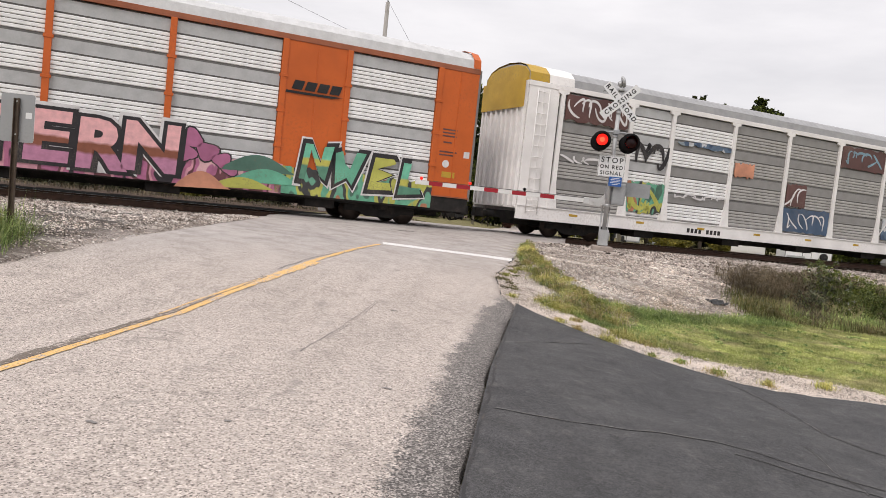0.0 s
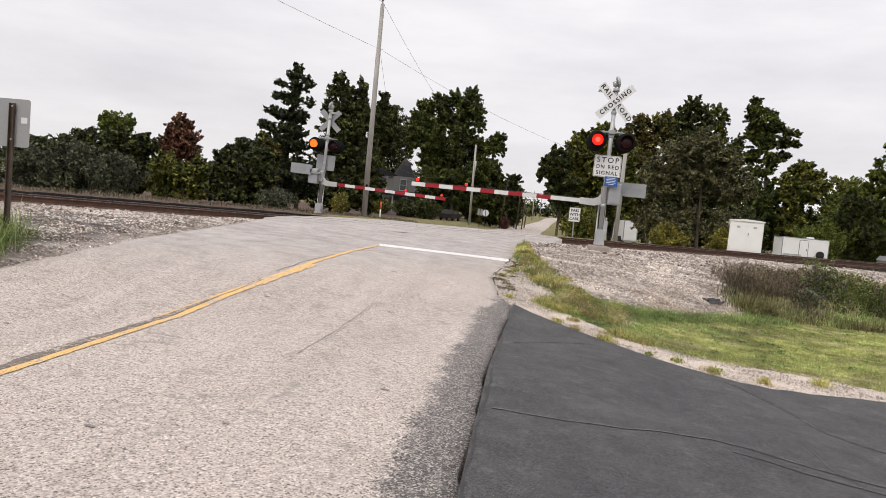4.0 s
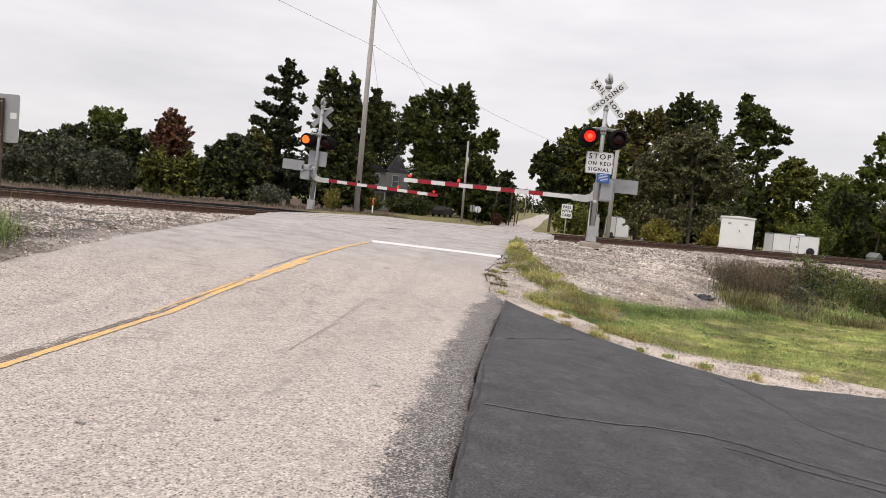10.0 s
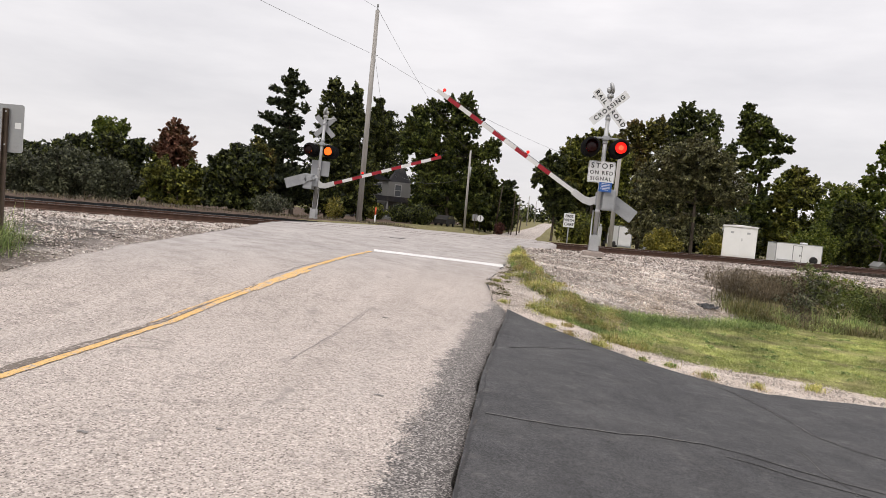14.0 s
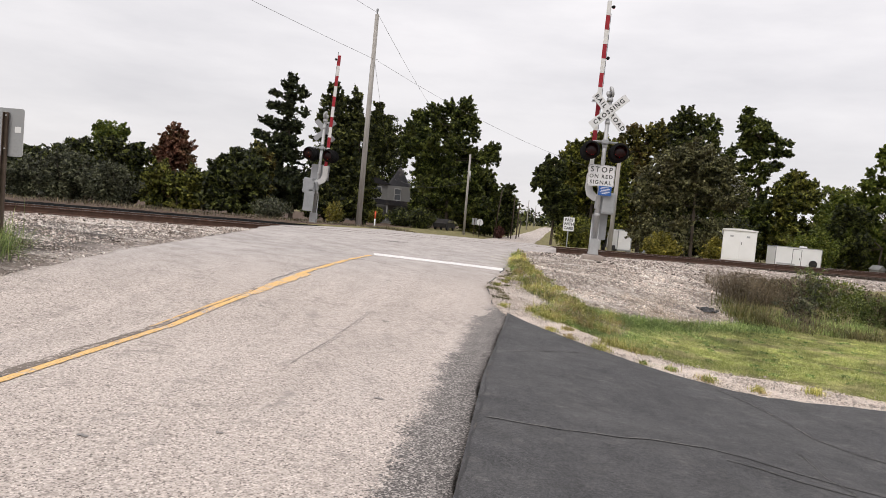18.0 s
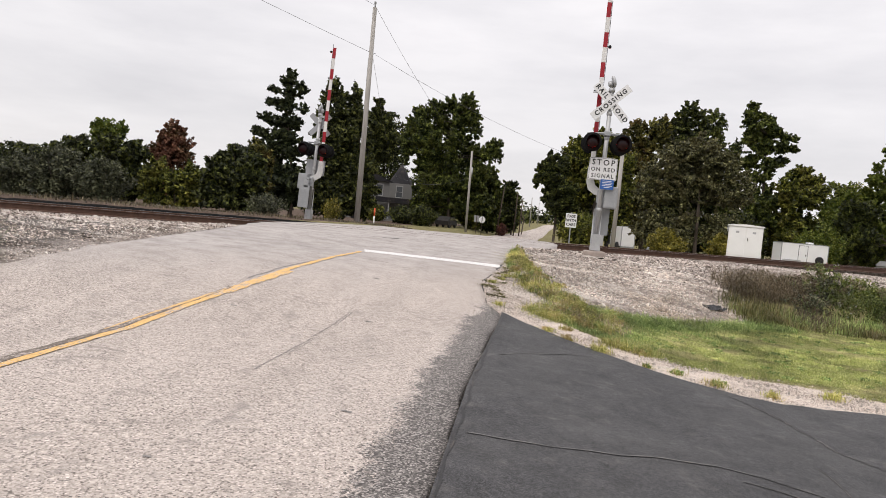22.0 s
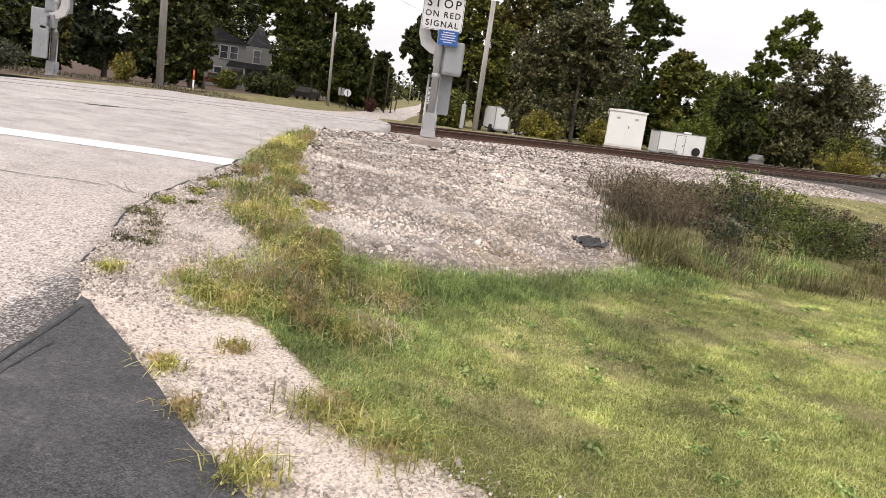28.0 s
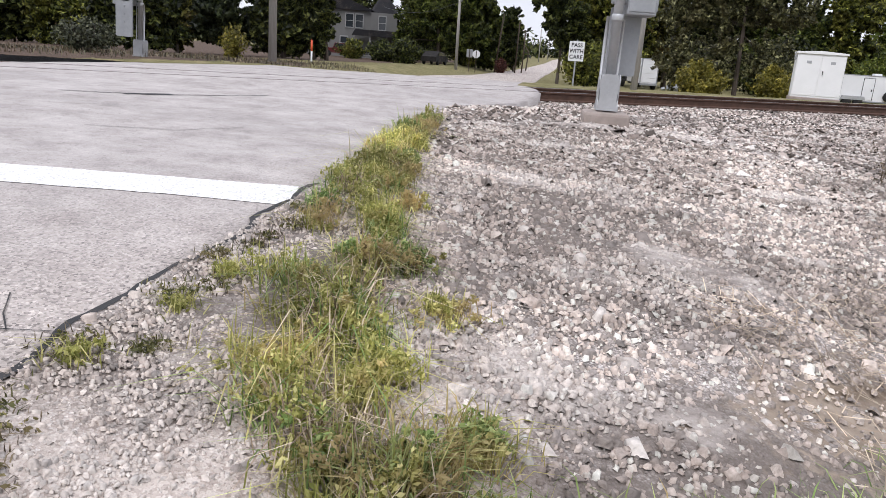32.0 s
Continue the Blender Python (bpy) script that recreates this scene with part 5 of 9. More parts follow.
def spray(car, name, words, x, z, size, fill, edge, label, stretch=(1, 1), shear=0.0, spacing=0.92, halo=None):
    """Block lettering on the near side, letter by letter: a halo, a cast shadow and an outline under the fill."""
    rnd = random.Random(len(words) + int(x * 10))
    step = size * stretch[0] * spacing
    for k, ch in enumerate(words):
        cx = x + (k - (len(words) - 1) / 2) * step
        cz = z + 0.05 * size * rnd.uniform(-1, 1)
        sx = stretch[0] * rnd.uniform(1.0, 1.12)
        lean = shear + 0.05 * rnd.uniform(-1, 1)
        for mat, off, y, dx, dz in ((halo, 0.125, 0.0, -0.03, 0.05), (edge, 0.10, -0.005, 0.0, 0.0), (edge, 0.06, -0.0065, 0.13, -0.07), (fill, 0.045, -0.013, 0.0, 0.0)):
            if mat is not None:
                words_part(ch, size, mat, car, pose(cx + dx, -SIDE - 0.085 + y, cz + dz) @ Matrix.Diagonal((sx, 1, stretch[1], 1)), name=name, label=label, offset=off * size, shear=lean)


def blob(bm, cx, cz, rx, rz, y, seed, mat=0, n=18, wob=0.3):
    rnd = random.Random(seed)
    ph = rnd.random() * 9
    pts = []
    for i in range(n):
        a = 2 * math.pi * i / n
        k = 1 + wob * math.sin(3 * a + ph) * rnd.uniform(0.4, 1)
        pts.append((cx + rx * k * math.cos(a), cz + rz * k * math.sin(a)))
    plate(bm, pts, y - 0.002, y, mat)


G_MAGENTA = painted("magenta_spray_paint", (0.42, 0.14, 0.26), 0.6, wear=0.3, scale=1.5)
G_SALMON = painted("salmon_spray_paint", (0.60, 0.27, 0.17), 0.6, wear=0.35, scale=1.5, dirt=(0.30, 0.10, 0.05))
G_BLACK = painted("black_spray_paint", (0.025, 0.022, 0.025), 0.6, wear=0.3, scale=2)
G_GREEN = painted("green_spray_paint", (0.13, 0.40, 0.27), 0.6, wear=0.3, scale=1.5)
G_LIME = painted("lime_spray_paint", (0.46, 0.46, 0.10), 0.6, wear=0.3, scale=1.5)
G_DEEP = painted("deep_green_spray_paint", (0.08, 0.17, 0.13), 0.6, wear=0.3, scale=1.5)
G_WHITE = painted("white_spray_paint", (0.68, 0.66, 0.66), 0.6, wear=0.2, scale=2)
G_BLUE = painted("dark_blue_spray_paint", (0.06, 0.10, 0.17), 0.6, wear=0.3, scale=1.5)
G_BROWN = painted("maroon_spray_paint", (0.12, 0.055, 0.05), 0.6, wear=0.3, scale=1.5)
G_TEAL = painted("pale_blue_spray_paint", (0.22, 0.36, 0.44), 0.6, wear=0.3, scale=1.5)


def spray_mix(name, *cols):
    m = Mat(name, 0.6)
    n = m.noise(1.1, 2.0, 0.5, (1.3, 1.0, 0.7))
    k = len(cols)
    stops = []
    for i, c in enumerate(cols):
        a, b = 0.30 + 0.40 * i / k, 0.30 + 0.40 * (i + 0.85) / k
        stops += [(a, c), (b, c)]
    m.color(m.mix(1.0, m.ramp(n, *stops), m.ramp(m.noise(5, 4), (0.3, 0.75), (0.7, 1.1)), "MULTIPLY"))
    return m.m


def spray_bands(name, low, band, high, spread=0.55):
    """Letters filled in bands: one colour below, a stripe across the middle, another above."""
    m = Mat(name, 0.6)
    sep = m.add("ShaderNodeSeparateXYZ")
    m.link(m.coords(), sep.inputs[0])
    z = m.math("ADD", m.math("ADD", m.math("MULTIPLY", sep.outputs["Z"], spread), 0.5), m.math("MULTIPLY", m.math("SUBTRACT", m.noise(1.6, 3), 0.5), 0.16))
    col = m.ramp(z, (0.38, low), (0.42, band), (0.52, band), (0.56, high))
    m.color(m.mix(1.0, col, m.ramp(m.noise(5, 4), (0.3, 0.78), (0.7, 1.08)), "MULTIPLY"))
    return m.m


G_BANDPINK = spray_bands("pink_letters_with_brown_band", (0.50, 0.22, 0.34), (0.25, 0.085, 0.05), (0.80, 0.43, 0.44))
G_BANDSALMON = spray_bands("salmon_letters_with_brown_band", (0.62, 0.25, 0.14), (0.30, 0.12, 0.07), (0.72, 0.36, 0.24), 0.6)
G_BANDGREEN = spray_bands("green_letters_with_lime_band", (0.10, 0.25, 0.17), (0.50, 0.47, 0.10), (0.16, 0.50, 0.34), 0.8)
G_MIXPINK = spray_mix("pink_and_black_spray", (0.03, 0.025, 0.03), (0.42, 0.14, 0.24), (0.62, 0.30, 0.36), (0.14, 0.05, 0.06), (0.42, 0.14, 0.26), (0.66, 0.40, 0.42))
G_MIXGREEN = spray_mix("green_and_lime_spray", (0.07, 0.15, 0.11), (0.13, 0.38, 0.25), (0.44, 0.44, 0.10), (0.05, 0.05, 0.05), (0.14, 0.36, 0.25), (0.42, 0.18, 0.10))
G_MIXSALMON = spray_mix("salmon_and_brown_spray", (0.12, 0.055, 0.05), (0.58, 0.25, 0.15), (0.40, 0.15, 0.08), (0.60, 0.28, 0.18), (0.16, 0.08, 0.07))


G_MIXBLUE = spray_mix("blue_and_white_spray", (0.05, 0.08, 0.14), (0.10, 0.15, 0.22), (0.55, 0.56, 0.58), (0.07, 0.11, 0.18), (0.25, 0.30, 0.34))


def make_orange_car():
    car = thing("autorack_car", None, "orange and silver railway car carrier with spray-painted lower side", "railway car", "cars of the train")
    car_common(car, M_ORANGE, M_ORANGE_DULL, M_CARROOF, [M_PANEL], M_PLAINBAND, [M_PANEL_GREY, M_ORANGE, M_PANEL_GREY, M_CARWHITE], False)
    solid_bays(car, [(0.02, 1.27), (4.38, 6.12), (21.08, 22.82), (25.93, 27.18)], M_ORANGE)
    for x in (0.0, CAR_LEN - 0.25):
        bm = bmesh.new()
        arch = [(-SIDE - 0.03, 5.13), (-SIDE + 0.01, 5.41), (-SIDE + 0.30, 5.65), (-0.75, 5.79), (0.0, 5.85), (0.75, 5.79), (SIDE - 0.30, 5.65), (SIDE - 0.01, 5.41), (SIDE + 0.03, 5.13)]
        a = [bm.verts.new((x, y, z + 0.02)) for y, z in arch]
        b = [bm.verts.new((x + 0.25, y, z + 0.02)) for y, z in arch]
        for k in range(len(arch) - 1):
            bm.faces.new((a[k], a[k + 1], b[k + 1], b[k]))
        part("roof_cap", bm, M_ORANGE, car)
    # the owner's mark: a slanted dark shape with a bar under it
    bm = bmesh.new()
    for k in range(4):
        x = 21.25 + k * 0.37
        plate(bm, [(x, 3.62), (x + 0.30, 3.62), (x + 0.38, 3.88), (x + 0.08, 3.88)], -SIDE - 0.056, -SIDE - 0.050)
    plate(bm, [(21.05, 3.50), (22.45, 3.50), (22.78, 3.57), (21.10, 3.57)], -SIDE - 0.056, -SIDE - 0.050)
    part("owner_mark", bm, M_SIGNBLACK, car, "dark slanted mark with a bar under it")
    for k, (x, z, w) in enumerate(((26.1, 3.1, 0.5), (26.1, 3.0, 0.45), (26.1, 2.9, 0.5), (26.15, 2.7, 0.3), (26.05, 2.4, 0.6), (26.05, 2.3, 0.5), (0.5, 3.1, 0.4), (0.5, 3.0, 0.45), (0.5, 2.9, 0.4), (0.55, 2.6, 0.4), (0.55, 2.5, 0.35))):
        bm = bmesh.new()
        box(bm, x, x + w, -SIDE - 0.036, -SIDE - 0.032, z, z + 0.045)
        part("stencil_mark", bm, G_BROWN, car)
    bm = bmesh.new()
    box(bm, 26.2, 26.65, -SIDE - 0.037, -SIDE - 0.032, 1.62, 1.8)
    part("warning_label", bm, M_CARYELLOW, car, "small yellow warning label")
    bm = bmesh.new()
    box(bm, 23.6, 24.1, -SIDE - 0.046, -SIDE - 0.042, 0.72, 0.82)
    part("warning_label", bm, M_CARYELLOW, car, "small yellow warning label")
    bm = bmesh.new()
    lathe(bm, [(0.12, 0.0), (0.12, 0.004)], 18, axis="Y", m=pose(26.3, -SIDE - 0.034, 2.05))
    box(bm, 26.9, 27.1, -SIDE - 0.037, -SIDE - 0.032, 2.3, 2.5)
    part("white_stencil", bm, G_WHITE, car)
    for x in np.arange(7.15, 9.0, 0.22):
        if abs(x - 8.0) > 0.12:
            bm = bmesh.new()
            box(bm, x, x + 0.15, -SIDE - 0.046, -SIDE - 0.042, 0.68, 0.86)
            part("white_stencil", bm, G_WHITE, car)
    # spray paint along the lower side
    for x0, x1, z0, z1, mat in ((9.2, 21.2, 0.60, 1.42, G_MIXPINK), (21.0, 25.9, 0.62, 1.40, G_MIXGREEN), (1.3, 9.1, 0.66, 1.22, G_MIXSALMON)):
        bm = bmesh.new()
        n = 60
        top = [(x0 + (x1 - x0) * i / n, z1 + 0.16 * noise.noise((i * 0.4, x0, 0)) + 0.08 * noise.noise((i * 1.3, x0, 4))) for i in range(n + 1)]
        plate(bm, [(x1, z0), (x0, z0)] + top, -SIDE - 0.075, -SIDE - 0.068)
        part("spray_field", bm, mat, car, "blotchy overlapping spray paint")
    spray(car, "spray_lettering", "SERK", 4.75, 1.48, 1.65, G_BANDSALMON, G_BLACK, "salmon spray-painted block letters with black outline", (1.35, 0.95), 0.15, 0.80, halo=G_SALMON)
    spray(car, "spray_lettering", "LANTERN", 13.9, 1.42, 1.85, G_BANDPINK, G_BLACK, "pink spray-painted block letters with black outline", (1.02, 0.92), 0.0, 0.66, halo=G_WHITE)
    # small magenta figures between the words
    for x, z, r in ((9.0, 1.75, 0.26), (8.75, 1.35, 0.34), (18.65, 1.85, 0.30), (18.55, 1.45, 0.26), (19.1, 1.55, 0.28), (19.5, 1.35, 0.24), (19.75, 1.15, 0.22)):
        for k, (mat, grow, y) in enumerate(((G_BLACK, 1.16, -0.078), (G_MAGENTA, 1.0, -0.084))):
            bm = bmesh.new()
            blob(bm, x, z, r * grow, r * 0.85 * grow, -SIDE + y, int(x * 10), wob=0.22)
            part("spray_shape", bm, mat, car, "small magenta spray-painted figure")
    # sweeping strokes that join the pink letters to the green ones
    for k, (x0, x1, z0, z1, mat) in enumerate(((19.6, 21.4, 1.25, 1.62, G_DEEP), (19.9, 21.6, 0.95, 1.25, G_GREEN), (19.4, 20.8, 0.75, 0.95, G_LIME), (18.4, 19.6, 0.65, 1.0, G_SALMON))):
        bm = bmesh.new()
        n = 12
        top = [(x0 + (x1 - x0) * i / n, z0 + (z1 - z0) * math.sin(math.pi * i / n)) for i in range(n + 1)]
        plate(bm, [(x1 + 0.2, z0 - 0.08), (x0 - 0.1, z0 - 0.14)] + top, -SIDE - 0.088 - 0.002 * k, -SIDE - 0.085 - 0.002 * k)
        part("spray_shape", bm, mat, car, "sweeping spray-painted stroke")
    for k, pts in enumerate(([(21.6, 1.0), (21.8, 1.0), (21.95, 2.0), (22.3, 1.15), (22.5, 1.0), (22.75, 2.2), (22.4, 2.15), (22.3, 1.6), (22.0, 2.2), (21.75, 2.2)], [(22.7, 0.95), (23.1, 1.2), (23.3, 0.95), (23.75, 2.1), (23.4, 2.1), (23.2, 1.5), (23.0, 1.7), (22.9, 2.1), (22.65, 2.0)], [(23.7, 0.9), (24.6, 0.95), (24.5, 1.2), (24.0, 1.2), (24.6, 1.5), (24.0, 1.65), (24.7, 1.9), (24.6, 2.05), (23.9, 2.05)], [(24.7, 0.85), (25.6, 0.95), (25.5, 1.15), (25.0, 1.15), (25.15, 2.0), (24.85, 2.0)])):
        cx, cz = sum(p[0] for p in pts) / len(pts), sum(p[1] for p in pts) / len(pts)
        for mat, grow, y in ((G_WHITE, 1.20, -0.089), (G_BLACK, 1.10, -0.093), ((G_BANDGREEN, G_GREEN, G_LIME, G_BANDGREEN)[k], 0.86, -0.097)):
            bm = bmesh.new()
            plate(bm, [((a - cx) * grow, (b - cz) * grow) for a, b in pts], -0.002, 0.0)
            part("spray_shape", bm, mat, car, "green and yellow spray-painted letter shape").matrix_basis = pose(cx, -SIDE + y, cz)
    return car


def make_white_car():
    car = thing("autorack_car", None, "white railway car carrier with stained silver panels and mustard roof end", "railway car", "cars of the train")
    car_common(car, M_CARWHITE, M_CARWHITE, M_ROOFGREY, [M_PANEL_STAIN, M_PANEL_STAIN, M_PANEL], M_PANEL_GREY, [M_CARWHITE, M_CARYELLOW, M_CARWHITE, M_CARWHITE], True)
    solid_bays(car, [(0.02, 1.2), (26.0, 27.18)], M_CARWHITE)
    for sy in (-1, 1):
        for a, b in ((4.4, 6.1), (21.1, 22.8)):
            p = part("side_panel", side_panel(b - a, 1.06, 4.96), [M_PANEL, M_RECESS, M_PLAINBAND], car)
            p.matrix_basis = pose(a, -(SIDE - 0.03), 0) if sy < 0 else pose(b, SIDE - 0.03, 0, 0, 0, 180)
    bm = bmesh.new()
    box(bm, -0.125, -0.112, -SIDE + 0.02, SIDE - 0.02, 4.25, 5.2)
    arch = [(-SIDE - 0.03, 5.13), (-SIDE + 0.01, 5.41), (-SIDE + 0.30, 5.65), (-0.75, 5.79), (0.0, 5.85), (0.75, 5.79), (SIDE - 0.30, 5.65), (SIDE - 0.01, 5.41), (SIDE + 0.03, 5.13)]
    a = [bm.verts.new((0.0, y, z + 0.02)) for y, z in arch]
    b = [bm.verts.new((0.75, y, z + 0.02)) for y, z in arch]
    for k in range(len(arch) - 1):
        bm.faces.new((a[k], a[k + 1], b[k + 1], b[k]))
    part("mustard_end", bm, M_CARYELLOW, car, "mustard yellow painted roof end")
    bm = bmesh.new()
    a = [bm.verts.new((0.76, y, z + 0.016)) for y, z in arch]
    b = [bm.verts.new((1.75, y, z + 0.016)) for y, z in arch]
    for k in range(len(arch) - 1):
        bm.faces.new((a[k], a[k + 1], b[k + 1], b[k]))
    part("roof_sheet", bm, M_CARWHITE, car, "white painted roof sheet")
    for k in range(9):
        bm = bmesh.new()
        box(bm, 2.1 + k * 2.9, 2.45 + k * 2.9, -SIDE - 0.046, -SIDE - 0.04, 0.80, 0.88)
        part("reflector", bm, M_CARYELLOW, car)
    for x in np.arange(7.4, 9.0, 0.19):
        if abs(x - 8.15) > 0.1:
            bm = bmesh.new()
            box(bm, x, x + 0.13, -SIDE - 0.046, -SIDE - 0.042, 0.66, 0.82)
            part("stencil_mark", bm, G_BLACK, car)
    for x0, x1, z0, z1, mat in ((1.50, 4.15, 4.05, 4.92, G_BROWN), (9.4, 10.4, 3.0, 3.5, G_SALMON), (12.2, 14.9, 1.1, 2.05, G_BLUE), (12.3, 13.4, 2.1, 3.0, G_BROWN), (15.2, 17.9, 4.0, 4.9, G_BROWN), (6.5, 9.1, 3.85, 4.0, G_MIXBLUE), (4.4, 6.1, 1.2, 2.3, G_MIXGREEN), (18.3, 20.6, 1.2, 2.1, G_MIXBLUE)):
        bm = bmesh.new()
        n = 16
        top = [(x0 + (x1 - x0) * i / n, z1 + 0.10 * noise.noise((i * 0.9, x0, 0))) for i in range(n + 1)]
        low = [(x1 - (x1 - x0) * i / n, z0 + 0.10 * noise.noise((i * 0.8, x0, 9))) for i in range(n + 1)]
        plate(bm, low + top, -SIDE - 0.042, -SIDE - 0.010)
        part("spray_patch", bm, mat, car, "faded patch of spray paint")
    # tags: short strokes, each drawn on its own
    rnd = random.Random(9)
    tags = ((1.7, 4.5, 8, 0.30, 0.32, 0.045, G_WHITE), (12.5, 1.55, 7, 0.32, 0.30, 0.035, G_WHITE), (15.5, 4.45, 6, 0.36, 0.26, 0.05, G_TEAL), (4.55, 3.25, 6, 0.26, 0.40, 0.085, G_BLACK), (4.5, 1.75, 4, 0.38, 0.40, 0.09, G_LIME), (6.6, 2.0, 7, 0.36, 0.07, 0.035, G_WHITE), (1.7, 2.75, 7, 0.34, 0.10, 0.04, G_WHITE), (12.4, 2.5, 3, 0.30, 0.35, 0.04, G_WHITE), (18.4, 1.7, 6, 0.34, 0.30, 0.04, G_WHITE))
    for x, z, count, gap, tall, r, mat in tags:
        for k in range(count):
            bm = bmesh.new()
            f1, f2, turns = rnd.uniform(0, 6.3), rnd.uniform(0, 6.3), rnd.uniform(0.7, 1.5)
            curve = [Vector((x + gap * (k + 1.3 * i / 14 - 0.4) + 0.35 * gap * math.sin(5 * i / 14 + f1), z + tall * math.sin(turns * math.pi * i / 14 + f2))) for i in range(15)]
            rows = []
            for i, c in enumerate(curve):
                d = curve[min(14, i + 1)] - curve[max(0, i - 1)]
                d = d.normalized() if d.length > 1e-6 else Vector((1, 0))
                w = r * (0.35 + 0.65 * math.sin(math.pi * (i + 0.5) / 15))
                rows.append([bm.verts.new((c.x - s * d.y * w, -SIDE - 0.046 - 0.001 * k, c.y + s * d.x * w)) for s in (-1, 1)])
            for ra, rb in zip(rows, rows[1:]):
                bm.faces.new((ra[0], ra[1], rb[1], rb[0]))
            part("spray_stroke", bm, mat, car)
    return car


ORANGE_CAR = make_orange_car()
WHITE_CAR = make_white_car()


# ---- roadside things and what stands beyond the track ----
def gz(x, y):
    return float(land(x, y))


def sign_panel(parent, w, h, y, mats, z=0.0, r=0.03, name="sign_panel", label=""):
    bm = bmesh.new()
    plate(bm, round_rect(w, h, r), y - 0.003, y + 0.003)
    for f in bm.faces:
        if f.normal.y > 0.5:
            f.material_index = len(mats) - 1
    o = part(name, bm, mats, parent, label)
    o.matrix_basis = pose(0, 0, z)
    return o


def u_post(bm, h, w=0.06, z0=-0.4):
    plate(bm, [(-w / 2, z0), (w / 2, z0), (w / 2, h), (-w / 2, h)], 0.0, 0.008)
    for sx in (-1, 1):
        box(bm, sx * w / 2 - 0.004, sx * w / 2 + 0.004, 0.0, 0.04, z0, h)


def make_roadside_signs():
    # back of a road sign on the near left verge
    x, y = -6.9, 9.2
    s = thing("road_sign", pose(x, y, gz(x, y), 0, 0.6, 184), "grey aluminium sign back on a brown steel post in weeds", "road sign")
    bm = bmesh.new()
    u_post(bm, 1.86)
    part("post", bm, M_POSTBROWN, s)
    sign_panel(s, 0.47, 0.64, -0.012, [M_SIGNWHITE, M_SIGNBACK], 1.60, 0.035)
    bm = bmesh.new()
    box(bm, -0.20, -0.115, -0.0075, -0.0065, 1.60, 1.68)
    part("sticker", bm, M_SIGNWHITE, s, "small white sticker")
    bm = bmesh.new()
    for z in (1.38, 1.82):
        rod(bm, (0, -0.02, z), (0, 0.02, z), 0.012, n=6)
    part("bolt", bm, M_GALV, s)
    # pass with care
    x, y = 2.95, 45.5
    s = thing("road_sign", pose(x, y, gz(x, y), 0, 0, 2), "white pass with care sign on a post beside the road", "road sign")
    bm = bmesh.new()
    u_post(bm, 2.15)
    part("post", bm, M_GALV_DARK, s)
    p = sign_panel(s, 0.66, 0.84, -0.02, [M_SIGNWHITE, M_SIGNBACK], 1.66)
    for word, z in (("PASS", 0.25), ("WITH", 0.0), ("CARE", -0.25)):
        words_part(word, 0.235, M_SIGNBLACK, p, pose(0, -0.0245, z), offset=0.006)
    # two signs seen from behind by the far road
    for k, (x, y, w, h) in enumerate(((-5.45, 88.5, 0.62, 0.8), (-4.85, 89.6, 0.78, 0.78))):
        s = thing("road_sign", pose(x, y, gz(x, y), 0, 0, 175), "pale road sign back on a thin post", "road sign", "distant road signs")
        bm = bmesh.new()
        u_post(bm, 2.2)
        part("post", bm, M_POSTBROWN, s)
        if k == 0:
            sign_panel(s, w, h, -0.02, [M_SIGNWHITE, M_SIGNBACK], 1.8)
        else:
            bm = bmesh.new()
            plate(bm, [(0.42 * math.cos(radians(22.5 + 45 * i)), 1.85 + 0.42 * math.sin(radians(22.5 + 45 * i))) for i in range(8)], -0.023, -0.017)
            part("sign_panel", bm, M_SIGNWHITE, s)
    # orange buried-line marker
    x, y = -9.2, 46.3
    s = thing("marker_post", pose(x, y, gz(x, y)), "thin orange and white plastic marker post in dry grass", "marker post")
    bm = bmesh.new()
    rod(bm, (0, 0, -0.2), (0, 0, 0.52), 0.045, n=10)
    part("stem", bm, M_SIGNWHITE, s)
    bm = bmesh.new()
    rod(bm, (0, 0, 0.52), (0, 0, 0.98), 0.05, n=10)
    lathe(bm, [(0.05, 0.98), (0.03, 1.02), (0.005, 1.03)], 10)
    part("sleeve", bm, M_MARKER, s)


def catenary(a, b, sag, n=14):
    a, b = Vector(a), Vector(b)
    return [a.lerp(b, i / n) - Vector((0, 0, sag * 4 * (i / n) * (1 - i / n))) for i in range(n + 1)]


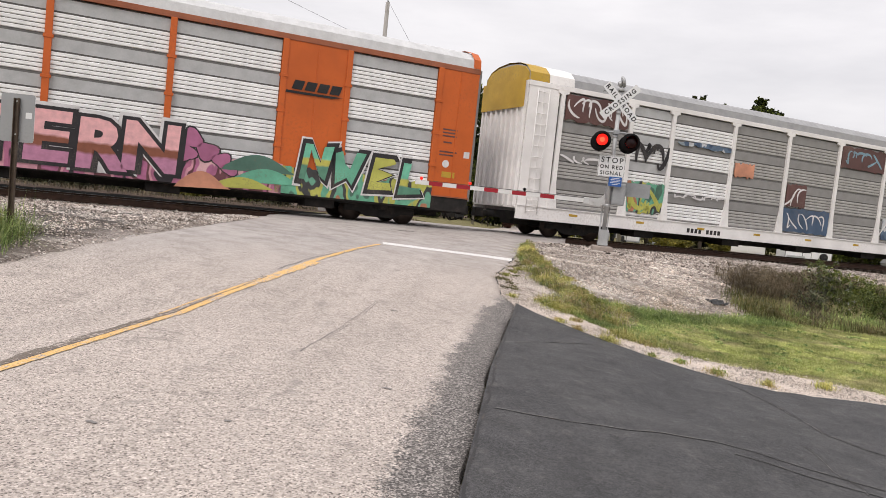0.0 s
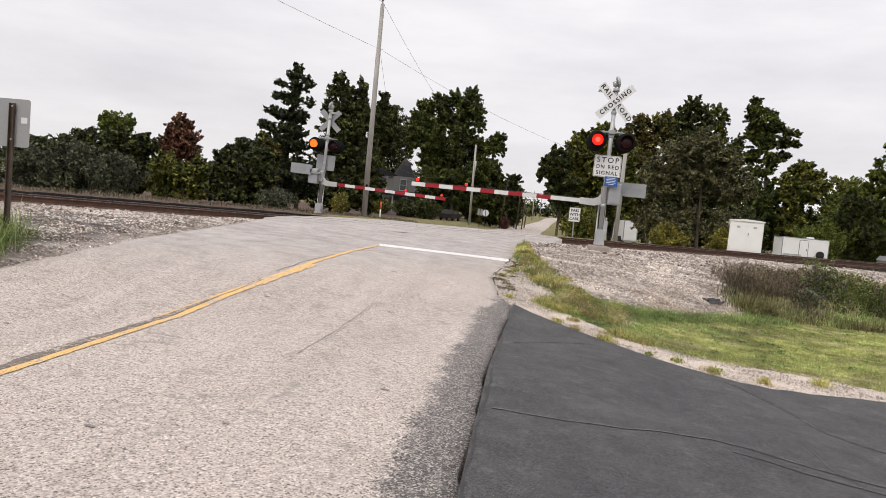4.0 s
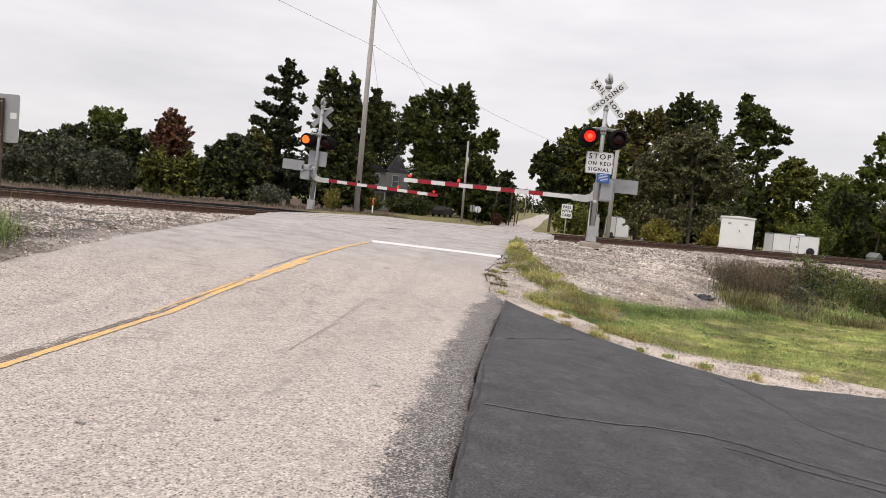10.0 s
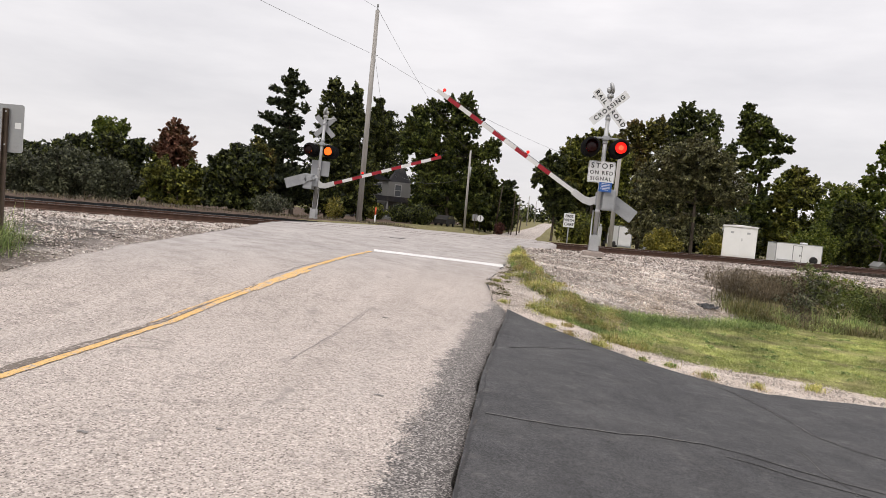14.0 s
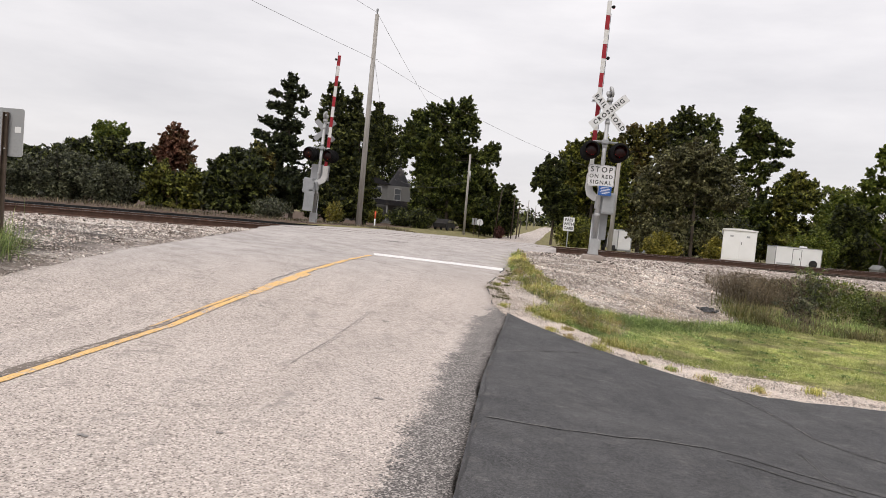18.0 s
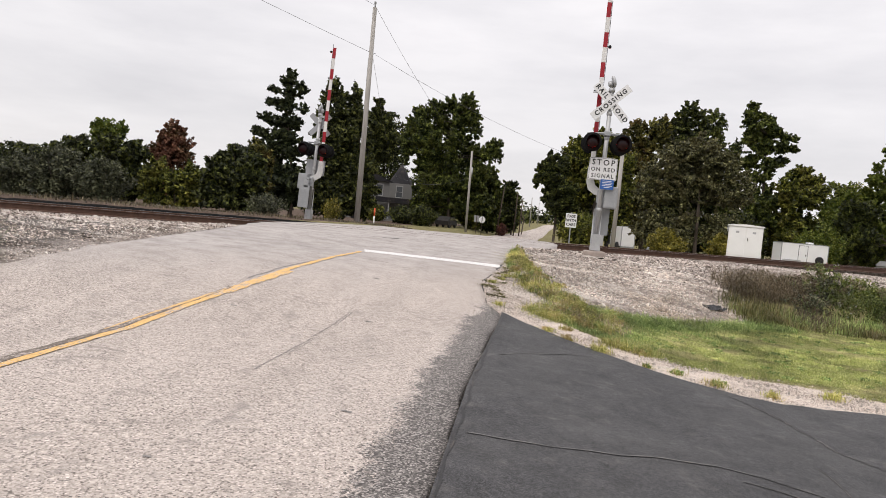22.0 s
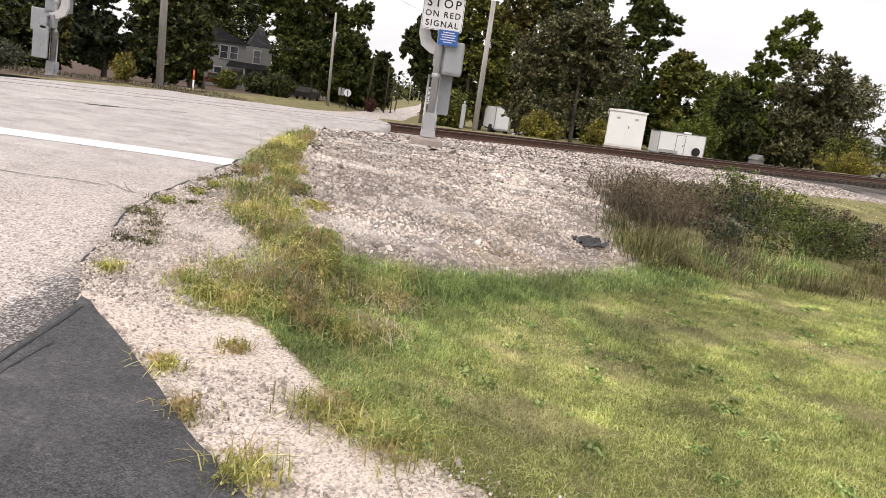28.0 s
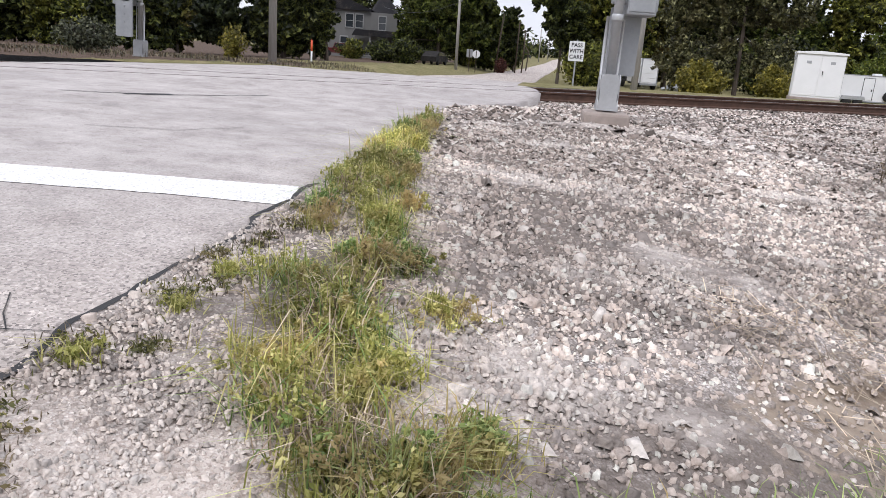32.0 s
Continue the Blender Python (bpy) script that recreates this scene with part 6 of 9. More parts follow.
def make_poles():
    rows = [
        ("tall", -8.85, 40.0, 11.6, 0.165, 0.11, 0.0), ("tall", 4.5, 37.0, 5.0, 0.115, 0.09, 0.4), ("thin", -6.3, 84.2, 9.2, 0.15, 0.11, -0.6),
        ("dark", -3.4, 100.0, 6.6, 0.10, 0.07, 5.0), ("dark", -1.15, 104.0, 6.0, 0.09, 0.065, 1.0), ("dark", -0.4, 108.0, 5.2, 0.09, 0.065, 1.0), ("thin", 2.2, 250.0, 10.0, 0.16, 0.12, 0.0), ("thin", 6.2, 330.0, 10.0, 0.16, 0.12, 0.0),
    ]
    for kind, x, y, h, r0, r1, lean in rows:
        p = thing("utility_pole", pose(x, y, gz(x, y), 0, lean, 0), ("dark wooden utility pole" if kind == "dark" else "weathered grey wooden utility pole") + (" at the crossing" if y < 60 else " along the far road"), "utility pole", "utility poles")
        bm = bmesh.new()
        rod(bm, (0, 0, -0.5), (0, 0, h), r0, r1, 14)
        part("shaft", bm, M_POSTBROWN if kind == "dark" else M_POLE, p)
        if kind == "tall" and h > 10:
            bm = bmesh.new()
            rod(bm, (0, 0, h), (0, 0, h + 0.22), 0.035, 0.03, 8)
            lathe(bm, [(0.03, h + 0.16), (0.07, h + 0.19), (0.05, h + 0.26), (0.07, h + 0.29), (0.02, h + 0.34)], 10)
            part("insulator", bm, M_GALV_DARK, p)
            bm = bmesh.new()
            box(bm, -0.06, 0.10, -0.05, 0.05, 9.0, 9.2, 0.01)
            rod(bm, (0.0, 0, 9.1), (0.24, 0, 9.18), 0.02, n=6)
            rod(bm, (-0.13, 0, 1.2), (-0.12, 0, 8.9), 0.018, n=6)
            part("bracket", bm, M_GALV_DARK, p)
        elif kind == "tall":
            bm = bmesh.new()
            box(bm, -0.62, -0.46, -0.06, 0.08, 0.0, 0.95, 0.02)
            rod(bm, (-0.54, 0.02, 0.95), (-0.54, 0.02, 1.08), 0.04, n=8)
            part("service_box", bm, M_GALV, p, "small grey service box at the pole")
        elif kind == "thin":
            bm = bmesh.new()
            rod(bm, (0.12, 0, h * 0.68), (0.12, 0, h * 0.80), 0.12, n=10)
            part("transformer", bm, M_GALV, p)
    wires = [
        ([(-8.6, 40.0, 9.5), (14.0, 70.0, 6.0)], 1.3, 0.008), ([(-8.75, 40.0, 9.45), (-16.0, 92.0, 5.0)], 0.9, 0.008),
        ([(-8.85, 40.0, 12.1), (-26.0, -30.0, 13.0)], 0.8, 0.008), ([(-8.85, 40.0, 9.6), (-26.0, -30.0, 10.6)], 0.8, 0.008), ([(-8.85, 40.0, 12.1), (-6.3, 84.2, 8.2)], 0.8, 0.009),
        ([(-6.3, 84.2, 5.6), (-16.0, 96.0, 5.2)], 0.8, 0.014),
    ]
    for (a, b), sag, r in wires:
        bm = bmesh.new()
        tube(bm, catenary(a, b, sag), r, 5)
        tagged(part("overhead_wire", bm, M_WIRE), "thin dark overhead wire", "wire", "overhead wires")


def make_cabinet():
    x, y = 12.75, 44.4
    c = thing("instrument_cabinet", pose(x, y, gz(x, y) + 0.05, 0, 0, -14), "tall white metal instrument cabinet with double doors beside the track", "cabinet")
    bm = bmesh.new()
    box(bm, -0.95, 0.95, -0.7, 0.7, -0.3, 0.12, 0.02)
    part("plinth", bm, M_CONCRETE, c)
    bm = bmesh.new()
    box(bm, -0.9, 0.9, -0.65, 0.65, 0.12, 1.84, 0.015)
    part("body", bm, M_CABINET, c)
    bm = bmesh.new()
    plate(bm, [(-0.95, 1.84), (0.95, 1.84), (0.95, 1.91), (0.0, 1.97), (-0.95, 1.91)], -0.72, 0.72)
    part("roof", bm, M_CABINET, c)
    for sx in (-1, 1):
        bm = bmesh.new()
        box(bm, -0.42, 0.42, -0.672, -0.652, 0.2, 1.78, 0.008)
        door = part("door", bm, M_CABINET, c)
        door.matrix_basis = pose(sx * 0.44, 0, 0)
        bm = bmesh.new()
        box(bm, -0.09, 0.09, -0.680, -0.673, 1.46, 1.57, 0.004)
        part("vent", bm, M_GALV, door)
        if sx > 0:
            bm = bmesh.new()
            rod(bm, (-0.33, -0.672, 1.15), (-0.33, -0.72, 1.15), 0.018, n=8)
            box(bm, -0.345, -0.315, -0.735, -0.715, 1.04, 1.20, 0.005)
            part("door_handle", bm, M_TRIM, door, "dark door handle")
    bm = bmesh.new()
    box(bm, -1.0, -0.9, -0.5, -0.35, 1.6, 1.75, 0.01)
    rod(bm, (-0.97, -0.5, 1.5), (-0.97, -0.5, 1.86), 0.02, n=6)
    part("junction_box", bm, M_GALV, c)


def wheel_parts(parent, x, y, z, r, w, name="wheel"):
    bm = bmesh.new()
    lathe(bm, [(r * 0.58, -w / 2), (r * 0.92, -w / 2), (r, -w * 0.3), (r, w * 0.3), (r * 0.92, w / 2), (r * 0.58, w / 2)], 20, axis="Y")
    t = part(name, bm, M_TYRE, parent)
    t.matrix_basis = pose(x, y, z)
    bm = bmesh.new()
    lathe(bm, [(0.05, -w * 0.42), (r * 0.5, -w * 0.40), (r * 0.59, -w * 0.48), (r * 0.59, w * 0.48), (0.05, w * 0.3)], 16, axis="Y")
    part("rim", bm, M_GALV, t)


def make_trailer():
    x, y = 24.0, 67.2
    t = thing("cargo_trailer", pose(x, y, gz(x, y) - 0.10, 0, 0, 4), "white enclosed cargo trailer with a side door and spare wheel", "trailer")
    bm = bmesh.new()
    plate(bm, [(-1.96, 0.42), (1.96, 0.42), (1.96, 2.0), (1.89, 2.08), (-1.89, 2.08), (-1.96, 2.0)], -0.95, 0.95)
    part("body", bm, M_TRAILER, t)
    bm = bmesh.new()
    box(bm, -2.01, 2.01, -0.98, 0.98, 0.32, 0.42, 0.02)
    part("frame", bm, M_GALV_DARK, t)
    bm = bmesh.new()
    box(bm, -1.99, 1.99, -0.975, 0.975, 2.07, 2.12, 0.015)
    part("roof_rim", bm, M_GALV_DARK, t)
    for px in (-1.96, 1.96):
        bm = bmesh.new()
        box(bm, px - 0.03, px + 0.03, -0.98, -0.92, 0.42, 2.06, 0.01)
        part("corner_trim", bm, M_GALV_DARK, t)
    bm = bmesh.new()
    box(bm, -0.50, 0.22, -0.975, -0.952, 0.48, 1.92, 0.01)
    d = part("door", bm, M_TRAILER, t, "white side door with dark seal")
    for x0, x1, z0, z1 in ((-0.53, -0.50, 0.46, 1.94), (0.22, 0.25, 0.46, 1.94), (-0.50, 0.22, 1.92, 1.95)):
        bm = bmesh.new()
        box(bm, x0, x1, -0.985, -0.951, z0, z1, 0.004)
        part("door_seal", bm, M_TRIM, d)
    bm = bmesh.new()
    box(bm, 0.06, 0.14, -1.0, -0.976, 1.05, 1.2, 0.004)
    part("latch", bm, M_TRIM, d)
    bm = bmesh.new()
    box(bm, 0.5, 1.0, -0.25, 0.25, 2.10, 2.26, 0.05)
    part("roof_vent", bm, M_TRAILER, t)
    for wx in (-1.45, -0.70):
        wheel_parts(t, wx, -0.98, 0.33, 0.33, 0.2)
        wheel_parts(t, wx, 0.98, 0.33, 0.33, 0.2)
        bm = bmesh.new()
        plate(bm, [(wx - 0.45, 0.45), (wx + 0.45, 0.45), (wx + 0.36, 0.70), (wx - 0.36, 0.70)], -1.10, -0.955)
        part("mudguard", bm, M_GALV, t)
    sp = thing("spare_wheel")
    sp.parent = t
    sp.matrix_basis = pose(1.25, -1.06, 0.78)
    wheel_parts(sp, 0, 0, 0, 0.34, 0.2, "tyre")
    bm = bmesh.new()
    box(bm, 1.9, 2.0, -0.962, -0.951, 0.62, 0.70)
    part("marker_light", bm, M_MARKER, t)
    bm = bmesh.new()
    tube(bm, [(1.96, -0.6, 0.37), (3.4, 0, 0.40), (1.96, 0.6, 0.37)], 0.05, 8)
    rod(bm, (3.3, 0, 0.1), (3.3, 0, 0.75), 0.04, n=8)
    part("drawbar", bm, M_TRIM, t)


def make_truck():
    x, y = 10.0, 71.4
    t = thing("box_truck", pose(x, y, gz(x, y) - 0.05, 0, 0, 8), "white box truck seen from behind under the trees", "truck")
    bm = bmesh.new()
    box(bm, -0.64, 0.64, 0.0, 4.0, 0.50, 2.35, 0.03)
    part("box_body", bm, M_TRAILER, t)
    bm = bmesh.new()
    for k in range(5):
        box(bm, -0.58, 0.58, -0.02, -0.002, 0.58 + k * 0.34, 0.90 + k * 0.34, 0.01)
    part("roller_door", bm, M_TRAILER, t)
    bm = bmesh.new()
    box(bm, -0.66, 0.66, -0.12, 0.0, 0.36, 0.50, 0.02)
    for px in (-0.64, 0.64):
        box(bm, px - 0.04, px + 0.04, -0.03, 0.03, 0.50, 2.38, 0.01)
    box(bm, -0.67, 0.67, -0.03, 0.03, 2.32, 2.40, 0.01)
    part("rear_frame", bm, M_GALV_DARK, t)
    bm = bmesh.new()
    box(bm, -0.4, 0.4, 0.2, 4.5, 0.35, 0.5)
    box(bm, -0.62, 0.62, 4.1, 5.8, 0.45, 1.9, 0.15)
    part("cab", bm, M_TRIM, t)
    for wy in (1.0, 5.0):
        for wx in (-0.7, 0.7):
            w = thing("wheel")
            w.parent = t
            w.matrix_basis = pose(wx, wy, 0.42, 0, 0, 90)
            wheel_parts(w, 0, 0, 0, 0.42, 0.25, "tyre")
    # a tarpaulined heap and a small white hut among the far bushes
    for name, x, y, w, h, lab, cat in (("rubble_heap", 12.0, 69.5, 1.1, 0.75, "grey heap of scrap beside the truck", "heap"), ("dog_hut", 33.5, 72.5, 0.42, 0.6, "small white hut among bushes", "hut")):
        o = thing(name, pose(x, y, gz(x, y), 0, 0, 20), lab, cat)
        bm = bmesh.new()
        if cat == "heap":
            rnd = random.Random(3)
            for k in range(16):
                cx, cy = rnd.uniform(-w, w), rnd.uniform(-0.5, 0.5)
                s = 0.35 * (1 - abs(cx) / w * 0.6)
                box(bm, -s, s, -s, s, -s * 0.5, s * 0.8, 0.03, 0, pose(cx, cy, 0.25 * rnd.random() + s * 0.4, rnd.uniform(-40, 40), rnd.uniform(-40, 40), rnd.uniform(0, 90)))
            part("scrap", bm, M_GALV_DARK, o)
        else:
            box(bm, -w, w, -0.5, 0.5, -0.2, h)
            part("wall", bm, M_HOUSETRIM, o)
            bm = bmesh.new()
            plate(bm, [(-w * 1.15, h), (w * 1.15, h), (0, h + 0.45)], -0.6, 0.6)
            part("roof", bm, M_GALV, o)


def window(parent, x, z, w, h, y):
    bm = bmesh.new()
    for a, b, c, d in ((-w / 2 - 0.1, -w / 2, -h / 2 - 0.1, h / 2 + 0.14), (w / 2, w / 2 + 0.1, -h / 2 - 0.1, h / 2 + 0.14), (-w / 2, w / 2, h / 2, h / 2 + 0.14), (-w / 2, w / 2, -h / 2 - 0.1, -h / 2), (-w / 2, w / 2, -0.03, 0.03)):
        box(bm, a, b, y - 0.08, y, c, d)
    fr = part("window", bm, M_HOUSETRIM, parent, "white-framed sash window")
    fr.matrix_basis = pose(x, 0, z)
    bm = bmesh.new()
    box(bm, -w / 2, w / 2, y - 0.03, y - 0.01, -h / 2, h / 2)
    part("pane", bm, M_GLASS, fr)


def make_house():
    x, y = -20.4, 104.0
    h = thing("house", pose(x, y, gz(x, y), 0, 0, 12), "grey two-storey house with a dark turret roof behind trees", "house")
    for k in range(2):
        bm = bmesh.new()
        if k == 0:
            box(bm, -6.5, 1.2, 0, 7, -0.3, 5.6)
        else:
            box(bm, 1.2, 4.4, -0.8, 6, -0.3, 5.4)
        part("wall", bm, M_SIDING, h, "grey lapped siding")
    bm = bmesh.new()
    vs = [bm.verts.new(v) for v in ((-6.9, -0.4, 5.55), (1.6, -0.4, 5.55), (1.6, 7.4, 5.55), (-6.9, 7.4, 5.55), (-2.6, -0.4, 7.2), (-2.6, 7.4, 7.2))]
    for f in ((0, 1, 4), (1, 2, 5, 4), (2, 3, 5), (3, 0, 4, 5), (0, 3, 2, 1)):
        bm.faces.new([vs[i] for i in f])
    bmesh.ops.recalc_face_normals(bm, faces=bm.faces)
    part("roof", bm, M_SHINGLE, h)
    bm = bmesh.new()
    n = 8
    lathe(bm, [(1.95, 5.2), (1.8, 5.45), (0.95, 6.8), (0.08, 8.3)], n, m=pose(2.8, 2.0, 0))
    part("turret_roof", bm, M_SHINGLE, h, "steep dark shingled turret roof")
    bm = bmesh.new()
    plate(bm, [(-1.0, 2.6), (5.6, 2.6), (5.2, 3.3), (-0.6, 3.3)], -3.2, -0.6)
    part("porch_roof", bm, M_SHINGLE, h)
    for px in (-0.7, 1.2, 3.2, 5.2):
        bm = bmesh.new()
        box(bm, px - 0.08, px + 0.08, -3.05, -2.9, -0.2, 2.6)
        part("porch_post", bm, M_HOUSETRIM, h)
    bm = bmesh.new()
    box(bm, -1.0, 5.6, -3.2, -0.8, -0.3, 0.35)
    part("porch_floor", bm, M_SIDING, h)
    for wx, wz in ((-1.4, 4.3), (-0.2, 4.3), (-4.4, 4.3), (-4.4, 1.6), (-2.0, 1.6)):
        window(h, wx, wz, 0.85, 1.5, -0.02)
    for wx, wz in ((2.6, 4.2), (2.6, 1.5)):
        window(h, wx, wz, 0.8, 1.5, -0.82)
    bm = bmesh.new()
    box(bm, -5.0, -4.4, 3.0, 3.6, 6.0, 9.0, 0.03)
    part("chimney", bm, M_CONCRETE, h)
    # parked car in front
    x, y = -21.2, 98.0
    c = thing("parked_car", pose(x, y, gz(x, y), 0, 0, 14), "dark maroon pickup truck parked in the yard", "car")
    bm = bmesh.new()
    plate(bm, [(-2.4, 0.45), (2.4, 0.45), (2.45, 0.8), (1.5, 0.98), (0.75, 1.02), (0.35, 1.55), (-0.75, 1.58), (-0.95, 1.02), (-2.4, 1.0)], -0.85, 0.85)
    part("body", bm, M_REDCAR, c)
    bm = bmesh.new()
    plate(bm, [(0.62, 1.05), (0.30, 1.48), (-0.70, 1.50), (-0.82, 1.05)], -0.865, 0.865)
    part("side_glass", bm, M_GLASS, c)
    for wx in (-1.5, 1.5):
        for wy in (-0.8, 0.8):
            wheel_parts(c, wx, wy, 0.36, 0.36, 0.22)
    # dark car further right, nose to the road
    x, y = -9.3, 91.0
    c = thing("parked_car", pose(x, y, gz(x, y), 0, 0, 80), "dark car parked under the maple", "car")
    bm = bmesh.new()
    plate(bm, [(-2.1, 0.35), (2.1, 0.35), (2.15, 0.75), (1.2, 0.9), (0.6, 1.35), (-1.1, 1.38), (-1.9, 0.95), (-2.15, 0.85)], -0.82, 0.82)
    part("body", bm, M_UNDER, c)
    bm = bmesh.new()
    plate(bm, [(1.05, 0.92), (0.55, 1.28), (-1.0, 1.30), (-1.55, 0.95)], -0.83, 0.83)
    part("side_glass", bm, M_GLASS, c)
    for wx in (-1.3, 1.35):
        for wy in (-0.75, 0.75):
            wheel_parts(c, wx, wy, 0.33, 0.33, 0.2)


def make_shed():
    x, y = 71.0, 97.0
    s = thing("storage_building", pose(x, y, gz(x, y) - 0.2, 0, 0, -35), "long pale metal storage building with wide doors", "building")
    bm = bmesh.new()
    box(bm, -12, 16, 0, 12, -0.3, 4.0)
    part("wall", bm, M_CABINET, s)
    bm = bmesh.new()
    plate(bm, [(-0.4, 3.95), (12.4, 3.95), (6.0, 5.9)], -12.4, 16.4)
    bmesh.ops.transform(bm, matrix=Matrix.Rotation(radians(90), 4, "Z"), verts=bm.verts)
    bmesh.ops.transform(bm, matrix=pose(4, 0, 0), verts=bm.verts)
    roof = part("roof", bm, M_GALV, s)
    for k in range(6):
        bm = bmesh.new()
        box(bm, -10.5 + k * 4.4, -7.3 + k * 4.4, -0.06, -0.005, 0.0, 2.9, 0.02)
        part("door", bm, M_SIGNBACK if k % 2 else M_HOUSETRIM, s)
        bm = bmesh.new()
        box(bm, -10.7 + k * 4.4, -7.1 + k * 4.4, -0.04, -0.001, 2.9, 3.1, 0.01)
        part("door_header", bm, M_TRIM, s)
    # pale roof glimpsed through the hedge to the left of the crossing
    x, y = -47.0, 62.0
    s = thing("low_shed", pose(x, y, gz(x, y), 0, 0, 20), "low pale shed half hidden by bushes", "shed")
    bm = bmesh.new()
    box(bm, -3, 3, -1.5, 1.5, -0.2, 1.9)
    part("wall", bm, M_CABINET, s)
    bm = bmesh.new()
    plate(bm, [(-3.3, 1.9), (3.3, 1.9), (3.1, 2.3), (-3.1, 2.3)], -1.8, 1.8)
    part("roof", bm, M_GALV, s)


make_roadside_signs()
make_poles()
make_cabinet()
make_trailer()
make_truck()
make_house()
make_shed()


# ---- plants ----
def leaf_cloud(centres, radii, count, size, rng, flat=1.0, spread=1.0):
    """Many small folded leaves on and in a set of clumps. Returns vertices and triangles."""
    centres, radii = np.asarray(centres, float), np.asarray(radii, float)
    w = radii[:, 0] * radii[:, 2]
    pick = rng.choice(len(centres), count, p=w / w.sum())
    d = rng.normal(size=(count, 3))
    d /= np.linalg.norm(d, axis=1)[:, None]
    r = rng.random(count) ** 0.45 * spread
    at = centres[pick] + d * radii[pick] * r[:, None]
    n = d * 0.8 + rng.normal(size=(count, 3)) * 0.7 + (0, 0, 0.35 * flat)
    n /= np.linalg.norm(n, axis=1)[:, None]
    a = np.cross(n, rng.normal(size=(count, 3)))
    a /= np.linalg.norm(a, axis=1)[:, None] + 1e-9
    b = np.cross(n, a)
    s = size * rng.uniform(0.6, 1.35, count)[:, None]
    v = np.stack([at - a * s, at + b * s * 0.5 - n * s * 0.1, at + a * s, at - b * s * 0.5 - n * s * 0.1], 1).reshape(-1, 3)
    k = np.arange(count)[:, None] * 4
    f = np.concatenate([k + [0, 1, 2], k + [0, 2, 3]], 1).reshape(-1, 3)
    return v, f


def cloud_mesh(name, v, f, material):
    me = bpy.data.meshes.new(name)
    me.vertices.add(len(v))
    me.vertices.foreach_set("co", np.asarray(v, np.float32).ravel())
    k = f.shape[1]
    me.loops.add(f.size)
    me.loops.foreach_set("vertex_index", f.astype(np.int32).ravel())
    me.polygons.add(len(f))
    me.polygons.foreach_set("loop_start", np.arange(0, f.size, k, dtype=np.int32))
    for m in material if isinstance(material, list) else [material]:
        me.materials.append(m)
    me.update(calc_edges=True)
    return me


def trunk_and_limbs(bm, h, r, rng, limbs=7, lean=0.0, low=0.3, reach=0.3):
    p = Vector((0, 0, -0.4))
    pts = [p]
    n = 6
    for i in range(1, n + 1):
        pts.append(Vector((lean * h * (i / n) ** 1.5 + 0.02 * h * rng.normal(), 0.02 * h * rng.normal(), h * 0.82 * i / n)))
    for i in range(n):
        rod(bm, pts[i], pts[i + 1], r * (1 - 0.85 * i / n), r * (1 - 0.85 * (i + 1) / n), 8, caps=False)
    for k in range(limbs):
        t = low + (0.95 - low) * k / max(1, limbs - 1)
        i = min(n - 1, int(t * n))
        base = pts[i].lerp(pts[i + 1], t * n - i)
        a = k * 2.4 + rng.normal() * 0.4
        ln = h * reach * (1.1 - 0.6 * t) * rng.uniform(0.8, 1.2)
        tip = base + Vector((math.cos(a) * ln, math.sin(a) * ln, ln * rng.uniform(0.35, 0.8)))
        mid = base.lerp(tip, 0.5) + Vector((0, 0, -0.06 * ln))
        rod(bm, base, mid, r * 0.42 * (1 - 0.6 * t), r * 0.26 * (1 - 0.6 * t), 6, caps=False)
        rod(bm, mid, tip, r * 0.26 * (1 - 0.6 * t), r * 0.06, 5, caps=False)


def spray_cloud(base, tip, thick, count, size, rng):
    """Folded leaves strewn along many leafy twigs, thinning towards the tips."""
    base, tip, thick = np.asarray(base, float), np.asarray(tip, float), np.asarray(thick, float)
    ln = np.linalg.norm(tip - base, axis=1)
    w = (ln + thick) * thick
    pick = rng.choice(len(base), count, p=w / w.sum())
    t = rng.random(count) ** 0.8
    off = rng.normal(size=(count, 3)) * (thick[pick] * (1 - 0.72 * t) * 0.62)[:, None]
    off[:, 2] *= 0.75
    at = base[pick] + (tip - base)[pick] * t[:, None] + off
    n = rng.normal(size=(count, 3)) * 0.75 + off / (np.linalg.norm(off, axis=1)[:, None] + 1e-9) * 0.6 + (0, 0, 0.45)
    n /= np.linalg.norm(n, axis=1)[:, None]
    a = np.cross(n, rng.normal(size=(count, 3)))
    a /= np.linalg.norm(a, axis=1)[:, None] + 1e-9
    b = np.cross(n, a)
    s = size * rng.uniform(0.6, 1.4, count)[:, None]
    v = np.stack([at - a * s * 0.8 - b * s * 0.45, at + a * s - n * s * 0.1, at - a * s * 0.4 + b * s * 0.7], 1).reshape(-1, 3)
    f = np.arange(count * 3).reshape(-1, 3)
    return v, f


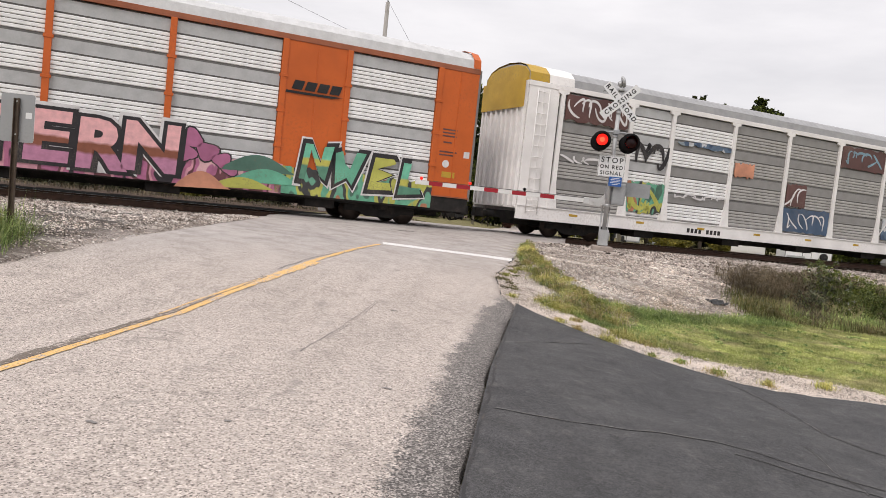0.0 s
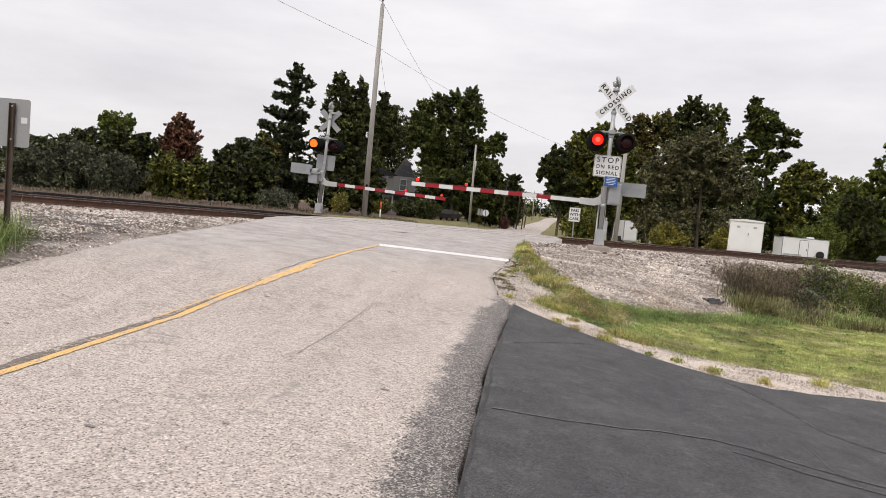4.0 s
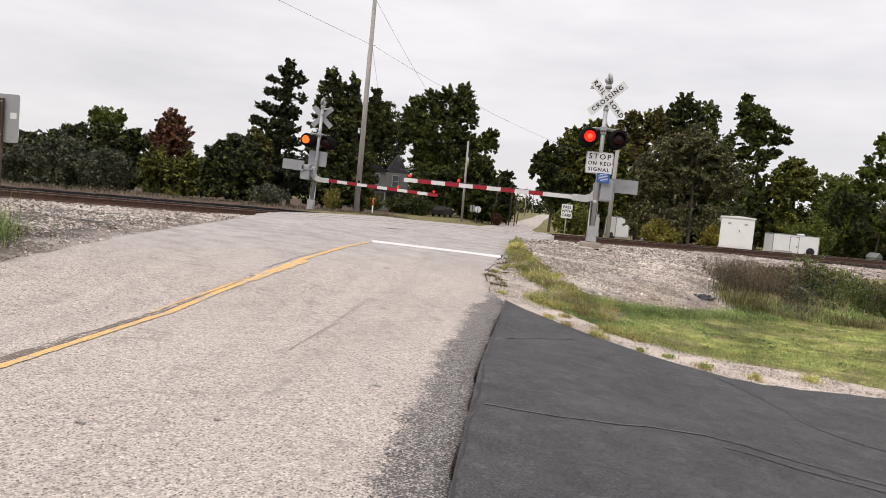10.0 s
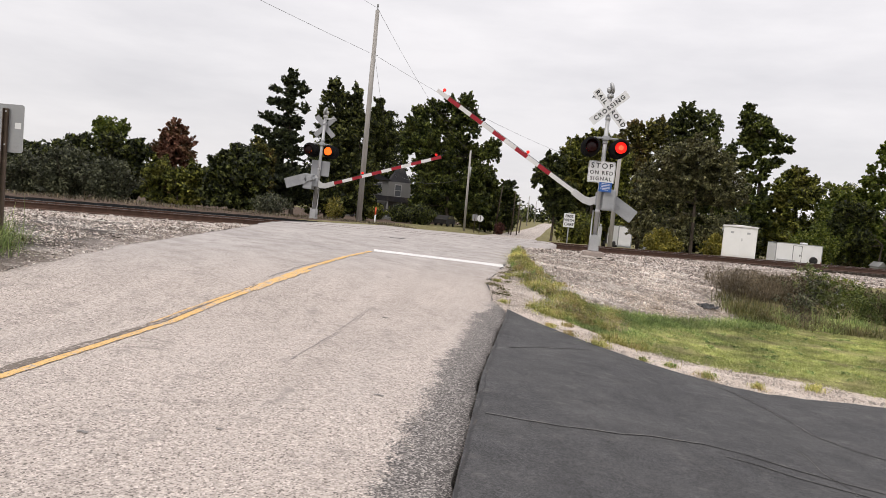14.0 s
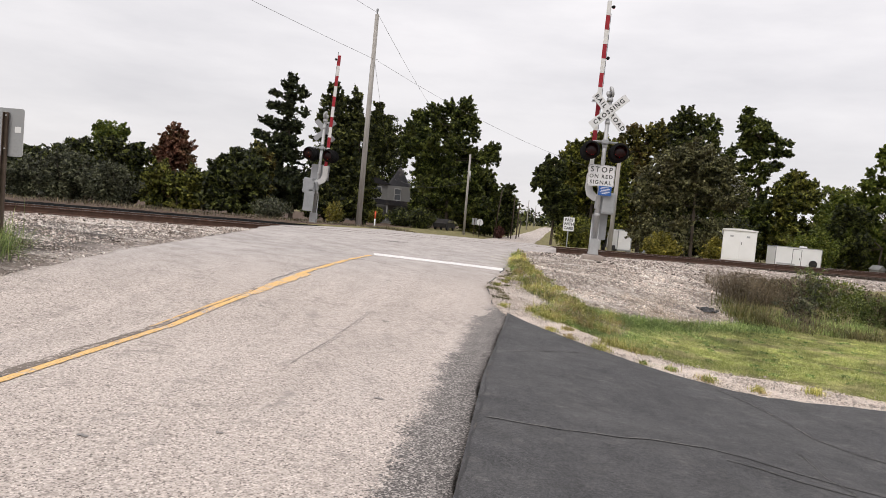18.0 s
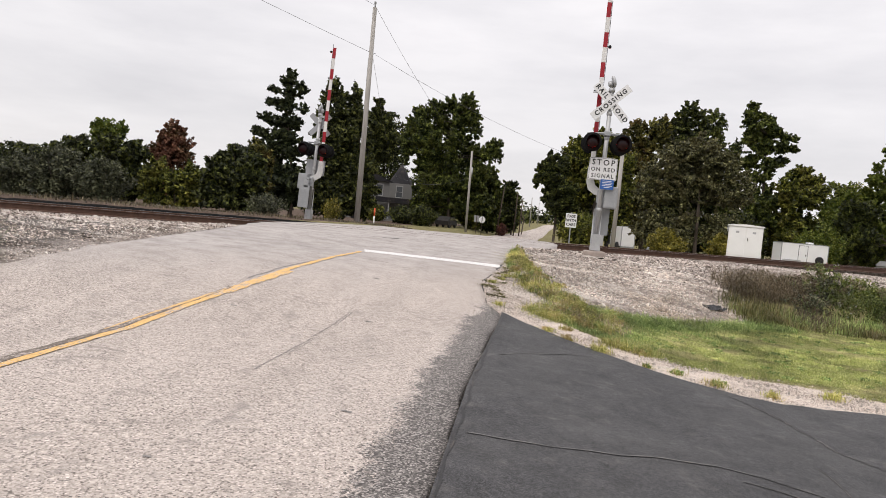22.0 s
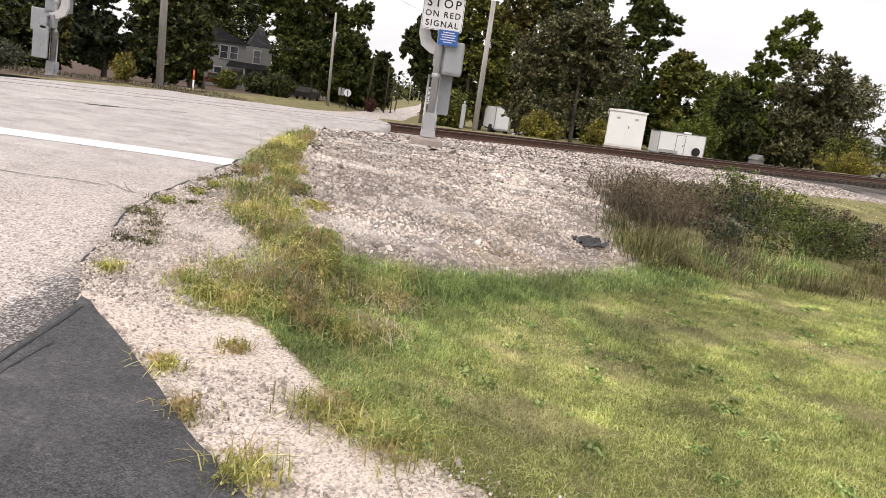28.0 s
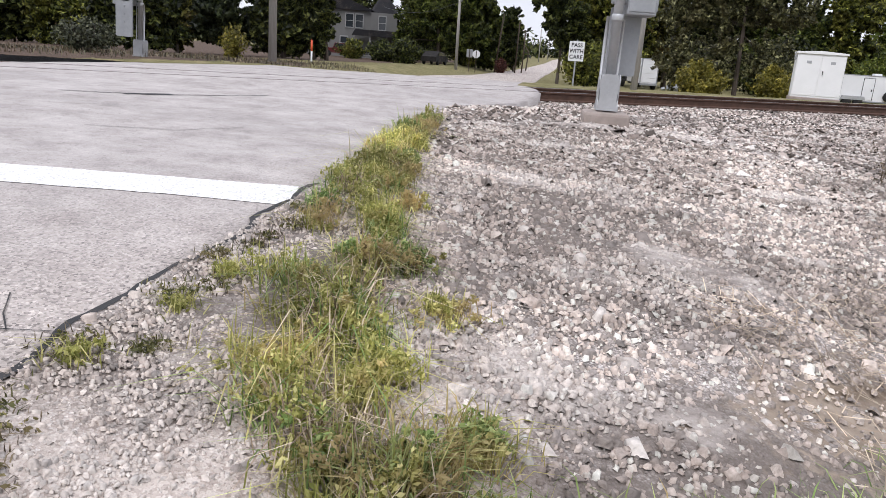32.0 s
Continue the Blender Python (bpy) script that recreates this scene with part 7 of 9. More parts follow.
def crown_twigs(h, w, rng, low, shape):
    """Leafy twigs that fill a crown of the given habit: base, tip and thickness of each."""
    n = {"wild": 120, "pine": 170, "cone": 260, "bush": 190}.get(shape, 240)
    q = rng.normal(size=10)
    base, tip, thick = [], [], []
    for i in range(n):
        t = rng.random() ** (0.9 if shape not in ("pine", "cone") else 1.15)
        a = rng.random() * 2 * math.pi
        if shape == "round":
            prof = max(0.0, 1 - abs((t - 0.32) / (0.70 if t > 0.32 else 0.42)) ** 2.0) ** 0.5
        elif shape == "oval":
            prof = max(0.0, 1 - abs((t - 0.34) / (0.68 if t > 0.34 else 0.46)) ** 1.8) ** 0.5
        elif shape == "cone":
            prof = (1 - t) ** 0.55 * (1.0 - 0.2 * (1 - t) ** 3) + 0.03
        elif shape == "pine":
            prof = (0.95 * (1 - t) ** 0.7 + 0.05) * (0.82 + 0.18 * math.sin(t * 26 + q[0]))
        elif shape == "bush":
            prof = math.sqrt(max(0.0, 1 - t * t)) * 0.5 + 0.5
        else:
            prof = (0.55 + 0.45 * math.sin(t * 12 + q[0])) * math.sqrt(max(0.0, 1 - ((t - 0.45) / 0.6) ** 2))
        lobe = 1 + 0.10 * (q[1] * math.sin(2 * a + 6 * t + q[2]) + q[3] * math.sin(3 * a - 8 * t + q[4]) + 0.7 * q[5] * math.sin(5 * a + 13 * t + q[6]))
        R = w / 2 * prof * lobe * rng.uniform(0.78, 1.06)
        z = h * (low + (1 - low) * t)
        c, s = math.cos(a), math.sin(a)
        inner = rng.uniform(0.10, 0.62)
        ln = R * (1 - inner)
        if shape == "bush":
            r0 = w * 0.26 * rng.random()
            k = rng.uniform(0.55, 1.0)
            zt = h * (0.25 + 0.75 * math.sqrt(max(0.0, 1 - (0.9 * t) ** 2))) * k
            base.append((r0 * c, r0 * s, 0.05 * h))
            tip.append((w / 2 * t * lobe * c, w / 2 * t * lobe * s, zt))
            thick.append(w * rng.uniform(0.05, 0.10))
            continue
        rise_to = {"pine": 0.30, "cone": 0.22}.get(shape, 0.5 * t - 0.10)
        zb = z - rise_to * ln * 0.7
        base.append((R * inner * c, R * inner * s, max(0.04 * h, zb)))
        tip.append((R * c, R * s, min(h * rng.uniform(0.93, 1.0), max(0.02 * h, z + rise_to * ln * 0.5))))
        thick.append((0.055 + 0.06 * rng.random()) * w * (0.55 + 0.45 * prof) * {"pine": 0.55, "cone": 0.85}.get(shape, 1.0))
    # the leader
    base.append((0, 0, h * 0.40))
    tip.append((0, 0, h * (1.0 if shape in ("pine", "cone") else 0.86)))
    thick.append(w * (0.06 if shape in ("pine", "cone") else 0.16))
    if shape in ("round", "oval"):
        # a dense heart, so that little sky shows through
        for i in range(40):
            t, a, d = rng.uniform(0.12, 0.82), rng.random() * 6.28, w * 0.22 * rng.random() ** 0.5
            z = h * (low + (1 - low) * t)
            base.append((d * math.cos(a), d * math.sin(a), z - 0.04 * h))
            tip.append((d * 1.5 * math.cos(a), d * 1.5 * math.sin(a), z + 0.05 * h))
            thick.append(0.10 * w)
    return base, tip, thick


def make_tree(name, x, y, h, w, leaf, shape, seed, leaves, size, label, low=0.03):
    rng = np.random.default_rng(seed)
    bush = name == "shrub"
    t = thing(name, pose(x, y, gz(x, y), 0, 0, 30 * (seed % 12)), label, "shrub" if bush else "tree")
    bm = bmesh.new()
    if bush:
        for k in range(7):
            a = k * 0.9
            rod(bm, (0.1 * math.cos(a), 0.1 * math.sin(a), -0.2), (0.32 * w * math.cos(a), 0.32 * w * math.sin(a), h * 0.7), 0.012 * h + 0.01, 0.006, 5, caps=False)
    else:
        bare = leaf == "brown"
        trunk_and_limbs(bm, h, max(0.06, 0.016 * h), rng, 14 if bare else 9, 0.0, 0.2 if bare else 0.3, 0.36 if bare else 0.26)
    part("trunk", bm, M_BARK, t)
    base, tip, thick = crown_twigs(h, w, rng, low, "bush" if bush else shape)
    v, f = spray_cloud(base, tip, thick, leaves, size, rng)
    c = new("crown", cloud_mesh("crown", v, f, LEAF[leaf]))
    c.parent = t
    tagged(c, kind="stuff")
    return t


def lobed_tree(seed, name, x, y, leaf, habit, leaves, size, label, lobes):
    """A tree whose crown is a set of leafy boughs: sideways offset, height, half width and half height of each."""
    rng = np.random.default_rng(seed)
    z0 = gz(x, y)
    t = thing(name, pose(x, y, z0), label, "shrub" if name == "shrub" else "tree")
    top = max(l[1] + l[3] for l in lobes) - z0
    bm = bmesh.new()
    r = max(0.05, 0.017 * top)
    crown_low = min(l[1] for l in lobes) - z0
    fork = Vector((0.02 * top * rng.normal(), 0, max(0.1, min(0.4 * top, crown_low))))
    head = Vector((sum(l[0] for l in lobes) / len(lobes), 0, 0.8 * top))
    rod(bm, (0, 0, -0.4), fork, r, r * 0.72, 9, caps=False)
    rod(bm, fork, head, r * 0.70, r * 0.12, 8, caps=False)
    # boughs that hang low, down to the undergrowth
    for dx, h, rx, rz in sorted(lobes, key=lambda l: l[1])[:3] if habit != "clear" else []:
        low = 0.42 * (h - z0)
        lobes = lobes + [(dx, z0 + low, rx * 0.9, max(0.3, 0.9 * low))]
    base, tip, thick = [], [], []
    per = {"dense": (46, 0.72, 0.24, 0.05), "feather": (40, 0.66, 0.17, 0.16), "clear": (40, 0.66, 0.17, 0.16), "pine": (34, 0.62, 0.17, 0.30), "open": (46, 0.60, 0.15, 0.10)}[habit]
    for dx, h, rx, rz in lobes:
        c = Vector((dx, rng.normal() * 0.35 * rx, h - z0))
        rx, rz = (rx * 1.25, rz * 0.85) if habit == "pine" else (rx * 0.99, rz * 0.99)
        ry = max(rx, rz)
        on = fork.lerp(head, min(1.0, max(0.0, (c.z - 0.35 * rx - fork.z) / max(0.3, head.z - fork.z))))
        rod(bm, on, c, r * 0.22, r * 0.05, 5, caps=False)
        for k in range(int(per[0] * (0.5 + 0.5 * min(2.0, rx * rz)))):
            d = rng.normal(size=3)
            d /= np.linalg.norm(d)
            if habit in ("feather", "clear", "pine"):
                d = d + (0.45 * np.sign(dx) * min(1.0, abs(dx) / (0.3 * top)), 0, 0.25)
                d /= np.linalg.norm(d)
            far = rng.uniform(0.72, 1.24) if habit in ("feather", "clear") else rng.uniform(0.80, 1.18)
            near = rng.uniform(0.05, per[1]) * far
            e = np.array((rx, ry, rz)) * d
            up = per[3] * rx * (0.4 + 0.6 * rng.random())
            base.append(tuple(np.array(c) + e * near))
            tip.append((c.x + e[0] * far, c.y + e[1] * far, max(0.1, c.z + e[2] * far + up)))
            thick.append(per[2] * (rx * rz) ** 0.5 * rng.uniform(0.6, 1.25))
    part("trunk", bm, M_BARK, t)
    v, f = spray_cloud(base, tip, thick, int(leaves * 1.5), size * 1.22, rng)
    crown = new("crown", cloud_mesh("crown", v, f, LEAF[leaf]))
    crown.parent = t
    tagged(crown, kind="stuff")
    return t


def make_trees():
    def add(name, x, y, h, w, leaf, shape, seed, leaves, size, label, *low):
        make_tree(name, x, y, h, w * (1.0 if name == "shrub" else 1.1), leaf, shape, seed, int(leaves * 3.8), size * 0.56, label, *low)
    add("shrub", -21.0, 32.2, 2.6, 3.6, "grey", "bush", 11, 3800, 0.13, "grey-green willowy shrub beside the track")
    add("shrub", -18.9, 32.2, 2.2, 2.8, "grey", "bush", 12, 3000, 0.12, "grey-green willowy shrub beside the track")
    add("shrub", -23.6, 33.0, 2.2, 2.6, "grey", "bush", 13, 2400, 0.13, "grey-green willowy shrub beside the track")
    add("tree", -45.0, 62.0, 4.6, 6.0, "dark", "round", 18, 2500, 0.28, "low dark hedge tree at the field edge")
    add("tree", -22.5, 116.0, 17.0, 8.0, "dark", "oval", 27, 5000, 0.36, "dark green tree behind the grey house")
    add("tree", -18.4, 68.0, 7.5, 5.0, "dark", "round", 28, 3500, 0.28, "dark green tree behind the spruces")
    add("tree", -12.6, 114.0, 12.5, 8.5, "dark", "round", 31, 4000, 0.34, "dark tree behind the maple")
    add("tree", -26.5, 118.0, 9.5, 9.0, "olive", "round", 32, 3000, 0.40, "olive tree behind the house")
    add("tree", -14.5, 118.0, 9.8, 8.0, "maple", "round", 33, 3000, 0.40, "green tree behind the house")
    add("tree", -3.6, 142.0, 8.8, 5.0, "maple", "oval", 36, 2400, 0.38, "roadside tree along the far road")
    add("shrub", -7.2, 102.0, 4.2, 4.2, "olive", "bush", 37, 1800, 0.28, "olive roadside shrubs along the far road")
    add("shrub", -2.65, 98.5, 1.8, 1.75, "maroon", "bush", 38, 900, 0.16, "small dark red bush along the far road")
    add("tree", 6.2, 84.0, 8.8, 5.0, "dark", "oval", 42, 3000, 0.32, "dark green tree at the road's edge")
    add("shrub", 19.6, 71.5, 4.9, 6.2, "dark", "bush", 51, 4200, 0.22, "green hedge shrubs behind the trailer")
    add("shrub", 24.5, 88.0, 5.6, 7.0, "dark", "bush", 52, 3600, 0.26, "green hedge shrubs behind the trailer")
    add("shrub", 32.5, 89.0, 5.0, 7.0, "dark", "bush", 53, 3000, 0.26, "green hedge shrubs behind the trailer")
    add("shrub", 10.3, 54.8, 2.3, 3.2, "yellow", "bush", 54, 2400, 0.17, "rounded yellow-green bush under the trees")
    add("shrub", 14.2, 54.6, 2.2, 2.8, "yellow", "bush", 55, 1800, 0.17, "rounded yellow-green bush under the trees")
    add("shrub", 4.6, 60.0, 3.0, 4.0, "olive", "bush", 56, 2200, 0.2, "olive shrubs behind the road sign")
    add("shrub", 36.0, 63.5, 3.6, 5.0, "olive", "bush", 62, 2600, 0.2, "olive shrubs below the browning tree")
    add("tree", 43.8, 69.0, 7.4, 3.4, "bright", "oval", 63, 1700, 0.22, "young light green tree by the building")
    add("shrub", 38.5, 60.0, 1.7, 3.4, "yellow", "bush", 64, 1600, 0.15, "goldenrod clump along the track")
    add("shrub", 33.6, 58.5, 1.8, 4.6, "yellow", "bush", 65, 1900, 0.15, "goldenrod clump along the track")
    add("shrub", 46.0, 66.0, 1.8, 5.0, "yellow", "bush", 66, 1600, 0.17, "goldenrod clump along the track")
    add("shrub", 33.5, 81.0, 1.9, 3.6, "brown", "bush", 67, 1500, 0.17, "brown weeds beside the trailer")
    add("shrub", 22.0, 100.0, 6.6, 9.0, "dark", "bush", 81, 3200, 0.3, "dark hedge behind the tall trees")
    add("shrub", 29.5, 99.0, 6.2, 9.0, "maple", "bush", 82, 3200, 0.3, "dark hedge behind the tall trees")
    add("shrub", 37.5, 98.0, 6.6, 9.5, "dark", "bush", 83, 3200, 0.3, "dark hedge behind the tall trees")
    add("shrub", 45.5, 96.0, 6.4, 9.5, "dark", "bush", 84, 3200, 0.3, "dark hedge behind the tall trees")
    add("shrub", 53.0, 94.0, 6.0, 9.0, "maple", "bush", 85, 2600, 0.3, "dark hedge behind the tall trees")
    add("shrub", 15.5, 84.0, 4.6, 6.0, "dark", "bush", 86, 2600, 0.26, "dark undergrowth behind the truck")
    add("shrub", 20.5, 78.0, 4.4, 6.5, "dark", "bush", 87, 2800, 0.24, "dark green hedge beside the trailer")
    add("shrub", 28.5, 74.5, 4.2, 6.0, "bright", "bush", 88, 2800, 0.22, "light green hedge behind the trailer")
    add("tree", 42.5, 86.0, 9.2, 7.5, "dark", "round", 91, 4200, 0.28, "dark green tree at the edge of the wood")
    add("tree", 38.5, 92.0, 10.0, 7.5, "olive", "round", 92, 4200, 0.28, "olive tree at the edge of the wood")
    add("tree", 47.5, 84.0, 10.5, 7.5, "brown", "round", 93, 4200, 0.26, "browning tree at the edge of the wood")
    add("tree", 34.5, 82.0, 6.4, 6.5, "bright", "round", 94, 3600, 0.24, "light green tree behind the trailer")
    add("shrub", -14.6, 90.0, 2.3, 4.0, "dark", "bush", 101, 2000, 0.24, "dark bush in front of the house")
    add("shrub", -18.6, 93.0, 2.2, 3.6, "olive", "bush", 102, 1500, 0.22, "olive bush in front of the house")
    add("shrub", -11.6, 86.0, 2.6, 4.0, "dark", "bush", 103, 1600, 0.24, "dark bush under the maple")
    add("shrub", -10.1, 39.2, 1.4, 1.3, "yellow", "bush", 68, 420, 0.11, "small yellow-green sapling by the pole")
    add("shrub", -10.6, 30.6, 1.0, 2.0, "grey", "bush", 69, 900, 0.09, "low grey-green weeds behind the far signal")
    # trees with a habit of their own
    lobed_tree(200, "tree", -38.0, 59.5, "dark", "dense", 9000, 0.15, "dense dark green round tree at the field edge",
               [(-0.55, 3.3, 1.55, 1.74), (0.56, 3.73, 1.16, 1.36), (-1.75, 2.72, 1.16, 1.26)])
    lobed_tree(201, "tree", -33.1, 58.5, "dark", "dense", 14000, 0.15, "dense dark green round tree at the field edge",
               [(-0.42, 3.17, 2.18, 2.08), (-1.65, 3.54, 1.32, 1.32), (0.95, 3.48, 1.14, 1.42), (-0.34, 2.04, 2.36, 1.23)])
    lobed_tree(202, "tree", -38.7, 66.7, "bright", "feather", 7000, 0.16, "light green round tree above the hedge",
               [(-0.61, 5.99, 1.62, 1.08), (0.16, 6.37, 0.97, 0.76), (-1.5, 5.6, 0.97, 0.76), (-0.6, 5.03, 1.84, 1.08)])
    lobed_tree(203, "tree", -30.1, 61.5, "red", "open", 15000, 0.12, "russet autumn tree with thinning crown",
               [(-0.3, 5.63, 1.18, 1.38), (-1.16, 4.58, 1.28, 1.28), (0.59, 4.72, 1.09, 1.38), (-0.26, 3.67, 1.87, 1.28), (-1.96, 4.22, 0.69, 0.79), (-0.16, 6.52, 0.59, 0.69), (1.29, 3.66, 0.49, 0.89)])
    lobed_tree(204, "shrub", -27.2, 56, "olive", "feather", 9000, 0.13, "olive hedge shrubs below the russet tree",
               [(-1.63, 1.86, 1.17, 1.71), (0.05, 1.47, 1.53, 1.35), (1.1, 1.92, 0.81, 1.53), (-2.25, 1.26, 0.63, 1.17), (-1.42, 0.34, 1.17, 0.63), (0.19, 0.31, 1.62, 0.54), (1.38, 0.69, 0.81, 0.72)])
    lobed_tree(205, "tree", -20.0, 50.5, "dark", "dense", 18000, 0.14, "dense dark green round tree by the field",
               [(-0.39, 3.52, 1.52, 1.44), (-1.58, 2.61, 1.2, 1.36), (0.82, 2.98, 1.28, 1.44), (-0.28, 2.09, 2.33, 1.28), (-0.2, 1.05, 2.17, 0.56)])
    lobed_tree(206, "tree", -19.6, 54, "rust", "feather", 7000, 0.14, "small brownish tree beside the dark one",
               [(-0.56, 4.4, 0.77, 1.11), (0.12, 3.61, 0.68, 1.28), (-0.13, 2.39, 0.94, 1.45)])
    lobed_tree(207, "spruce", -19.4, 60.8, "spruce", "pine", 22000, 0.15, "tall dark pine tree with ragged upswept boughs",
               [(-0.68, 11.33, 0.38, 0.77), (-0.64, 10.3, 0.43, 0.86), (-0.77, 8.87, 0.57, 1.05), (-0.83, 7.21, 0.67, 1.15), (-0.99, 5.53, 0.86, 1.24), (-0.67, 11.15, 0.48, 0.72), (-1.33, 10.91, 0.43, 0.48), (0.01, 10.63, 0.43, 0.48), (-1.97, 10.2, 0.57, 0.43), (-0.66, 9.92, 0.72, 0.57), (0.43, 10.29, 0.43, 0.38), (-2.08, 9.15, 0.62, 0.43), (-1.06, 8.75, 0.72, 0.62), (0.37, 8.77, 0.48, 0.48), (-2.57, 7.88, 0.67, 0.43), (-1.54, 7.48, 0.96, 0.57), (-0.17, 7.59, 0.53, 0.67), (-3.06, 6.6, 0.67, 0.48), (-1.94, 6.31, 1.05, 0.67), (-0.35, 6.15, 0.72, 0.77), (-3.05, 5.26, 0.86, 0.77), (-1.53, 4.91, 1.24, 0.86), (-0.03, 4.75, 0.86, 0.96), (-1.4, 3.34, 1.63, 1.15), (-0.32, 2.24, 1.91, 1.24)])
    lobed_tree(208, "spruce", -15.6, 61.2, "row", "feather", 20000, 0.16, "dark green evergreen in a close row",
               [(-0.94, 10.81, 0.67, 0.77), (-1.35, 9.88, 0.96, 0.86), (-0.27, 9.82, 0.86, 0.96), (-1.64, 8.68, 0.77, 0.67), (-0.72, 8.27, 1.24, 1.15), (-1.19, 6.91, 1.34, 1.15), (0.1, 6.68, 1.15, 1.24), (-0.85, 5.17, 1.44, 1.24), (-0.06, 4.05, 1.82, 1.44), (-0.21, 2.36, 2.01, 1.34)])
    lobed_tree(209, "spruce", -13.7, 61.6, "row", "feather", 17000, 0.16, "dark green evergreen in a close row",
               [(-1.0, 10.83, 0.38, 0.77), (-1.05, 9.79, 0.72, 0.86), (-1.25, 8.63, 1.06, 0.96), (-0.42, 8.13, 0.96, 0.96), (-0.7, 6.86, 1.34, 1.15), (-0.77, 5.43, 1.34, 1.15), (-0.26, 4.13, 1.54, 1.34), (-0.32, 2.54, 1.73, 1.25)])
    lobed_tree(210, "spruce", -14.4, 67.6, "row", "clear", 15000, 0.17, "dark green evergreen in a close row",
               [(0.35, 10.44, 0.53, 0.84), (0.34, 9.4, 0.89, 0.89), (0.84, 8.61, 1.05, 0.84), (0.27, 7.73, 1.05, 0.95), (1.34, 7.71, 1.05, 0.74), (0.8, 6.62, 1.26, 0.84), (0.26, 5.53, 0.84, 0.84), (1.41, 5.84, 0.74, 0.53), (-0.47, 4.0, 0.74, 1.16), (-0.43, 2.42, 0.84, 1.26)])
    lobed_tree(211, "tree", -9.4, 97, "maple", "clear", 62000, 0.165, "large full maple with yellowing top",
               [(1.07, 15.67, 1.19, 1.34), (-0.81, 15.08, 1.94, 1.34), (-3.0, 14.47, 1.94, 1.34), (-4.73, 13.59, 1.49, 1.19), (1.54, 13.94, 1.34, 1.34), (-0.45, 12.89, 2.68, 1.94), (-3.54, 12.2, 2.68, 1.94), (-5.66, 12.18, 1.49, 1.49), (-6.07, 10.06, 1.49, 1.79), (-3.43, 9.39, 2.98, 2.09), (-0.01, 9.82, 2.98, 2.09), (2.16, 12.07, 1.04, 1.34), (-6.22, 8.41, 1.04, 1.04), (-3.48, 6.7, 2.09, 1.94), (-0.77, 6.79, 2.98, 2.09), (2.04, 8.66, 1.79, 1.64), (4.69, 10.51, 1.34, 0.89), (3.92, 9.27, 1.49, 1.19), (5.29, 8.94, 0.89, 1.04), (-2.07, 4.58, 2.83, 1.94), (-1.99, 2.05, 2.98, 1.64), (1.18, 2.04, 3.43, 1.64), (3.35, 2.84, 1.94, 1.79), (-4.26, 1.99, 1.34, 1.19), (0.94, 4.56, 2.98, 2.09), (3.01, 6.38, 1.94, 1.79)])
    lobed_tree(212, "tree", -4.8, 104, "maple", "dense", 12000, 0.2, "dark lower tree behind the maple",
               [(-0.57, 6.38, 1.75, 1.75), (-1.35, 4.56, 1.91, 1.91), (0.58, 4.41, 1.43, 1.91), (-0.19, 2.51, 2.07, 1.59)])
    lobed_tree(213, "tree", -1.6, 112, "dark", "feather", 8000, 0.2, "dark roadside tree along the far road",
               [(-0.66, 5.7, 1.36, 1.19), (-1.54, 4.25, 1.36, 1.36), (0.19, 4.06, 0.94, 1.19), (-0.49, 2.29, 1.54, 1.36)])
    lobed_tree(214, "tree", -0.1, 124, "maple", "feather", 3500, 0.2, "roadside tree along the far road",
               [(-1.31, 4.54, 0.66, 0.85), (-2.0, 3.81, 1.04, 0.85)])
    lobed_tree(215, "tree", 2.9, 67.5, "dark", "clear", 13000, 0.15, "dark green tree at the road's edge",
               [(-1.42, 5.84, 0.87, 0.87), (-0.64, 6.68, 0.92, 0.92), (-1.73, 4.89, 0.56, 0.66), (-0.57, 5.0, 1.12, 1.23), (0.08, 6.08, 0.92, 1.23), (-0.64, 3.66, 0.82, 1.02), (0.59, 4.08, 1.23, 1.23), (-0.17, 2.58, 0.82, 0.92), (0.86, 2.47, 1.12, 1.12), (1.19, 1.27, 1.02, 1.02)])
    lobed_tree(216, "tree", 7.0, 76, "olive", "feather", 26000, 0.16, "olive-green leafy tree by the road",
               [(-1.48, 9.34, 1.37, 1.14), (0.04, 9.92, 1.49, 1.14), (-2.58, 7.99, 1.26, 1.37), (-0.74, 7.69, 1.94, 1.6), (1.16, 8.88, 1.49, 1.49), (2.09, 7.59, 1.49, 1.6), (-2.27, 6.07, 1.6, 1.6), (0.04, 5.7, 2.06, 1.6), (2.3, 5.56, 1.6, 1.6), (-0.92, 4.01, 1.94, 1.37), (1.63, 3.96, 1.94, 1.37)])
    lobed_tree(217, "tree", 13.1, 83, "rust", "feather", 20000, 0.17, "tall olive tree turning yellow and rust",
               [(-1.65, 11.87, 1.24, 1.12), (-0.1, 12.12, 1.24, 1.12), (-2.74, 10.67, 1.24, 1.24), (-0.87, 10.21, 1.74, 1.61), (0.88, 10.85, 1.36, 1.49), (-1.97, 8.07, 1.61, 1.74), (-0.13, 7.92, 1.74, 1.74), (1.15, 12.83, 0.99, 0.99)])
    lobed_tree(218, "tree", 19.6, 91, "dark", "feather", 22000, 0.18, "tall dark tree above the others",
               [(-1.19, 15.75, 1.22, 1.15), (-0.2, 15.16, 0.95, 1.08), (-2.14, 14.87, 0.95, 1.08), (-3.34, 13.84, 1.22, 1.08), (-1.33, 13.46, 1.89, 1.49), (0.36, 13.6, 1.08, 1.35), (-2.76, 12.14, 1.62, 1.35), (-0.47, 11.66, 2.03, 1.62)])
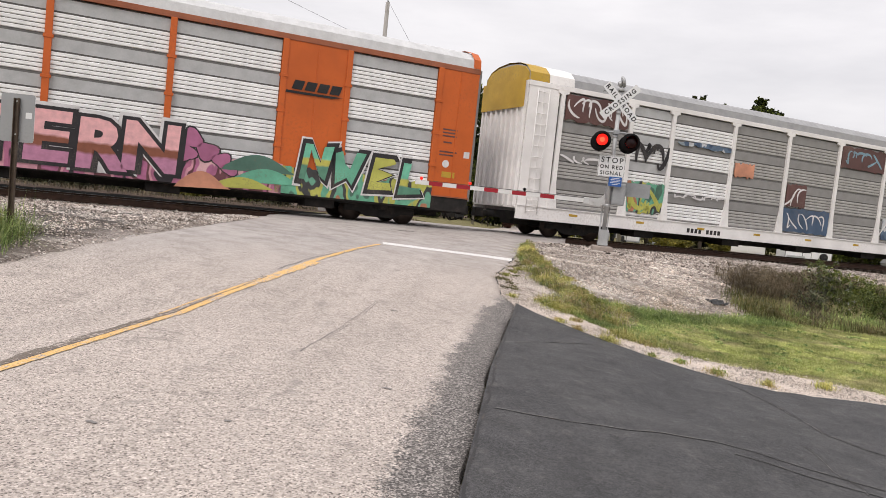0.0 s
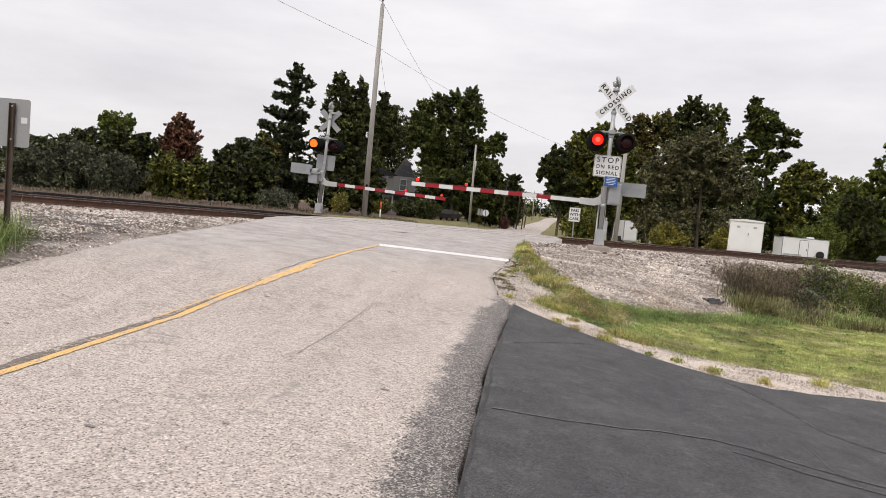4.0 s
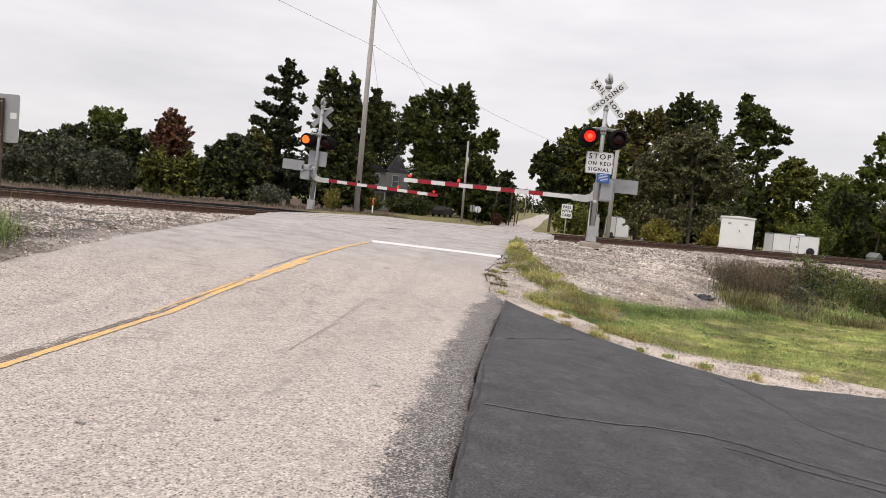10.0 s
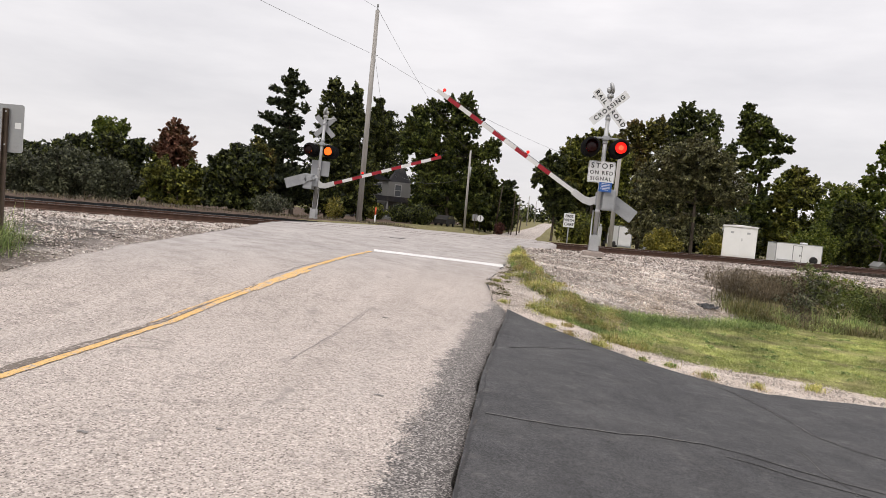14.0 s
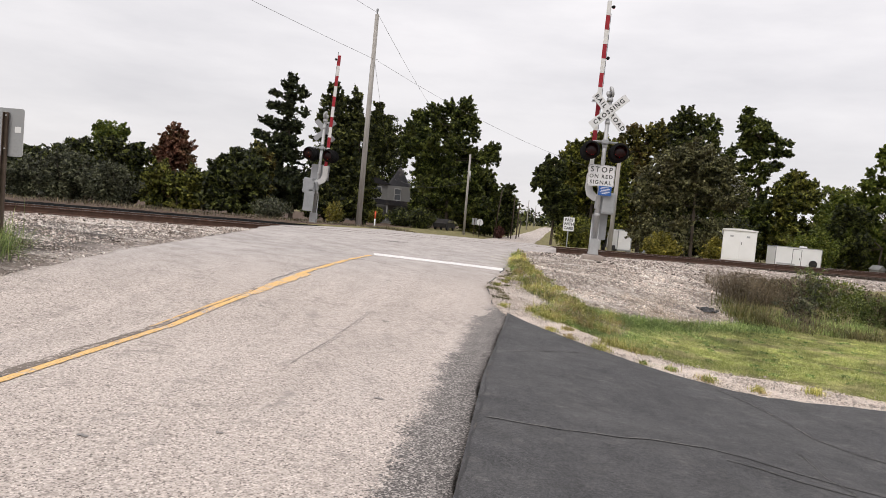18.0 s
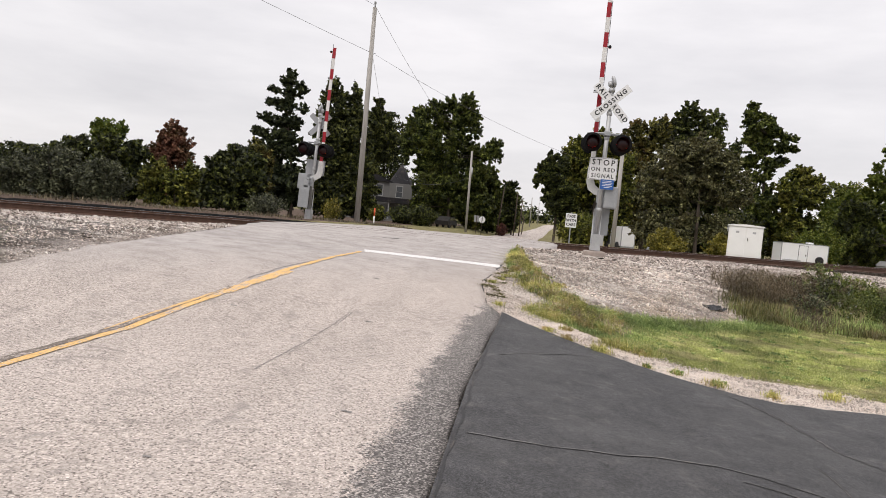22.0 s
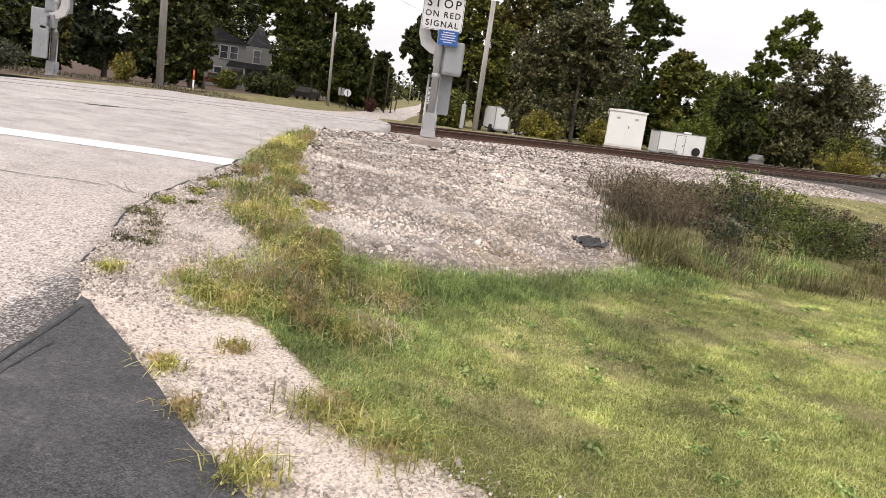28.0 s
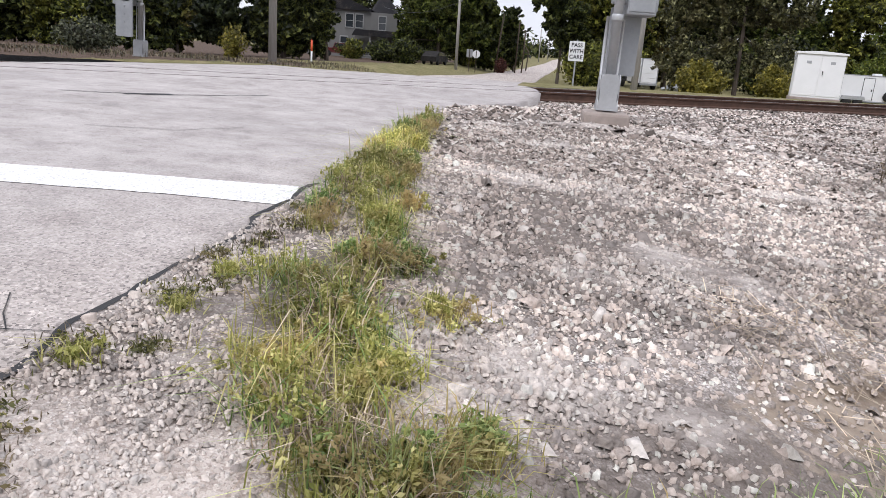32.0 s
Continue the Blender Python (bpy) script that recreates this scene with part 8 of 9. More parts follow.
    lobed_tree(219, "tree", 23.5, 93, "maple", "feather", 13000, 0.18, "tall tree with a thin crown",
               [(-1.7, 15.75, 1.03, 0.89), (-2.4, 14.88, 0.96, 0.96), (-0.92, 14.72, 0.76, 0.96), (-1.59, 13.58, 1.24, 1.1), (-0.89, 12.13, 0.96, 1.24), (-1.59, 11.25, 1.37, 1.24), (0.78, 11.46, 0.96, 1.24), (1.21, 12.31, 0.69, 0.82), (0.69, 9.94, 1.1, 1.1)])
    lobed_tree(220, "tree", 13.7, 60.5, "brown", "open", 34000, 0.1, "broad grey-brown tree with dark twigs",
               [(-0.66, 7.94, 1.97, 1.34), (-2.15, 7.18, 1.61, 1.26), (1.15, 7.29, 1.61, 1.26), (-3.5, 5.81, 1.43, 1.34), (2.32, 6.14, 1.52, 1.34), (-0.46, 6.08, 2.78, 1.52), (-3.62, 4.44, 1.52, 1.34), (-1.15, 4.44, 1.97, 1.26), (2.06, 4.6, 1.97, 1.17), (3.72, 5.2, 0.72, 0.99)])
    lobed_tree(221, "tree", 27.0, 89.5, "maple", "feather", 26000, 0.19, "tall feathery tree with open branches",
               [(-1.88, 16.32, 0.79, 0.92), (-2.42, 15.5, 0.72, 0.79), (-1.04, 15.61, 0.79, 0.66), (-0.08, 15.03, 0.92, 0.79), (-1.67, 14.51, 1.31, 0.92), (0.54, 14.04, 0.92, 0.79), (-0.51, 13.3, 1.71, 1.05), (1.49, 13.47, 1.05, 0.59), (2.76, 13.31, 0.85, 0.46), (-1.99, 12.92, 0.92, 0.92), (2.52, 12.12, 1.18, 0.53), (1.14, 12.13, 1.31, 0.79), (-0.71, 11.72, 1.58, 1.05), (1.82, 10.62, 1.18, 0.53), (-1.41, 10.08, 1.18, 1.05), (0.5, 9.99, 1.45, 0.79), (-0.35, 8.6, 1.45, 0.92)])
    lobed_tree(222, "tree", 31.4, 88, "olive", "dense", 24000, 0.16, "rounded yellow-green tree behind the trailer",
               [(-0.62, 9.02, 1.54, 1.28), (-1.71, 7.77, 1.67, 1.41), (0.87, 7.87, 1.41, 1.54), (-0.46, 6.59, 2.7, 1.54), (-2.14, 6.18, 1.41, 1.28)])
    lobed_tree(223, "tree", 60.7, 150, "bright", "feather", 3000, 0.28, "distant pale trees above the wood",
               [(-2.47, 12.6, 0.98, 1.52), (-0.71, 11.89, 1.31, 1.52), (0.65, 12.66, 0.87, 1.31)])
    lobed_tree(224, "tree", 35.0, 86, "bright", "feather", 8000, 0.16, "light green willow-like tree",
               [(-0.48, 6.11, 1.37, 1.25), (0.18, 6.55, 0.87, 1.37)])
    lobed_tree(225, "tree", 40.3, 78.5, "bright", "feather", 24000, 0.17, "tall open tree with dead twigs",
               [(-2.16, 13.6, 0.89, 0.78), (-3.56, 12.86, 0.84, 0.78), (-4.18, 11.71, 1.01, 0.78), (-1.44, 12.54, 0.89, 0.89), (-4.81, 10.55, 0.78, 0.78), (-3.09, 10.48, 1.34, 1.01), (-5.6, 9.58, 0.67, 0.56), (-5.97, 8.24, 0.89, 0.78), (-4.12, 8.61, 1.34, 1.01), (-6.23, 6.9, 0.78, 0.67), (-4.46, 6.67, 1.45, 1.01), (-5.6, 5.41, 1.45, 0.89), (-1.42, 10.62, 1.01, 1.12)])
    lobed_tree(226, "tree", 38.8, 71, "brown", "open", 26000, 0.13, "broad browning tree with bare twigs",
               [(-2.62, 9.27, 1.1, 1.1), (-0.97, 9.22, 0.9, 0.9), (-3.99, 8.2, 1.2, 1.2), (-1.78, 7.55, 1.81, 1.3), (0.31, 7.47, 1.1, 1.1), (-3.72, 6.05, 1.71, 1.2), (-0.74, 5.5, 2.21, 1.5), (1.82, 5.62, 1.0, 1.3), (-3.45, 3.87, 2.01, 1.3)])
    lobed_tree(227, "tree", 34.1, 74, "dark", "feather", 9000, 0.15, "dark green tree near the trailer",
               [(-3.37, 5.15, 0.94, 0.94), (-1.91, 4.59, 1.26, 1.26), (-3.58, 3.68, 0.94, 1.05)])
    lobed_tree(228, "tree", 36.1, 86, "bright", "dense", 6000, 0.15, "rounded green tree beside the tall one",
               [(-2.27, 5.79, 1.23, 1.11), (-1.1, 4.75, 1.11, 1.35), (-3.18, 5.05, 0.86, 0.98)])
    # far woods along the horizon
    rng = np.random.default_rng(77)
    cs, rs = [], []
    for k in range(560):
        a = radians(-75 + 150 * k / 560)
        d = rng.uniform(230, 420)
        x, y = d * math.sin(a), d * math.cos(a)
        if -14 < x - 0.04 * y < 14:
            y = y * 1.0 + 480 - d
        hh = rng.uniform(5, 12)
        cs.append((x, y, -0.7 + hh * 0.45))
        rs.append((6, 6, hh * 0.55))
    v, f = leaf_cloud(cs, rs, 26000, 1.3, rng)
    tagged(new("distant_woods", cloud_mesh("distant_woods", v, f, LEAF["dark"])), "dark line of distant woods on the horizon", "woods", kind="stuff")


make_trees()


# ---- stones, grass and weeds near the crossing ----
def scatter(rng, n, x0, x1, y0, y1):
    return rng.uniform(x0, x1, n), rng.uniform(y0, y1, n)


def stones_mesh(x, y, z, size, rng):
    """Small angular stones: flattened, skewed octahedra."""
    n = len(x)
    base = np.array([(1, 0, 0), (0, 1, 0), (-1, 0, 0), (0, -1, 0), (0, 0, 1), (0, 0, -1)], float)
    v = base[None] * rng.uniform(0.55, 1.15, (n, 6, 1)) + rng.normal(size=(n, 6, 3)) * 0.16
    v *= np.stack([np.ones(n), rng.uniform(0.6, 0.95, n), rng.uniform(0.35, 0.75, n)], -1)[:, None, :]
    a = rng.uniform(0, 2 * math.pi, n)
    t = rng.normal(size=n) * 0.4
    ca, sa, ct, st = np.cos(a), np.sin(a), np.cos(t), np.sin(t)
    vx, vz = v[..., 0] * ct[:, None] + v[..., 2] * st[:, None], -v[..., 0] * st[:, None] + v[..., 2] * ct[:, None]
    v = np.stack([vx * ca[:, None] - v[..., 1] * sa[:, None], vx * sa[:, None] + v[..., 1] * ca[:, None], vz], -1)
    v = v * size[:, None, None] + np.stack([x, y, z + size * 0.18], -1)[:, None, :]
    f = np.array([(0, 1, 4), (1, 2, 4), (2, 3, 4), (3, 0, 4)])
    return v.reshape(-1, 3), (np.arange(n)[:, None, None] * 6 + f[None]).reshape(-1, 3)


def rubble_mesh(x, y, z, size, rng):
    """Broken stones with a blunt top: a skewed four-sided frustum each."""
    n = len(x)
    low = np.array([(1, 0.1, -0.4), (0.1, 1, -0.4), (-1, -0.1, -0.4), (-0.1, -1, -0.4)], float)
    top = np.array([(0.62, 0.25, 0.6), (-0.2, 0.62, 0.6), (-0.62, -0.2, 0.6), (0.2, -0.62, 0.6)], float)
    v = np.concatenate([low, top])[None] * rng.uniform(0.7, 1.2, (n, 8, 1)) + rng.normal(size=(n, 8, 3)) * 0.11
    v *= np.stack([np.ones(n), rng.uniform(0.5, 0.95, n), rng.uniform(0.6, 1.15, n)], -1)[:, None, :]
    a, t = rng.uniform(0, 2 * math.pi, n), rng.normal(size=n) * 0.45
    ca, sa, ct, st = np.cos(a)[:, None], np.sin(a)[:, None], np.cos(t)[:, None], np.sin(t)[:, None]
    vx, vz = v[..., 0] * ct + v[..., 2] * st, -v[..., 0] * st + v[..., 2] * ct
    v = np.stack([vx * ca - v[..., 1] * sa, vx * sa + v[..., 1] * ca, vz], -1)
    v = v * size[:, None, None] + np.stack([x, y, z + size * 0.28], -1)[:, None, :]
    f = np.array([(0, 1, 5), (0, 5, 4), (1, 2, 6), (1, 6, 5), (2, 3, 7), (2, 7, 6), (3, 0, 4), (3, 4, 7), (4, 5, 6), (4, 6, 7)])
    return v.reshape(-1, 3), (np.arange(n)[:, None, None] * 8 + f[None]).reshape(-1, 3)


def make_stones():
    rng = np.random.default_rng(5)
    jobs = [
        ("gravel_strip_upper", 26000, (-0.6, 0.9, 11.8, 18.0), (0.006, 0.019), "fine pale gravel between road and weeds"),
        ("gravel_apron", 52000, (0.5, 6.2, 12.2, 20.5), (0.008, 0.030), "crushed pale limestone gravel beside the road"),
        ("gravel_strip", 20000, (-0.4, 7.0, 8.8, 13.2), (0.006, 0.018), "fine pale gravel along the driveway"),
        ("ballast_near", 40000, (0.0, 18.0, 18.0, 34.0), (0.020, 0.048), "grey and white track ballast"),
        ("ballast_left", 66000, (-24.0, -5.9, 10.5, 24.0), (0.018, 0.044), "grey and white track ballast"),
        ("fine_ballast", 40000, (-13.0, -5.9, 7.5, 18.0), (0.008, 0.026), "fine grey stones beside the road"),
    ]
    for name, n, area, sizes, label in jobs:
        x, y = scatter(rng, int(n * 2.6), *area)
        g = gravel_at(x, y)
        p = TN[0] * x + TN[1] * y
        keep = (g > rng.uniform(-0.25, 0.2, len(x))) & (np.abs(p - NEAR_RAIL) > 0.12) & (p < FAR_RAIL - 0.2)
        if name == "ballast_left":
            keep &= p > 17.0 - 2.5 * rng.random(len(x)) ** 2
        keep &= ~((x > left_edge(y) + 0.05) & (x < right_edge(y) - 0.02))
        # patches where dirt or fines show through
        patch = np.array([noise.noise((a * 0.55, b * 0.55, 4.0)) for a, b in zip(x, y)])
        keep &= patch > rng.uniform(-0.85, -0.12, len(x))
        bare = np.exp(-((x - 3.2 - 0.8 * (y - 14.8)) ** 2 / 2.2 + (y - 14.9) ** 2 / 0.6))
        keep &= rng.random(len(x)) > 0.8 * bare
        x, y = x[keep][:n], y[keep][:n]
        s = sizes[0] + (sizes[1] - sizes[0]) * rng.random(len(x)) ** (1.2 if "ballast" in name else 2.2)
        big = rng.random(len(x)) < 0.02
        s = np.where(big, s * 1.9, s)
        v, f = (stones_mesh if "ballast" in name else rubble_mesh)(x, y, land(x, y), s, rng)
        tagged(new("gravel", cloud_mesh(name, v, f, M_BALLAST if "ballast" in name else (M_STRIP if "strip" in name else M_STONE))), label, "gravel", kind="stuff")
    # the stones that lie loose on top, large enough to tell apart
    rnd = random.Random(8)
    meshes = []
    for k in range(8):
        v, f = rubble_mesh(np.zeros(1), np.zeros(1), np.zeros(1), np.ones(1), np.random.default_rng(900 + k))
        me = cloud_mesh("stone", v, f, M_LOOSE)
        meshes.append(me)
    made = 0
    while made < 290:
        x, y = rnd.uniform(0.3, 5.2), rnd.uniform(12.6, 20.0)
        if float(gravel_at(x, y)) < 0.15:
            continue
        s = rnd.uniform(0.024, 0.050) * (1.5 if rnd.random() < 0.12 else 1)
        o = new("stone", meshes[made % 8])
        o.matrix_basis = pose(x, y, gz(x, y) - 0.1 * s, 0, 0, rnd.uniform(0, 360)) @ Matrix.Diagonal((s, s, s, 1))
        o.parent = ground
        made += 1


def loose_mat():
    m = Mat("loose_stone", 0.9, spec=0.25)
    col = m.ramp(m.per_object(), (0.0, (0.22, 0.19, 0.17)), (0.5, (0.48, 0.42, 0.38)), (1.0, (0.70, 0.64, 0.58)))
    m.color(m.mix(1.0, col, m.ramp(m.noise(1.5, 4), (0.3, 0.75), (0.7, 1.1)), "MULTIPLY")).bump(m.noise(4, 3), 0.3, 0.05)
    return m.m


M_LOOSE = loose_mat()


def blades(x, y, z, length, width, rng, lean=0.5):
    """Grass blades: two-part tapered strips that bend over."""
    n = len(x)
    a = rng.uniform(0, 2 * math.pi, n)
    d = np.stack([np.cos(a), np.sin(a)], -1)
    s = np.stack([-np.sin(a), np.cos(a)], -1)
    tilt = np.abs(rng.normal(size=n)) * lean
    L = length[:, None]
    base = np.stack([x, y, z - 0.01], -1)
    side = np.concatenate([s * width[:, None] * 0.5, np.zeros((n, 1))], -1)
    mid = base + np.concatenate([d * L * (0.30 * tilt[:, None]), L * 0.55], -1)
    tip = base + np.concatenate([d * L * (0.85 * tilt[:, None]), L * np.clip(1.0 - 0.35 * tilt[:, None], 0.3, 1)], -1)
    v = np.stack([base - side, base + side, mid + side * 0.8, mid - side * 0.8, tip], 1).reshape(-1, 3)
    k = np.arange(n)[:, None] * 5
    f = np.concatenate([k + [0, 1, 2], k + [0, 2, 3], k + [3, 2, 4]], 1).reshape(-1, 3)
    return v, f


def noise2(x, y, scale, seed):
    return np.array([noise.noise((float(a) * scale, float(b) * scale, seed)) for a, b in zip(x, y)])


WEED_L = [(12.9, 0.85), (13.5, 0.6), (14.08, 0.18), (14.8, 0.07), (17.1, -0.2), (19.1, -0.15), (20.3, 0.0)]
WEED_R = [(12.9, 1.4), (13.7, 1.28), (14.5, 1.08), (15.2, 0.79), (17.5, 0.35), (19.4, 0.17), (20.3, 0.12)]


def make_grass():
    rng = np.random.default_rng(21)
    # mown lawn, thick near the gravel and thinner further off
    for name, n, area in (("near", 330000, (0.2, 8.5, 9.5, 16.5)), ("far", 45000, (4.0, 26.0, 9.5, 30.0)), ("verge", 16000, (-14.0, -6.0, 2.0, 9.5))):
        x, y = scatter(rng, int(n * 1.7), *area)
        g = gravel_at(x, y)
        ok = (g < rng.uniform(-0.28, 0.10, len(x))) & ((y > drive_top(x) + 0.05) | (x < -5)) & ((x > right_edge(y) + 0.08) | (x < left_edge(y) - 0.15))
        x, y = x[ok][:n], y[ok][:n]
        m = noise2(x, y, 1.1, 7.0)
        L = np.clip(rng.normal(0.040, 0.013, len(x)) * (1 + 0.6 * m), 0.018, 0.09)
        thin = noise2(x, y, 0.8, 17.0) + 0.5 * noise2(x, y, 2.6, 19.0)
        L = np.where(thin > 0.34, L * 0.85, L)
        if name == "verge":
            L *= 3.0
        v, f = blades(x, y, land(x, y), L, np.full(len(x), 0.0065 if name == "near" else 0.016), rng, 1.4)
        tagged(new("lawn_grass", cloud_mesh("lawn_grass", v, f, M_LAWN)), "mown yellow-green lawn grass with bare patches", "grass", kind="stuff")
    # greener, longer grass where the lawn meets the weeds
    n = 36000
    x, y = scatter(rng, n * 3, 0.7, 4.6, 10.6, 14.8)
    ok = (gravel_at(x, y) < -0.05) & (x - 1.0 + 0.5 * (13 - y) < 1.6 + 1.3 * noise2(x, y, 0.9, 31.0) + rng.normal(0, 0.35, len(x))) & (y > drive_top(x) + 0.9)
    x, y = x[ok][:n], y[ok][:n]
    v, f = blades(x, y, land(x, y), np.clip(rng.normal(0.06, 0.022, len(x)), 0.02, 0.13), np.full(len(x), 0.006), rng, 1.4)
    tagged(new("lawn_grass", cloud_mesh("lawn_grass", v, f, M_TALLGRASS)), "longer green lawn grass beside the weeds", "grass", kind="stuff")
    # broad-leaved rosettes in the lawn
    cs = [(x, y, gz(x, y) + 0.03) for x, y in zip(rng.uniform(1.8, 8.0, 160), rng.uniform(10.2, 15.5, 160)) if float(gravel_at(x, y)) < -0.3]
    v, f = leaf_cloud(cs, np.stack([rng.uniform(0.04, 0.10, len(cs)), rng.uniform(0.04, 0.10, len(cs)), np.full(len(cs), 0.02)], -1), 26 * len(cs), 0.022, rng, 3.0)
    tagged(new("lawn_weed", cloud_mesh("lawn_weed", v, f, M_TALLGRASS)), "low broad-leaved weeds in the lawn", "weeds", kind="stuff")
    # rough dry grass beyond the track
    n = 15000
    x, y = scatter(rng, n * 6, -34.0, -3.0, 20.0, 56.0)
    p = TN[0] * x + TN[1] * y
    ok = (p > 27.0) & (p < 44) & (x < left_edge(y) - 0.5) & (noise2(x, y, 0.35, 41.0) > rng.uniform(-0.45, 0.35, len(x)))
    x, y = x[ok][:n], y[ok][:n]
    v, f = blades(x, y, land(x, y), np.clip(rng.normal(0.12, 0.05, len(x)) * (1 + 0.8 * noise2(x, y, 0.5, 43.0)), 0.03, 0.4), np.full(len(x), 0.02), rng, 1.0)
    half = len(x) // 2
    for k, (a, b, mat, lab) in enumerate(((0, half, M_FIELD, "rough brown grass of the dry field"), (half, len(x), M_BROWNWEED, "rough dry grass of the field"))):
        tagged(new("field_grass", cloud_mesh("field_grass", v[a * 5:b * 5], f[a * 3:b * 3] - a * 5, mat)), lab, "grass", kind="stuff")
    # longer green grass along the toe of the gravel
    n = 14000
    t = rng.random(n)
    edge = np.array([(0.9, 13.0), (1.5, 13.3), (2.4, 13.75), (3.5, 14.55), (4.8, 15.7), (5.6, 16.2)])
    k = t * (len(edge) - 1)
    i = np.minimum(k.astype(int), len(edge) - 2)
    c = edge[i] + (edge[i + 1] - edge[i]) * (k - i)[:, None]
    x, y = c[:, 0] + rng.normal(0, 0.16, n), c[:, 1] - 0.05 + rng.normal(0, 0.14, n)
    v, f = blades(x, y, land(x, y), np.abs(rng.normal(0.115, 0.04, n)), np.full(n, 0.007), rng, 1.5)
    tagged(new("long_grass", cloud_mesh("long_grass", v, f, M_TALLGRASS)), "long dark green grass along the gravel toe", "grass", kind="stuff")


def tuft_at(rng, cx, cy, r, n, length, material, leaves=0, label="", width=0.007, name="weed_tuft", leaf_material=None):
    x, y = cx + rng.normal(0, r * 0.55, n), cy + rng.normal(0, r * 0.55, n)
    v, f = blades(x, y, land(x, y), np.abs(rng.normal(length, length * 0.3, n)) + 0.02, np.full(n, width), rng, 1.25)
    t = thing(name, pose(0, 0, 0), label, "weeds", "weeds along the road")
    o = new("grass_clump", cloud_mesh("grass_clump", v, f, material))
    o.parent = t
    tagged(o, kind="stuff")
    if leaves:
        cs = np.stack([cx + rng.normal(0, r * 0.5, 24), cy + rng.normal(0, r * 0.5, 24), gz(cx, cy) + length * rng.uniform(0.2, 0.85, 24)], -1)
        v, f = leaf_cloud(cs, np.tile([r * 0.22, r * 0.22, length * 0.22], (24, 1)), int(leaves * 1.6), 0.0125, rng)
        o = new("foliage", cloud_mesh("foliage", v, f, leaf_material or (M_WEED, M_WEED, M_WEED, M_WEED, M_TALLGRASS)[int(rng.integers(5))]))
        o.parent = t
        tagged(o, kind="stuff")
    return t


def make_weeds():
    rng = np.random.default_rng(33)
    lab = "yellow-green roadside weed tuft in pale gravel"
    # a ragged strip between road and gravel
    for k in range(104):
        y = 12.95 + 7.3 * (k / 103) ** 1.3 + rng.normal() * 0.08
        l, r = np.interp(y, [a for a, b in WEED_L], [b for a, b in WEED_L]), np.interp(y, [a for a, b in WEED_R], [b for a, b in WEED_R])
        u = rng.random()
        x = l + 0.06 + (r - l - 0.10) * u
        tall = 0.55 + 0.65 * math.sin(math.pi * min(1.0, 0.15 + 0.8 * u))
        big = rng.uniform(0.75, 1.15)
        kind = rng.random()
        mat = M_STRAW if kind < 0.10 + 0.2 * (u < 0.3) else (M_WEED if kind < 0.72 else M_TALLGRASS)
        tuft_at(rng, x, y, (0.14 if y < 15 else 0.10) * big, int((125 if y < 15 else 75) * big), (0.13 + 0.06 * rng.random()) * tall, mat, 380 if u > 0.25 else 200, lab)
    # dry fringe where the strip meets the lawn
    for k in range(26):
        x, y = rng.uniform(0.55, 1.9), rng.uniform(12.0, 13.5)
        if float(gravel_at(x, y)) > 0.2 or y < drive_top(x) + 1.0:
            continue
        tuft_at(rng, x, y, 0.20, 190, 0.12, M_WEED if k % 3 else M_STRAW, 120, "pale weed tuft at the lawn's edge")
    # moss-brown growth along the broken road edge
    for k in range(20):
        y = rng.uniform(12.4, 17.5)
        x = float(right_edge(y)) + rng.uniform(0.05, 0.30)
        tuft_at(rng, x, y, rng.uniform(0.06, 0.13), 70, 0.035, M_BROWNWEED if k % 2 else M_RANK, 50, "low brown and green growth at the road's edge", 0.006, leaf_material=M_RANK)
    # lone tufts in the fine gravel
    for x, y, s in ((1.24, 10.1, 0.9), (1.83, 10.55, 1.2), (1.45, 10.8, 1.0), (1.62, 10.72, 0.8), (0.62, 11.0, 0.55), (0.55, 12.15, 0.9), (0.35, 12.3, 0.8), (0.75, 12.05, 0.8), (-0.12, 12.2, 0.5), (0.86, 10.55, 0.6), (2.5, 9.3, 0.7), (3.1, 9.25, 0.6), (2.1, 9.55, 0.5), (1.75, 9.6, 0.45), (-0.3, 13.9, 0.5), (-0.1, 14.8, 0.5), (-0.15, 14.4, 0.45), (0.05, 16.6, 0.5), (3.9, 9.6, 0.8), (0.9, 11.4, 0.6)):
        tuft_at(rng, x, y, 0.15 * s, int(170 * s), 0.10 * s + 0.02, M_WEED, int(160 * s), "small green and yellow tuft in gravel")
    # weeds at the sign post on the left verge
    for x, y in ((-6.75, 8.75), (-7.0, 9.3), (-7.3, 8.6), (-6.6, 8.2), (-7.6, 9.4)):
        tuft_at(rng, x, y, 0.28, 260, 0.42, M_TALLGRASS, 380, "tall green weeds at the sign post", leaf_material=LEAF["bright"])
    # thin growth along the right edge of the bed: brown weeds, then a leafy bush
    for k in range(26):
        x = 5.25 + 2.4 * rng.random()
        y = 17.6 + (x - 5.0) * 0.75 + rng.uniform(0.0, 2.3)
        t = tuft_at(rng, x, y, 0.30, 110, 0.40, M_BROWNWEED, 0, "brown dried weeds beside the ballast", 0.008, "dry_weeds")
        cs = np.stack([x + rng.normal(0, 0.24, 40), y + rng.normal(0, 0.24, 40), gz(x, y) + rng.uniform(0.14, 0.48, 40)], -1)
        v, f = leaf_cloud(cs, np.tile([0.045, 0.045, 0.07], (40, 1)), 700, 0.014, rng)
        o = new("seed_head", cloud_mesh("seed_head", v, f, M_BROWNWEED))
        o.parent = t
        tagged(o, kind="stuff")
